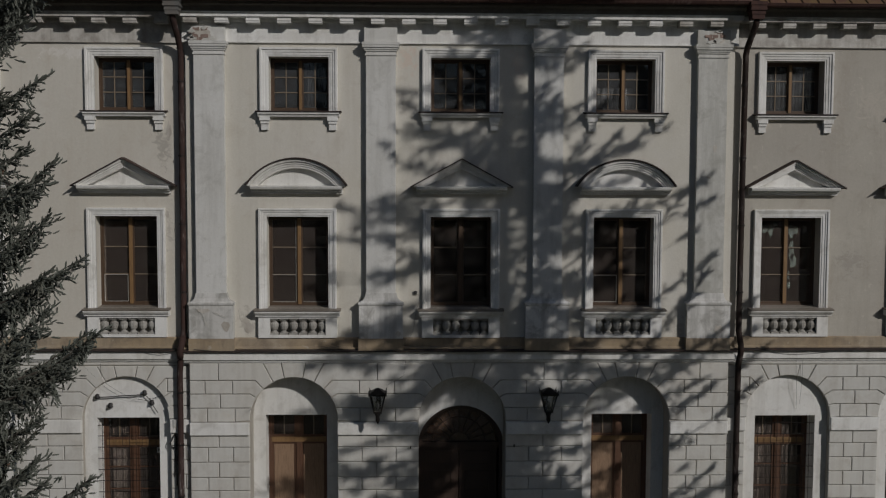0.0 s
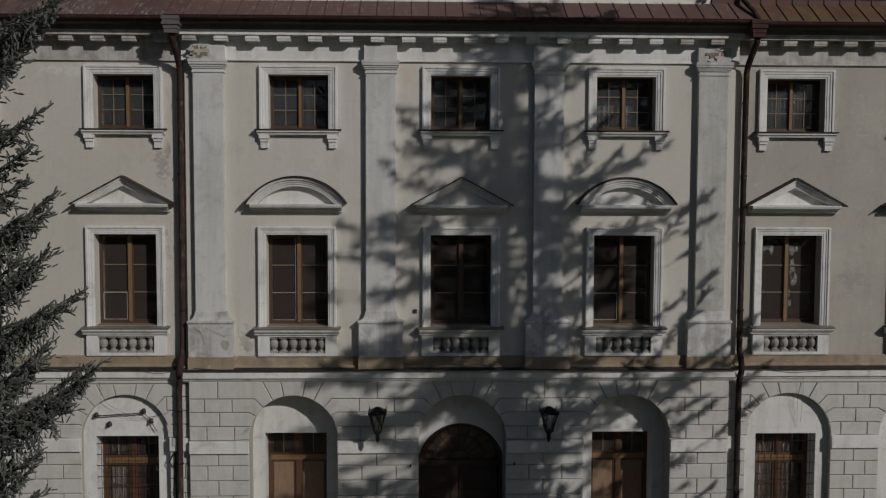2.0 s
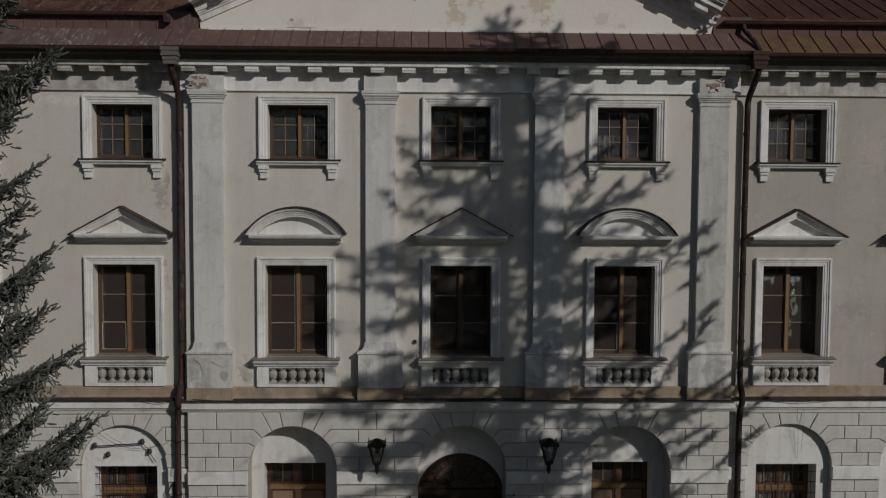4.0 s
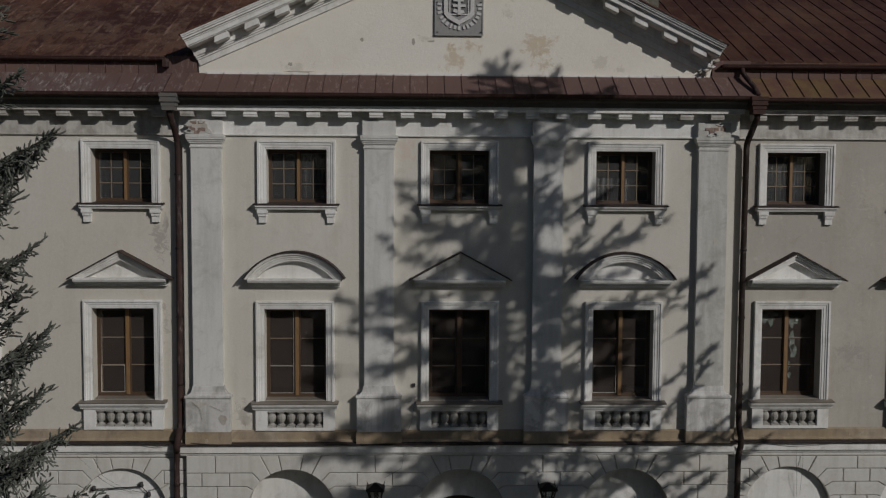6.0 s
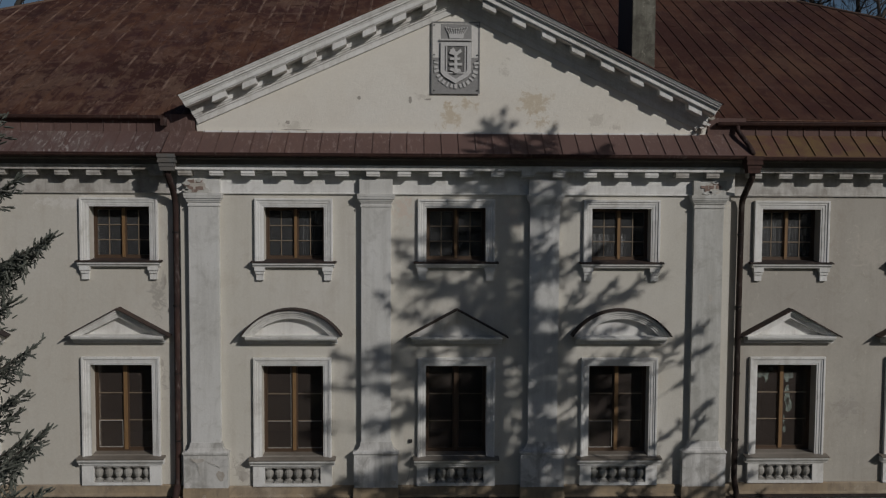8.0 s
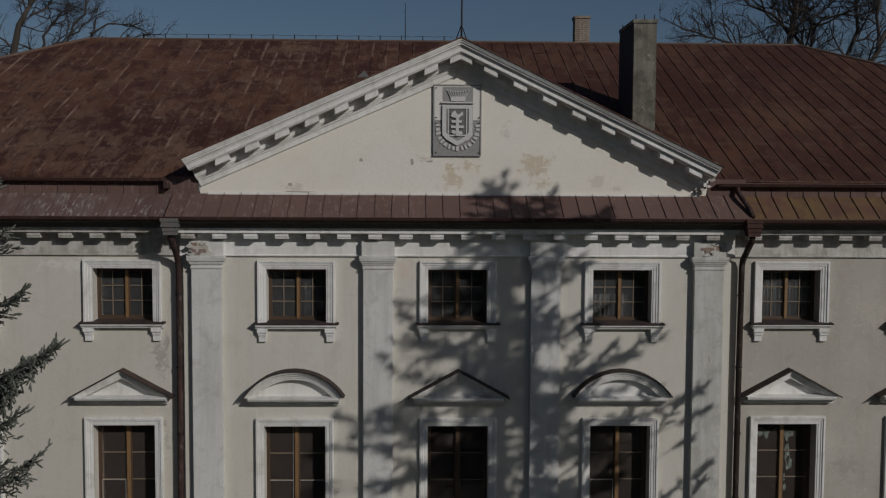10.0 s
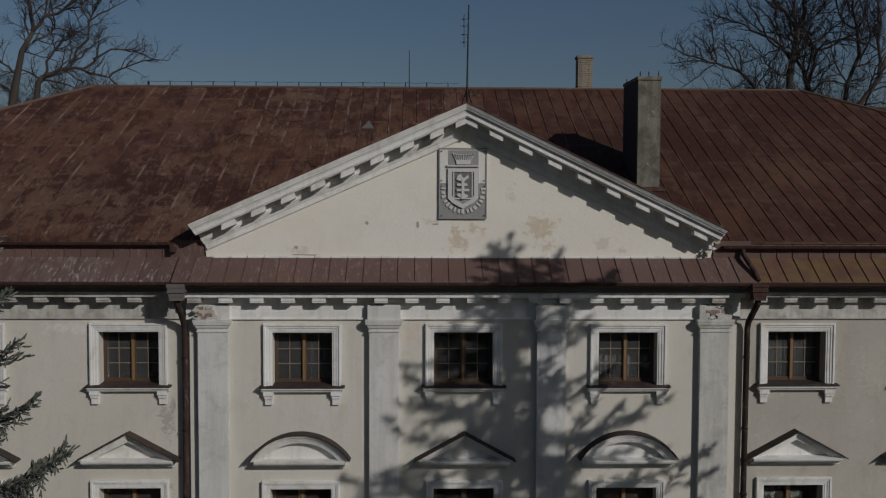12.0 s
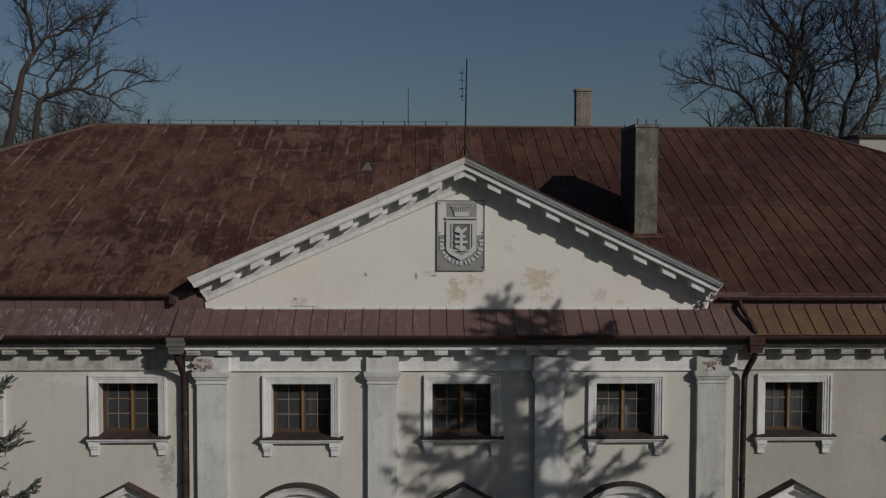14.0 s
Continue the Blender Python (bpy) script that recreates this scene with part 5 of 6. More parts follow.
part("shield_field", prism(B(), [(PX + (x - PX) * 0.76, 13.12 + (z - 13.12) * 0.82) for x, z in sh_o], -0.052, -0.036), M_PLAQUE, plaque)
part("inner_field", box(B(), PX - 0.185, PX + 0.185, -0.060, -0.045, 12.88, 13.43), M_SUNK, plaque)
part("inner_rim", ring(B(), rect(PX - 0.20, PX + 0.20, 12.86, 13.45), rect(PX - 0.178, PX + 0.178, 12.885, 13.425), -0.074, -0.05), M_RELIEF, plaque, bevel=0.004)
em = B()
box(em, PX - 0.03, PX + 0.03, -0.10, -0.05, 12.86, 13.30)
box(em, PX - 0.12, PX + 0.09, -0.095, -0.05, 13.13, 13.18)
box(em, PX - 0.13, PX + 0.13, -0.095, -0.05, 13.02, 13.07)
prism(em, [(PX - 0.14, 13.26), (PX - 0.02, 13.22), (PX + 0.02, 13.22), (PX + 0.12, 13.30), (PX + 0.10, 13.36), (PX + 0.01, 13.28), (PX - 0.05, 13.38), (PX - 0.11, 13.34)], -0.095, -0.05)
prism(em, [(PX - 0.13, 12.93), (PX, 12.87), (PX + 0.11, 12.90), (PX + 0.09, 12.95), (PX - 0.10, 12.98)], -0.09, -0.05)
part("charge", em, M_RELIEF, plaque, bevel=0.008)
for k in range(17):
    a = radians(172 + 196 * k / 16)
    cx, cz = PX + 0.01 + 0.41 * math.cos(a), 13.02 + 0.41 * math.sin(a)
    bm = box(B(), -0.018 - 0.010 * (k * 7 % 3), 0.016 + 0.010 * (k * 5 % 2), -0.012, 0.012, -0.052 + 0.01 * (k % 2), 0.046 - 0.012 * (k * 3 % 2))
    ob = part("motto_bar", bm, M_RELIEF, plaque, at=(cx, -0.045, cz))
    ob.rotation_euler = (0, -(a + math.pi / 2), 0)
for sx in (-0.44, 0.44):
    for z in (12.52, 13.12, 13.24, 13.84):
        part("rivet", lathe(B(), [(0.016, -0.008), (0.016, 0.008)], (PX + sx, -0.042, z), 8), M_IRON, plaque)


# ---- lanterns ----
def lantern():
    e = tagged(new("wall_lantern"), "black iron wall lantern tapering downwards on a bracket", "lantern", "lanterns beside the door")
    yc = -0.50
    top, bot, z1, z0 = 0.155, 0.07, 3.27, 2.90
    for sx in (-1, 1):
        for sy in (-1, 1):
            part("corner_post", tube(B(), [(sx * bot, yc + sy * bot, z0), (sx * top, yc + sy * top, z1)], 0.014, 6), M_IRON, e)
            part("corner_finial", tube(B(), [(sx * top, yc + sy * top, z1), (sx * (top + 0.025), yc + sy * (top + 0.025), z1 + 0.09)], 0.018, 6, 0.004), M_IRON, e)
    for s in (-1, 1):
        for flip in (0, 1):
            bm = B()
            c = [(-bot, s * bot, z0), (bot, s * bot, z0), (top, s * top, z1), (-top, s * top, z1)]
            vs = []
            for off in (0.0, 0.004):
                vs.append([bm.verts.new(((y + s * off if flip else x), yc + (x if flip else y + s * off), z)) for x, y, z in c])
            bm.faces.new(vs[0])
            bm.faces.new(vs[1][::-1])
            for k in range(4):
                bm.faces.new((vs[0][k], vs[0][(k + 1) % 4], vs[1][(k + 1) % 4], vs[1][k]))
            part("pane", bm, M_CLEAR, e)
    part("top_ring", ring(B(), rect(-top - 0.03, top + 0.03, z1 - 0.02, z1 + 0.02), rect(-top + 0.01, top - 0.01, z1 - 0.015, z1 + 0.015), yc - top - 0.03, yc + top + 0.03), M_IRON, e)
    bm = B()
    base = [bm.verts.new((x * (top + 0.02), yc + y * (top + 0.02), z1 + 0.015)) for x, y in ((-1, -1), (1, -1), (1, 1), (-1, 1))]
    tip = [bm.verts.new((x * 0.03, yc + y * 0.03, z1 + 0.115)) for x, y in ((-1, -1), (1, -1), (1, 1), (-1, 1))]
    bm.faces.new(tip)
    bm.faces.new(base[::-1])
    for k in range(4):
        bm.faces.new((base[k], base[(k + 1) % 4], tip[(k + 1) % 4], tip[k]))
    part("roof", bm, M_IRON, e)
    part("base_plate", box(B(), -bot - 0.015, bot + 0.015, yc - bot - 0.015, yc + bot + 0.015, z0 - 0.025, z0 + 0.01), M_IRON, e)
    part("stem", lathe(B(), [(0.05, z0 - 0.02), (0.06, z0 - 0.06), (0.04, z0 - 0.10), (0.045, z0 - 0.18), (0.028, z0 - 0.22), (0.008, z0 - 0.26)], (0, yc, 0), 10), M_IRON, e, smooth=True)
    part("arm", tube(B(), [(0, -0.01, 3.02), (0, -0.12, 2.86), (0, -0.2, 2.80), (0, -0.42, 2.80), (0, yc, 2.84)], 0.018, 8), M_IRON, e)
    part("wall_plate", box(B(), -0.05, 0.05, -0.045, -0.024, 2.85, 3.2), M_IRON, e, bevel=0.006)
    part("bulb", lathe(B(), [(0.01, 2.93), (0.02, 2.96), (0.035, 3.02), (0.03, 3.07), (0.005, 3.09)], (0, yc, 0), 10), M_CURTAIN, e, smooth=True)
    return e


L1 = lantern()
L1.location = (-1.72, 0, 0)
copy_thing(L1, pose(1.78, 0, 0))


# ---- cables and small fittings ----
def cable(name, label, runs, r=0.007, category="cable"):
    e = tagged(new(name), label, category)
    for k, pts in enumerate(runs):
        out = []
        for a, b in zip(pts, pts[1:]):
            a, b = Vector(a), Vector(b)
            sag = 0.018 * (b - a).length if abs(b.z - a.z) < 0.5 * (b - a).length else 0.01
            for i in range(8):
                t = i / 8
                out.append(a.lerp(b, t) - Vector((0, 0, sag * 4 * t * (1 - t))))
        out.append(Vector(pts[-1]))
        part("strand", tube(B(), out, r, 5), M_CABLE, e)
    return e


cable("belt_cable", "black cables slung along the belt flashing", [
    [(-9.4, -0.08, 4.13), (-8.2, -0.08, 4.10), (-6.6, -0.08, 4.12), (-5.85, -0.09, 4.13)],
    [(-6.55, -0.08, 4.09), (-6.2, -0.08, 4.03), (-5.85, -0.09, 4.10)],
    [(6.0, -0.08, 4.12), (6.75, -0.08, 4.07), (7.4, -0.08, 4.10), (9.0, -0.08, 4.12)],
    [(6.2, -0.08, 4.14), (7.0, -0.08, 4.03), (8.1, -0.08, 4.11)],
    [(-5.5, -0.20, 4.13), (-4.2, -0.20, 4.10), (-2.8, -0.20, 4.12), (-1.3, -0.20, 4.12), (1.2, -0.20, 4.11), (4.6, -0.20, 4.12)]])
cable("niche_cable", "thin wires looping across an arched niche", [
    [(-7.9, 0.08, 3.80), (-7.62, 0.08, 3.52), (-7.40, 0.10, 3.28), (-7.1, 0.12, 3.09), (-6.8, 0.12, 3.02), (-6.4, 0.12, 3.06), (-6.1, 0.10, 3.2), (-5.95, 0.08, 3.34)],
    [(-7.50, 0.08, 3.80), (-7.48, 0.08, 3.5), (-7.36, 0.10, 3.34), (-7.0, 0.12, 3.12), (-6.6, 0.12, 3.0), (-6.2, 0.12, 3.12)]], 0.003)
cable("insulator_rod", "short rusty rod between two insulators", [[(-6.60, 0.14, 3.12), (-6.50, 0.14, 3.02), (-6.42, 0.14, 2.86), (-6.34, 0.14, 2.74)]], 0.008, "rod")
cable("wall_wire", "thin wires hanging down the wall", [
    [(7.10, 0.06, 4.08), (7.12, 0.06, 3.70), (7.16, 0.10, 3.2), (7.2, 0.20, 2.76)],
    [(7.25, 0.06, 4.08), (7.26, 0.06, 3.6), (7.24, 0.12, 2.9)],
    [(-1.20, -0.06, 4.10), (-1.0, -0.03, 4.5), (-0.92, -0.03, 5.0)],
    [(-1.15, -0.13, 3.9), (-1.2, -0.04, 3.55), (-1.55, -0.04, 3.35)]], 0.0025)
cable("pole_bracket", "rusty bar with two insulators in an arched niche", [[(-7.60, 0.14, 3.07), (-7.1, 0.14, 3.10), (-6.62, 0.14, 3.13)]], 0.013, "bracket")
for x, z in ((-7.60, 3.06), (-6.62, 3.14), (-7.33, 2.87), (-6.47, 2.93)):
    f = tagged(new("insulator_fitting"), "small dark insulator fitting screwed to plaster", "fitting", "niche fittings")
    part("base", lathe(B(), [(0.05, -0.02), (0.055, 0.0), (0.04, 0.03), (0.045, 0.055), (0.02, 0.075)], (x, 0.16, z), 10), M_CABLE, f, smooth=True)
    part("pin", tube(B(), [(x, 0.23, z), (x, 0.10, z - 0.01)], 0.014, 6), M_IRON, f)
jb = tagged(new("junction_box"), "grey junction box with conduits beside the niche", "junction box")
part("case", box(B(), -5.995, -5.88, 0.00, 0.095, 2.46, 2.62), M_BOX, jb, bevel=0.01)
for k, x in enumerate((-5.97, -5.93, -5.90)):
    part("conduit", tube(B(), [(x, 0.06, 2.47), (x + 0.01 * (-1) ** k, 0.06, 2.2), (x - 0.02, 0.06, 1.4 - 0.2 * k)], 0.011, 6), M_CABLE, jb)
part("loop", tube(B(), [(-5.98, 0.05, 2.3), (-6.08, 0.06, 2.1), (-6.0, 0.05, 2.0), (-5.93, 0.05, 2.1), (-5.97, 0.05, 2.28)], 0.012, 6), M_CABLE, jb)
for x, z in ((-1.05, 2.02), (1.12, 2.05)):
    f = tagged(new("wall_hook"), "small black iron hook in the wall", "hook", "hooks beside the door")
    part("shank", tube(B(), [(x, 0.0, z), (x, -0.09, z), (x, -0.10, z + 0.05)], 0.014, 6), M_IRON, f)
sb = tagged(new("sensor_box"), "small black box screwed to the wall", "box")
part("case", box(B(), -0.985, -0.92, -0.04, 0.0, 5.25, 5.32), M_CABLE, sb, bevel=0.008)
lab = tagged(new("notice_card"), "small white notice inside a window", "notice")
part("card", box(B(), -6.50, -6.40, 0.615, 0.618, 1.75, 1.88), M_BOX, lab)
part("print", box(B(), -6.475, -6.425, 0.611, 0.614, 1.79, 1.85), M_CABLE, lab)


# ---- neighbouring building behind the roof ----
nb = tagged(new("neighbouring_building"), "pale plain building with a dark flat roof edge", "building")
part("wall", box(B(), 19.45, 36, 24, 36, 0, 16.92), M_JOINT, nb, bevel=0.03)
part("roof", box(B(), 19.3, 36.15, 23.85, 36.15, 16.92, 17.06), M_GUTTER, nb, bevel=0.03)


# ---- trees ----
def mesh_arrays(verts, faces, mat, smooth=False):
    me = bpy.data.meshes.new("mesh")
    me.from_pydata(verts, [], faces)
    me.materials.append(mat)
    if smooth:
        me.polygons.foreach_set("use_smooth", [True] * len(me.polygons))
    return me


def shoot_template(rng, needles_n, core, fine):
    """A spindle twig set about with flat needles, one unit long along z."""
    v, f = [], []
    prof = ((0.02, 0.0), (core, 0.25), (core * 0.9, 0.7 if not fine else 0.82), (0.0, 1.0))
    for r, z in prof[:-1]:
        for k in range(3):
            a = math.pi * 2 / 3 * k
            v.append((r * math.cos(a), r * math.sin(a), z))
    v.append((0.0, 0.0, 1.0))
    for i in range(2):
        for k in range(3):
            j = (k + 1) % 3
            f.append((3 * i + k, 3 * i + j, 3 * i + 3 + j, 3 * i + 3 + k))
    f += [(6, 7, 9), (7, 8, 9), (8, 6, 9)]
    for k in range(needles_n):
        a = k * 2.399 + rng.uniform(-0.3, 0.3)
        z = 0.05 + 0.92 * k / needles_n
        rad = (0.21 if not fine else 0.245) * (1.0 - 0.35 * z) * rng.uniform(0.8, 1.2)
        ca, sa = math.cos(a), math.sin(a)
        n = len(v)
        hw = 0.028 if fine else 0.035
        v += [(-hw * sa + 0.4 * core * ca, hw * ca + 0.4 * core * sa, z), (hw * sa + 0.4 * core * ca, -hw * ca + 0.4 * core * sa, z), (rad * ca, rad * sa, z + 0.13)]
        f.append((n, n + 1, n + 2))
    return np.array(v), f


def spruce(label, base, height, reach, seed, boughs=(), z_from=1.6, gap=0.36, whorl=(4, 6), spread=(0.72, 1.04), step=0.08, shoot=0.13, core=0.16, needles_n=8,
           twig=1.0, hang=1.0, sway=0.12, clear=None, airy=0.0, sparse_below=None, more=()):
    """reach(z): length of the limbs at height z. boughs: limbs of their own, (tip height, bearing in degrees, length).
    clear: (bearing, half angle, share) shortens the whorls there. sparse_below: the foliage thins out under that height. airy: how often a stretch of a limb is bare.
    more: further limbs between the whorls, (height, bearing, length)."""
    rng = random.Random(seed)
    e = tagged(new("spruce_tree"), label, "tree", "spruces round the house")
    e.location = (base[0], base[1], 0)
    part("trunk", tube(B(), [(0, 0, 0), (0.03, 0.02, height * 0.3), (-0.03, 0.02, height * 0.65), (0, 0, height)], 0.30, 10, 0.03), M_BARK, e, smooth=True)
    limbs = []
    z = z_from
    while z < height - 0.25:
        n = rng.randint(*whorl)
        a0 = rng.uniform(0, 360)
        for k in range(n):
            a = a0 + 360 * k / n + rng.uniform(-18, 18)
            length = reach(z) * rng.uniform(*spread)
            if clear and abs((a - clear[0] + 180) % 360 - 180) < clear[1]:
                length *= clear[2]
            limbs.append((z + rng.uniform(-0.12, 0.12), a, length, False))
        z += gap * rng.uniform(0.8, 1.25)
    limbs += [(zm, a, ln, False) for zm, a, ln in more]
    for zt, a, ln in boughs:
        limbs.append((zt, a, ln, True))
        limbs += [(zt - rng.uniform(0.08, 0.40), a + rng.choice((-1, 1)) * rng.uniform(4, 16), ln * rng.uniform(0.80, 0.95), True) for k in range(3)]
    pos, way, scale = [], [], []
    wood_bm, cone_bm = B(), B()

    def shoot_at(p, w, jitter, size):
        pos.append(p)
        way.append((w + Vector((rng.uniform(-1, 1), rng.uniform(-1, 1), rng.uniform(-1, 0.9))) * jitter).normalized())
        scale.append(size * rng.uniform(0.75, 1.2))

    for z, a, length, own in limbs:
        if length < 0.12:
            continue
        d = Vector((math.cos(radians(a)), math.sin(radians(a)), 0))
        side = Vector((-d.y, d.x, 0))
        bend, wob = rng.uniform(-sway, sway), rng.uniform(0, 6)
        sag = rng.uniform(0.75, 1.0) if own else rng.uniform(0.42, 0.62)

        def at(s):
            return d * (length * s) + side * (bend * length * (s * s - s)) + Vector((0, 0, z + length * sag * (s * s - s) + 0.03 * math.sin(8 * s + wob)))

        tube(wood_bm, [at(i / 6) for i in range(7)], 0.012 + 0.010 * length, 5, 0.005)
        pace = step if own or not boughs else 0.9
        if sparse_below and z < sparse_below:
            pace = 0.32
        s = 0.30 if own else 0.10
        while s <= 1.0:
            p = at(s)
            ax = (at(min(1, s + 0.02)) - at(s - 0.02)).normalized()
            for k in range(2):
                shoot_at(p, ax, 0.8, shoot)
            for sg in (-1, 1):
                if rng.random() > 0.88:
                    continue
                ln = twig * (0.17 + 0.85 * (1.0 - s) ** 0.62 if own else 0.09 + 0.52 * (1.0 - s) ** 0.75) * min(1.0, 0.35 + length / 3.2) * (1.0 if own else min(1.0, 0.25 + 2.4 * s)) * rng.uniform(0.55, 1.2)
                dr = (ax * 0.8 + side * sg * rng.uniform(0.5, 1.0) + Vector((0, 0, rng.uniform(-0.30, 0.18)))).normalized()
                m = max(1, int(ln / (shoot * 0.5)))
                for k in range(m):
                    shoot_at(p + dr * (ln * (k + 0.4) / m) - Vector((0, 0, 0.2 * ln * (k / m) ** 2)), dr, 0.65, shoot)
            for k in range(2 if own else int(rng.random() < 0.75)):
                drop = hang * rng.uniform(0.10, 0.50) * min(1.0, 0.15 + (4.2 if own else 2.0) * (1.0 - s))
                start = p + side * rng.uniform(-0.28, 0.28) * (1.0 - 0.8 * s)
                w0 = Vector((rng.uniform(-0.25, 0.25), rng.uniform(-0.25, 0.25), -1)).normalized()
                for k in range(int(drop / (shoot * 0.48))):
                    shoot_at(start + w0 * (shoot * 0.48 * k), w0, 0.75, shoot * 0.9)
            s += pace / length
            if rng.random() < airy:
                s += rng.uniform(0.25, 0.6) / length
        if own:
            for k in range(rng.choice((0, 0, 1, 2))):
                u = at(rng.uniform(0.62, 0.93)) + side * rng.uniform(-0.12, 0.12) + Vector((0, 0, -0.03))
                lean = Vector((rng.uniform(-0.03, 0.03), rng.uniform(-0.03, 0.03), -1)) * rng.uniform(0.09, 0.13)
                for r0, t0, r1, t1 in ((0.008, 0.0, 0.017, 0.3), (0.017, 0.3, 0.015, 0.75), (0.015, 0.75, 0.004, 1.0)):
                    tube(cone_bm, [u + lean * t0, u + lean * t1], r0, 6, r1)
        tip = (at(1.0) - at(0.96)).normalized()
        for k in range(5):
            shoot_at(at(1.0 - 0.012 * k), tip, 0.35, shoot * 1.1)
    tagged(part("bough_wood", wood_bm, M_BARK, e), kind="stuff")
    if boughs:
        tagged(part("cones", cone_bm, M_CONE, e, "hanging brown cones"), kind="stuff")
    else:
        cone_bm.free()
    tv, tf = shoot_template(rng, needles_n, core, bool(boughs))
    P, W, S = np.array([tuple(p) for p in pos]), np.array([tuple(w) for w in way]), np.array(scale)
    ref = np.where(np.abs(W[:, 2:3]) > 0.8, np.array([[1.0, 0, 0]]), np.array([[0, 0, 1.0]]))
    U = np.cross(W, ref)
    U /= np.linalg.norm(U, axis=1, keepdims=True)
    V = np.cross(W, U)
    R = np.stack([U, V, W], axis=2) * S[:, None, None]
    allv = (np.einsum("nij,vj->nvi", R, tv) + P[:, None, :]).reshape(-1, 3)
    nv = len(tv)
    faces = [tuple(i + o for i in f) for o in range(0, nv * len(P), nv) for f in tf]
    crown = put("crown", mesh_arrays(allv.tolist(), faces, M_NEEDLE), e, label="dense grey-green needles on drooping boughs")
    tagged(crown, kind="stuff")
    return e


spruce("grey-green spruce with drooping boughs close to the facade", (-7.7, -8.75), 23.5, lambda z: max(0.3, 3.4 - 0.125 * z), 11,
       boughs=((3.3, 4, 2.9), (4.08, 2, 2.95), (4.45, -9, 2.6), (4.82, -3, 2.45), (5.75, 3, 3.05), (6.1, -10, 2.75), (6.65, 4, 2.87), (7.08, -4, 2.65), (7.75, 3, 2.62), (8.25, -5, 2.46),
               (8.72, 4, 2.47), (9.25, -3, 2.36), (9.98, 5, 2.69), (10.62, 3, 2.34), (11.25, -2, 2.25), (11.8, 5, 2.04), (12.4, 0, 1.95)),
       clear=(0, 60, 0.60), gap=0.60, step=0.068, shoot=0.102, core=0.115, needles_n=11, twig=0.9, hang=1.2)
SHADE_Y = -9.0
GARDEN_TOP = 12.15 - SHADE_Y * 0.7
garden = spruce("tall spruce standing in the garden before the house", (0.88 - SHADE_Y * 0.9, SHADE_Y), GARDEN_TOP, lambda z: 4.2 * (1 - math.exp(-max(0.0, GARDEN_TOP - z) / 3.9)), 23,
                z_from=2.0, gap=0.43, whorl=(5, 6), spread=(0.55, 1.12), step=0.10, shoot=0.20, core=0.15, needles_n=4, twig=0.66, hang=0.6, sway=0.25, clear=(180, 55, 0.91), airy=0.05, sparse_below=5.0,
                more=((8.0, 214, 3.0), (8.4, 228, 2.7), (8.9, 207, 3.3), (9.3, 221, 2.9), (9.8, 238, 2.6), (10.2, 211, 3.2), (10.7, 226, 2.8), (11.3, 216, 3.0), (12.0, 233, 2.6), (13.2, 222, 2.6)))
# unseen trees, added to cut sky light and darken the window reflections
unseen_spruce = spruce("unseen dark spruce added behind the viewpoint", (-46, -40), 20.5, lambda z: 4.2 * (1 - math.exp(-max(0.0, 20.6 - z) / 3.5)), 31,
              z_from=1.0, gap=1.1, step=0.62, shoot=0.85, core=0.2, needles_n=2)
for k, (x, y) in enumerate(((-38, -36), (-30, -41), (-21, -43), (-12, -39), (-4, -42), (4, -45), (12, -40), (21, -43), (30, -40), (40, -44), (-18, -17), (-26, -25))):
    copy_thing(unseen_spruce, pose(x, y, 0, 0, 0, 47 * k))


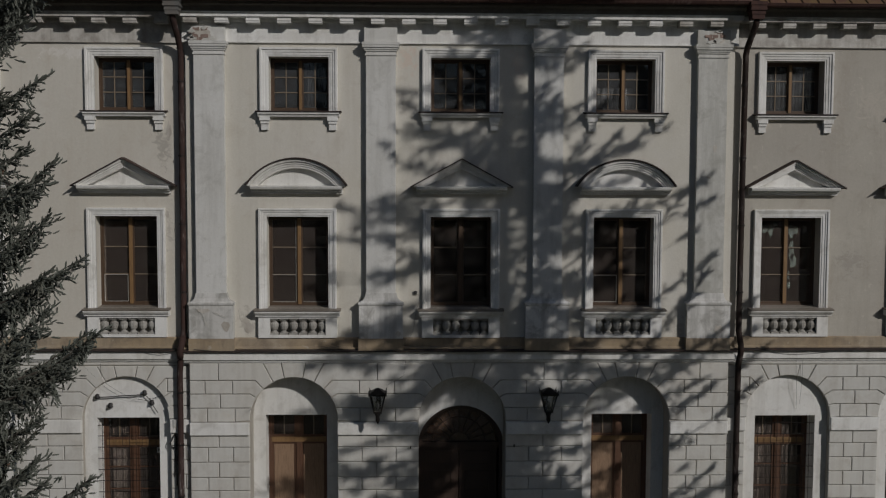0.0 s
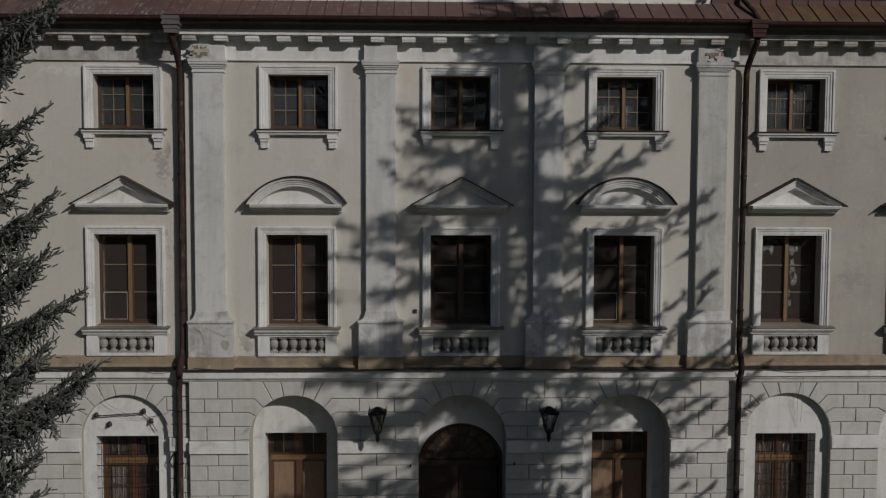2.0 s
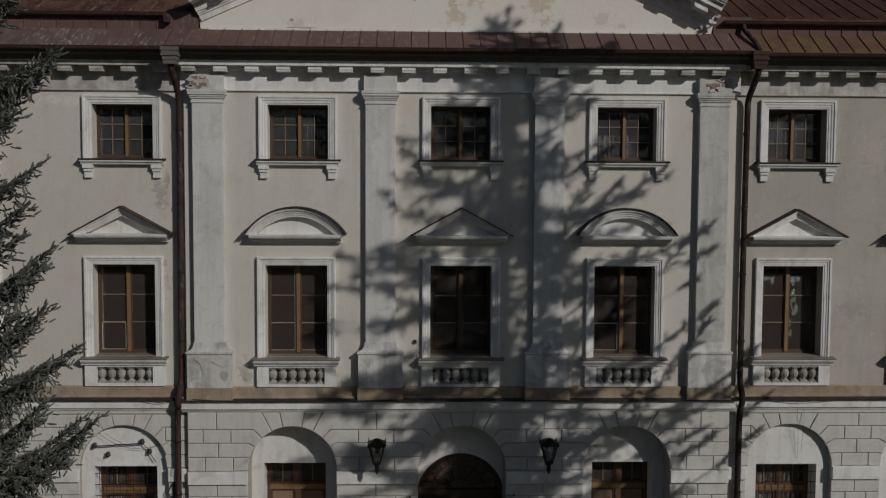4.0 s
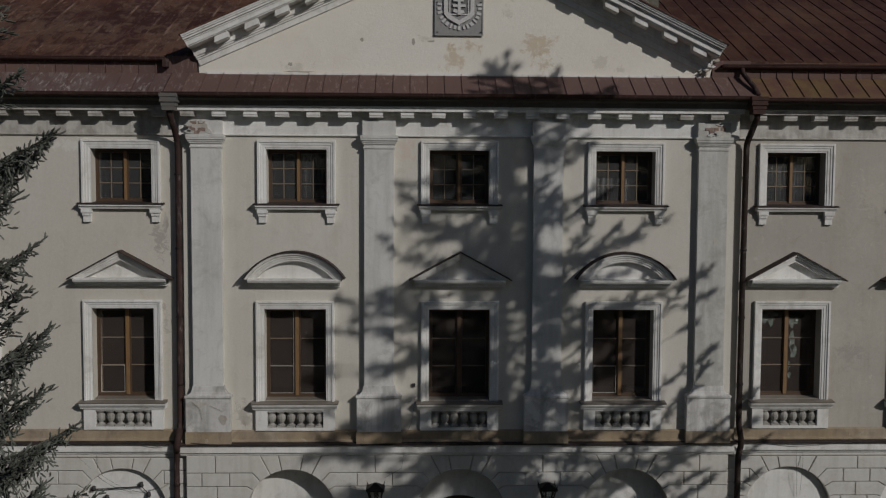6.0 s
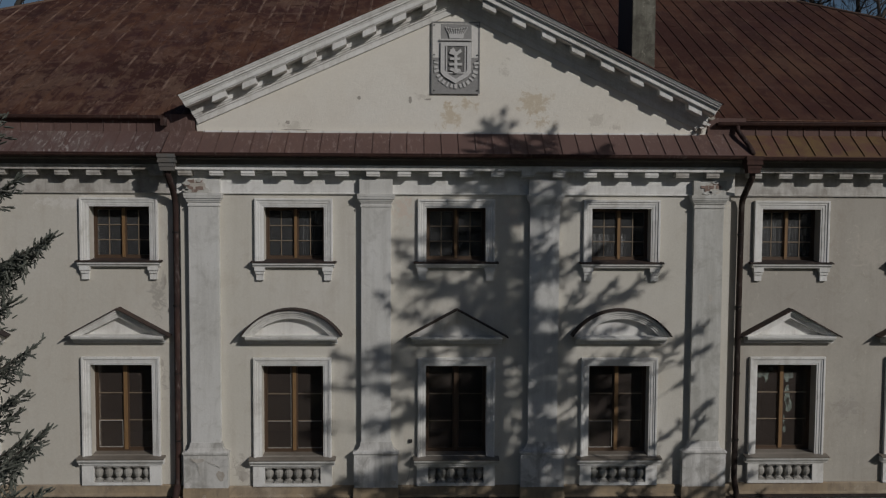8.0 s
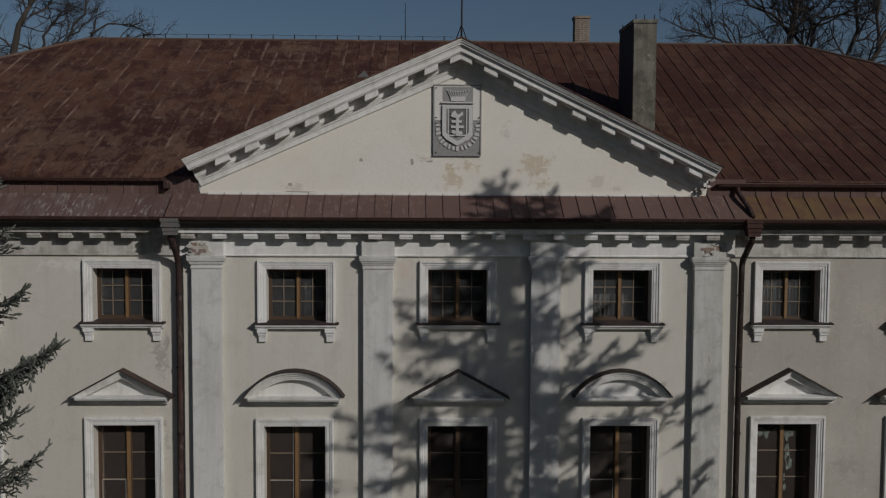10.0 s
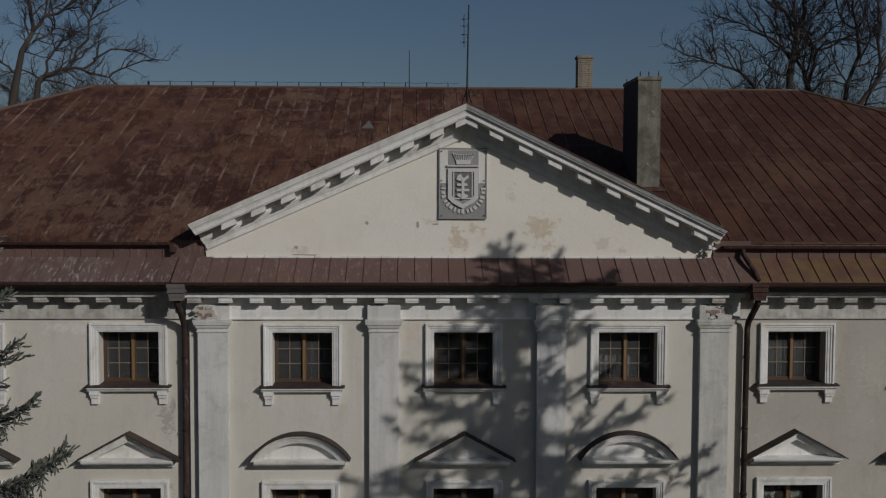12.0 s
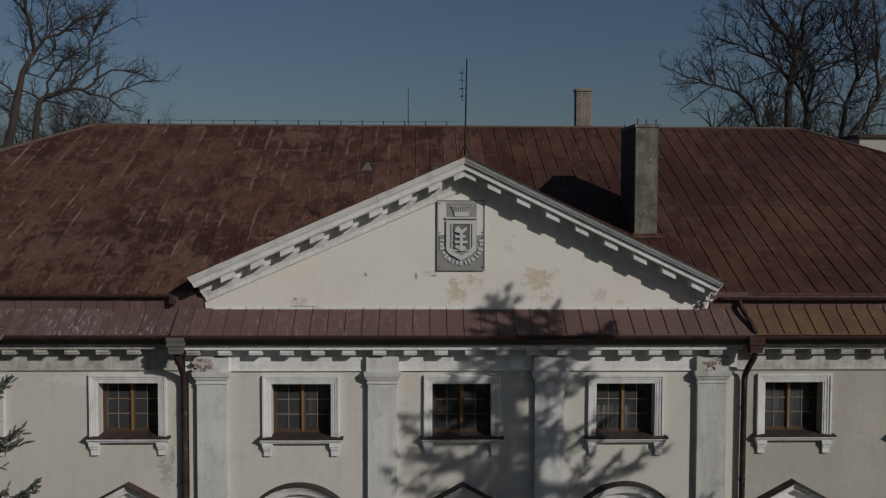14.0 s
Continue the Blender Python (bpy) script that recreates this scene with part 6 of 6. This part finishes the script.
class Grower:
    """Collects crooked limbs, branches and twigs into one mesh."""

    def __init__(self, seed):
        self.v, self.f, self.rng = [], [], random.Random(seed)

    def grow(self, pts, r0, r1, level):
        rng = self.rng
        pts = [Vector(p) for p in pts]
        fine = []
        for i in range(len(pts) - 1):
            a, b, c, d = pts[max(i - 1, 0)], pts[i], pts[i + 1], pts[min(i + 2, len(pts) - 1)]
            k = max(2, int((c - b).length / 0.4)) if level < 2 else 4 - level if level < 3 else 1
            for j in range(k):
                t = j / k
                fine.append(0.5 * (2 * b + (c - a) * t + (2 * a - 5 * b + 4 * c - d) * t * t + (3 * b - a - 3 * c + d) * t ** 3))
        fine.append(pts[-1])
        long = sum((q - p).length for p, q in zip(fine, fine[1:]))
        kink = 0.10 * long / len(fine) + 0.008
        fine = [p + Vector((rng.gauss(0, kink), rng.gauss(0, kink), rng.gauss(0, kink))) if 0 < i < len(fine) - 1 else p for i, p in enumerate(fine)]
        n, sides = len(fine), (7, 5, 3, 3)[level]
        ways = [(fine[min(i + 1, n - 1)] - fine[max(i - 1, 0)]).normalized() for i in range(n)]
        o = len(self.v)
        for i, (q, w) in enumerate(zip(fine, ways)):
            s = w.cross(Vector((0.3, 0.9, 0.2))).normalized()
            u = w.cross(s)
            rr = r0 + (r1 - r0) * i / (n - 1)
            self.v += [tuple(q + (s * math.cos(6.2832 * k / sides) + u * math.sin(6.2832 * k / sides)) * rr) for k in range(sides)]
        for i in range(n - 1):
            for k in range(sides):
                j = (k + 1) % sides
                self.f.append((o + i * sides + k, o + i * sides + j, o + (i + 1) * sides + j, o + (i + 1) * sides + k))
        if level == 3:
            return
        for k in range(max(2, int(long * (2.4, 4.2, 6.6)[level]))):
            t = rng.uniform(0.12 if level == 0 else 0.2, 1.0)
            i = min(n - 1, int(t * n))
            w = ways[i]
            across = w.cross(Vector((rng.uniform(-1, 1), rng.uniform(-1, 1), rng.uniform(-1, 1)))).normalized()
            d = (w * rng.uniform(0.4, 0.9) + across * 0.8 + Vector((0, 0, rng.uniform(-0.05, 0.35)))).normalized()
            reach = min((3.0, 1.7, 0.85)[level], long * (0.62 - 0.25 * t)) * rng.uniform(0.45, 1.1)
            child, p = [fine[i]], fine[i]
            for j in range(4):
                d = (d + Vector((rng.gauss(0, 0.24), rng.gauss(0, 0.24), rng.gauss(0.06, 0.22)))).normalized()
                p = p + d * reach / 4
                child.append(p)
            here = r0 + (r1 - r0) * t
            rc = min(here * 0.7, (0.016 + 0.017 * reach, 0.008 + 0.010 * reach, 0.0085)[level])
            self.grow(child, rc, rc * (0.4 if level < 2 else 0.75), level + 1)


def bare_tree(label, base, trunk, girth, limbs, seed, shoots=0, top=0.5, level=0):
    """trunk and limbs: (x, z) paths in the plane of the tree; limbs: (path, girth at the start). shoots: limbs of chance from the trunk."""
    e = tagged(new("bare_tree"), label, "tree", "leafless trees behind the house")
    e.location = (*base, 0)
    g = Grower(seed)
    flat = lambda path, lean: [(x - base[0], lean * 0.35 * i, z) for i, (x, z) in enumerate(path)]
    part("trunk", tube(B(), flat([(base[0], 0.0), (base[0] + 0.1, 8.0), *trunk], 0.0), girth, 10, girth * top), M_BARK, e, smooth=True)
    for path, r in limbs:
        g.grow(flat(path, g.rng.uniform(-1, 1)), r, max(0.012, r * 0.3), level)
    for k in range(shoots):
        x, z = trunk[g.rng.randint(max(0, len(trunk) - 3), len(trunk) - 1)]
        a, ln = g.rng.uniform(0, 6.28), g.rng.uniform(3.0, 6.0)
        p, d = Vector((x - base[0], 0, z - g.rng.uniform(0, 1.0))), Vector((math.cos(a), math.sin(a), g.rng.uniform(0.3, 1.2))).normalized()
        path = [p]
        for j in range(5):
            d = (d + Vector((g.rng.gauss(0, 0.22), g.rng.gauss(0, 0.22), g.rng.gauss(0.1, 0.18)))).normalized()
            p = p + d * ln / 5
            path.append(p)
        g.grow(path, girth * top * 0.55, 0.03, 0)
    tagged(put("crown", mesh_arrays(g.v, g.f, M_TWIG), e, label="leafless spreading branches and fine twigs"), kind="stuff")
    return e


bare_tree("old leafless tree with a forked pale trunk", (-28.6, 45), [(-28.2, 17.5), (-27.6, 20.5), (-27.2, 22.4), (-26.45, 23.7)], 0.36, [
    ([(-26.45, 23.7), (-26.5, 25.0), (-26.75, 26.1), (-26.65, 28.0), (-26.2, 31.0)], 0.14),
    ([(-26.5, 23.65), (-25.7, 24.6), (-24.55, 25.2), (-23.6, 25.95), (-22.5, 26.3), (-21.5, 27.1)], 0.13),
    ([(-26.75, 26.1), (-27.3, 26.85), (-27.9, 27.4), (-28.3, 29.0)], 0.07), ([(-25.7, 24.6), (-25.45, 25.7), (-25.25, 26.8), (-24.8, 28.5)], 0.06),
    ([(-24.9, 25.3), (-23.6, 25.0), (-23.2, 24.0)], 0.06), ([(-27.5, 20.9), (-28.8, 22.0), (-29.5, 23.2)], 0.08), ([(-27.2, 22.4), (-25.6, 22.0), (-24.4, 21.2)], 0.05)], 4, 3, 0.40)
bare_tree("leafless tree with long sideways limbs", (-27.1, 46), [(-26.85, 18.3), (-26.55, 20.5), (-26.2, 20.9)], 0.24, [
    ([(-26.5, 20.5), (-25.9, 21.0), (-24.6, 21.4), (-23.65, 21.4), (-22.9, 21.1), (-21.75, 20.85)], 0.17), ([(-21.8, 20.85), (-20.6, 21.6), (-19.3, 22.0), (-17.8, 22.0)], 0.07),
    ([(-21.8, 20.85), (-21.0, 20.1), (-19.9, 19.8)], 0.06), ([(-24.4, 21.4), (-24.0, 22.6), (-23.25, 23.5), (-23.2, 24.6), (-22.8, 25.75), (-22.2, 26.9)], 0.10),
    ([(-23.7, 21.35), (-22.9, 21.95), (-22.5, 23.3)], 0.11), ([(-22.9, 22.1), (-21.75, 22.7), (-20.4, 22.75), (-19.1, 22.2)], 0.08), ([(-23.2, 24.6), (-21.9, 25.4), (-20.0, 26.3)], 0.06),
    ([(-26.5, 20.6), (-25.4, 20.55), (-23.9, 20.05)], 0.08), ([(-26.4, 20.7), (-27.6, 21.3), (-28.8, 20.8)], 0.07)], 9, 1, 0.75)
bare_tree("leafless tree behind the hip of the roof", (-28.5, 58), [(-28.3, 14.0), (-28.0, 17.5)], 0.22, [
    ([(-28.2, 16.0), (-26.6, 18.5), (-25.2, 20.0)], 0.08), ([(-28.0, 17.0), (-29.4, 20.0), (-30.0, 22.5)], 0.08), ([(-28.0, 17.5), (-27.5, 20.0), (-26.6, 21.6)], 0.08),
    ([(-28.2, 15.5), (-25.0, 17.6), (-22.6, 19.4)], 0.07), ([(-28.0, 17.2), (-31.0, 19.0), (-33.0, 20.0)], 0.08), ([(-28.2, 15.0), (-24.5, 16.8), (-21.2, 18.6)], 0.06)], 14, 3)
bare_tree("wide leafless tree forking into dark limbs", (23.2, 42), [(23.2, 17.5), (23.15, 20.9), (23.45, 22.7), (23.55, 23.6)], 0.34, [
    ([(23.55, 23.6), (22.85, 24.9), (21.9, 26.1), (21.5, 27.4), (20.9, 30.0)], 0.15), ([(23.55, 23.6), (24.0, 24.9), (23.8, 26.0), (24.6, 27.2), (24.8, 30.0)], 0.15),
    ([(23.3, 21.6), (22.4, 22.9), (21.05, 23.6), (19.75, 24.3), (18.4, 24.7)], 0.12), ([(23.2, 22.2), (21.6, 23.0), (20.6, 24.6), (19.2, 26.2)], 0.09),
    ([(23.15, 20.5), (21.9, 21.2), (20.9, 22.3), (19.9, 22.9)], 0.07), ([(22.4, 25.4), (21.0, 26.2), (19.8, 27.6)], 0.07)], 6, 5)
bare_tree("leafless tree with a dark leaning trunk", (24.5, 43), [(24.55, 17.6), (24.85, 19.8), (24.45, 21.3)], 0.30, [
    ([(24.8, 20.3), (25.35, 22.5), (26.25, 23.2), (28.1, 23.3), (29.5, 23.6)], 0.12), ([(24.5, 21.2), (23.9, 22.3), (24.3, 24.0), (25.8, 25.3), (26.9, 26.5)], 0.11),
    ([(24.8, 19.8), (25.9, 20.6), (27.0, 20.4), (28.4, 20.9)], 0.08), ([(25.8, 25.3), (25.6, 27.0), (26.2, 29.0)], 0.06)], 12, 4)
bare_tree("leafless tree leaning away with heavy limbs", (26.1, 41), [(26.15, 17.6), (26.5, 20.2), (27.2, 22.0), (27.0, 23.8)], 0.20, [
    ([(27.0, 23.8), (26.6, 25.4), (27.3, 27.4)], 0.09), ([(26.5, 20.2), (25.7, 21.6), (25.9, 23.4)], 0.07), ([(26.9, 21.3), (28.3, 21.9), (29.6, 23.0)], 0.07)], 21, 3)
bare_tree("dark leafless tree curving over a roof", (25.6, 39.5), [(25.85, 17.8), (26.9, 19.1), (27.75, 20.3), (28.2, 21.6)], 0.24, [
    ([(27.8, 20.4), (27.85, 21.4), (27.75, 24.5), (27.4, 26.7), (27.6, 29.0)], 0.12), ([(28.2, 21.6), (29.3, 22.5), (30.5, 24.0)], 0.12), ([(27.0, 19.3), (28.6, 19.9), (30.0, 19.8)], 0.07)], 33, 1)
bare_tree("low spreading leafless tree", (21.6, 41), [(21.3, 17.0), (20.95, 18.8)], 0.17, [
    ([(20.95, 18.8), (20.4, 20.1), (19.6, 20.85), (18.5, 21.4), (17.75, 21.6), (16.8, 21.85), (15.7, 22.3)], 0.13), ([(17.75, 21.6), (17.4, 22.5), (16.4, 23.2)], 0.05),
    ([(19.6, 20.85), (19.2, 21.75), (18.4, 22.9)], 0.06), ([(21.0, 18.6), (21.6, 20.4), (22.0, 22.0)], 0.07), ([(21.0, 18.7), (20.6, 20.5), (20.9, 22.0)], 0.06), ([(21.2, 18.0), (19.6, 19.3), (18.9, 20.3)], 0.05)], 38, 1)
def thicket(label, base, x0, x1, top, seed, n):
    """Young trunks close together, each with its own twigs, as one self-sown clump."""
    rng = random.Random(seed)
    limbs = []
    for k in range(n):
        x = x0 + (x1 - x0) * (k + rng.uniform(0.1, 0.9)) / n
        z = top * rng.uniform(0.86, 1.04)
        limbs.append(([(x + rng.uniform(-0.3, 0.3), z - 6.0), (x, z - 3.5), (x + rng.uniform(-0.5, 0.5), z - 1.6), (x + rng.uniform(-1.0, 1.0), z)], 0.05))
    return bare_tree(label, base, [(base[0], top - 8.0), (base[0], top - 6.0)], 0.14, limbs, seed, level=1)


thicket("tangled young leafless trees behind the roof", (-26.5, 50), -31.5, -21.0, 20.6, 51, 22)
thicket("low tangle of leafless saplings behind the roof", (-28.5, 41), -29.5, -20.5, 18.9, 53, 16)
thicket("dense leafless young trees behind the hip", (25.0, 46), 19.5, 31.0, 21.2, 57, 24)
thicket("leafless saplings close behind the roof", (25.5, 38), 20.0, 30.0, 19.0, 59, 16)
bare_tree("small leafless tree just above the ridge", (18.8, 44), [(18.8, 15.0), (18.8, 18.9)], 0.08, [
    ([(18.8, 18.8), (18.2, 19.5), (17.5, 20.2)], 0.045), ([(18.8, 18.9), (19.15, 20.1), (19.35, 21.1)], 0.045), ([(18.8, 18.9), (18.4, 20.3), (17.9, 20.9)], 0.045), ([(18.8, 18.6), (20.0, 19.6), (20.9, 20.0)], 0.045)], 25)


# ---- rusticated blocks of the ground floor, piece by piece ----
def offset_poly(pts, d):
    n = len(pts)
    area = sum(pts[i][0] * pts[(i + 1) % n][1] - pts[(i + 1) % n][0] * pts[i][1] for i in range(n))
    if area < 0:
        pts = pts[::-1]
    out = []
    for i in range(n):
        a, b, c = Vector(pts[i - 1]), Vector(pts[i]), Vector(pts[(i + 1) % n])
        u, v = (b - a).normalized(), (c - b).normalized()
        n1, n2 = Vector((-u.y, u.x)), Vector((-v.y, v.x))
        k = n1 + n2
        k = k / max(0.35, k.dot(n1)) if k.length > 1e-6 else n1
        out.append(tuple(b + k * d))
    return out


rng_b = random.Random(2)


def block(pts, y, parent, proud=0.038, name="block", mat=M_BLOCK):
    lo, hi = offset_poly(pts, 0.008), offset_poly(pts, 0.018)
    bm = B()
    pr = proud + rng_b.uniform(-0.004, 0.004)
    a = [bm.verts.new((x, y + 0.004, z)) for x, z in lo]
    m = [bm.verts.new((x, y - pr + 0.008, z)) for x, z in lo]
    c = [bm.verts.new((x, y - pr, z)) for x, z in hi]
    n = len(lo)
    bm.faces.new(c)
    for i in range(n):
        j = (i + 1) % n
        bm.faces.new((a[i], a[j], m[j], m[i]))
        bm.faces.new((m[i], m[j], c[j], c[i]))
    return part(name, bm, mat, parent)


UPA = (0.0, 17.0, 32.0, 47.0, 62.5)
UP_CENTRE, UP_WING = (2.575, 2.868, 3.165, 3.45, 3.82), (2.62, 2.897, 3.19, 3.475, 3.745)
LOW_CENTRE, LOW_WING = (2.30, 2.04, 1.725, 1.40, 1.12, 0.85, 0.60), (2.33, 2.05, 1.745, 1.44, 1.14, 0.85, 0.60)


def edge_pts(c, s, k, UPZ):
    """Boundary of one course against an arch: outer bend and the points on the arch."""
    a0, a1 = radians(UPA[k]), radians(UPA[k + 1])

    def bend(q, z):
        if q == 0:
            return (c + s * R_ARCH, z)
        if z - Z_SPRING < R_ARCH * math.sin(q):
            return (c + s * R_ARCH * math.cos(q), z)
        return (c + s * (z - Z_SPRING) / math.tan(q), z)

    arch = [(c + s * R_ARCH * math.cos(a0 + (a1 - a0) * i / 4), Z_SPRING + R_ARCH * math.sin(a0 + (a1 - a0) * i / 4)) for i in range(5)]
    low, high = bend(a0, UPZ[k]), bend(a1, UPZ[k + 1])
    out = ([low] if k else []) + arch + [high]
    return out


for parent, s0, s1 in ((gf_west, -10.9, -CORNER), (gf_mid, -CORNER, CORNER), (gf_east, CORNER, 10.6)):
    y = wy((s0 + s1) / 2)
    UPZ, LOWZ = (UP_CENTRE, LOW_CENTRE) if s0 == -CORNER else (UP_WING, LOW_WING)
    cs = [c for c in ARCHES if s0 < c < s1]
    if s0 != -CORNER:
        block([(s0, 3.75), (s1, 3.75), (s1, 3.82), (s0, 3.82)], y, parent, 0.03, "top_course")
    piers = []
    if s0 in (-CORNER, CORNER):
        piers.append((None, cs[0], s0))
    piers += [(a, b, None) for a, b in zip(cs, cs[1:])]
    if s1 in (-CORNER, CORNER):
        piers.append((cs[-1], None, s1))
    for a, b, e in piers:
        xl = a + R_ARCH if a is not None else e
        xr = b - R_ARCH if b is not None else e
        block([(xl, LOWZ[0]), (xr, LOWZ[0]), (xr, UPZ[0]), (xl, UPZ[0])], y, parent, 0.10, "impost_block", M_TRIM)
        for k in range(4):
            left = edge_pts(a, 1, k, UPZ) if a is not None else [(xl, UPZ[k]), (xl, UPZ[k + 1])]
            right = edge_pts(b, -1, k, UPZ) if b is not None else [(xr, UPZ[k]), (xr, UPZ[k + 1])]
            mid = (xl + xr) / 2 + rng_b.uniform(-0.03, 0.03)
            gap = 0.285 if xr - xl < 1.4 else 0.365
            cuts = [mid] if k % 2 else [mid - gap, mid + gap]
            zl, zh = UPZ[k], UPZ[k + 1]
            block([(cuts[0], zh), (cuts[0], zl)] + left, y, parent)
            block([(cuts[-1], zl), (cuts[-1], zh)] + right[::-1], y, parent)
            if len(cuts) == 2:
                block([(cuts[0], zl), (cuts[1], zl), (cuts[1], zh), (cuts[0], zh)], y, parent)
        for k in range(len(LOWZ) - 1):
            zh, zl = LOWZ[k], LOWZ[k + 1]
            w = xr - xl
            cuts = [xl + w * f for f in ((0.30, 0.72) if k % 2 else (0.48,))]
            for p, q in zip([xl] + cuts, cuts + [xr]):
                block([(p, zl), (q, zl), (q, zh), (p, zh)], y, parent)
        block([(xl, 0.0), (xr, 0.0), (xr, 0.595), (xl, 0.595)], y, parent, 0.07, "plinth_block")
    for c in cs:
        for a0, a1 in ((62.5, 78.0), (78.0, 102.0), (102.0, 117.5)):
            arch = [(c + R_ARCH * math.cos(radians(a0 + (a1 - a0) * i / 4)), Z_SPRING + R_ARCH * math.sin(radians(a0 + (a1 - a0) * i / 4))) for i in range(5)]
            top = [(c + (UPZ[4] - Z_SPRING) / math.tan(radians(q)), UPZ[4]) for q in (a1, a0)]
            block(arch + top, y, parent, 0.036 if a0 == 78.0 else 0.03, "voussoir")
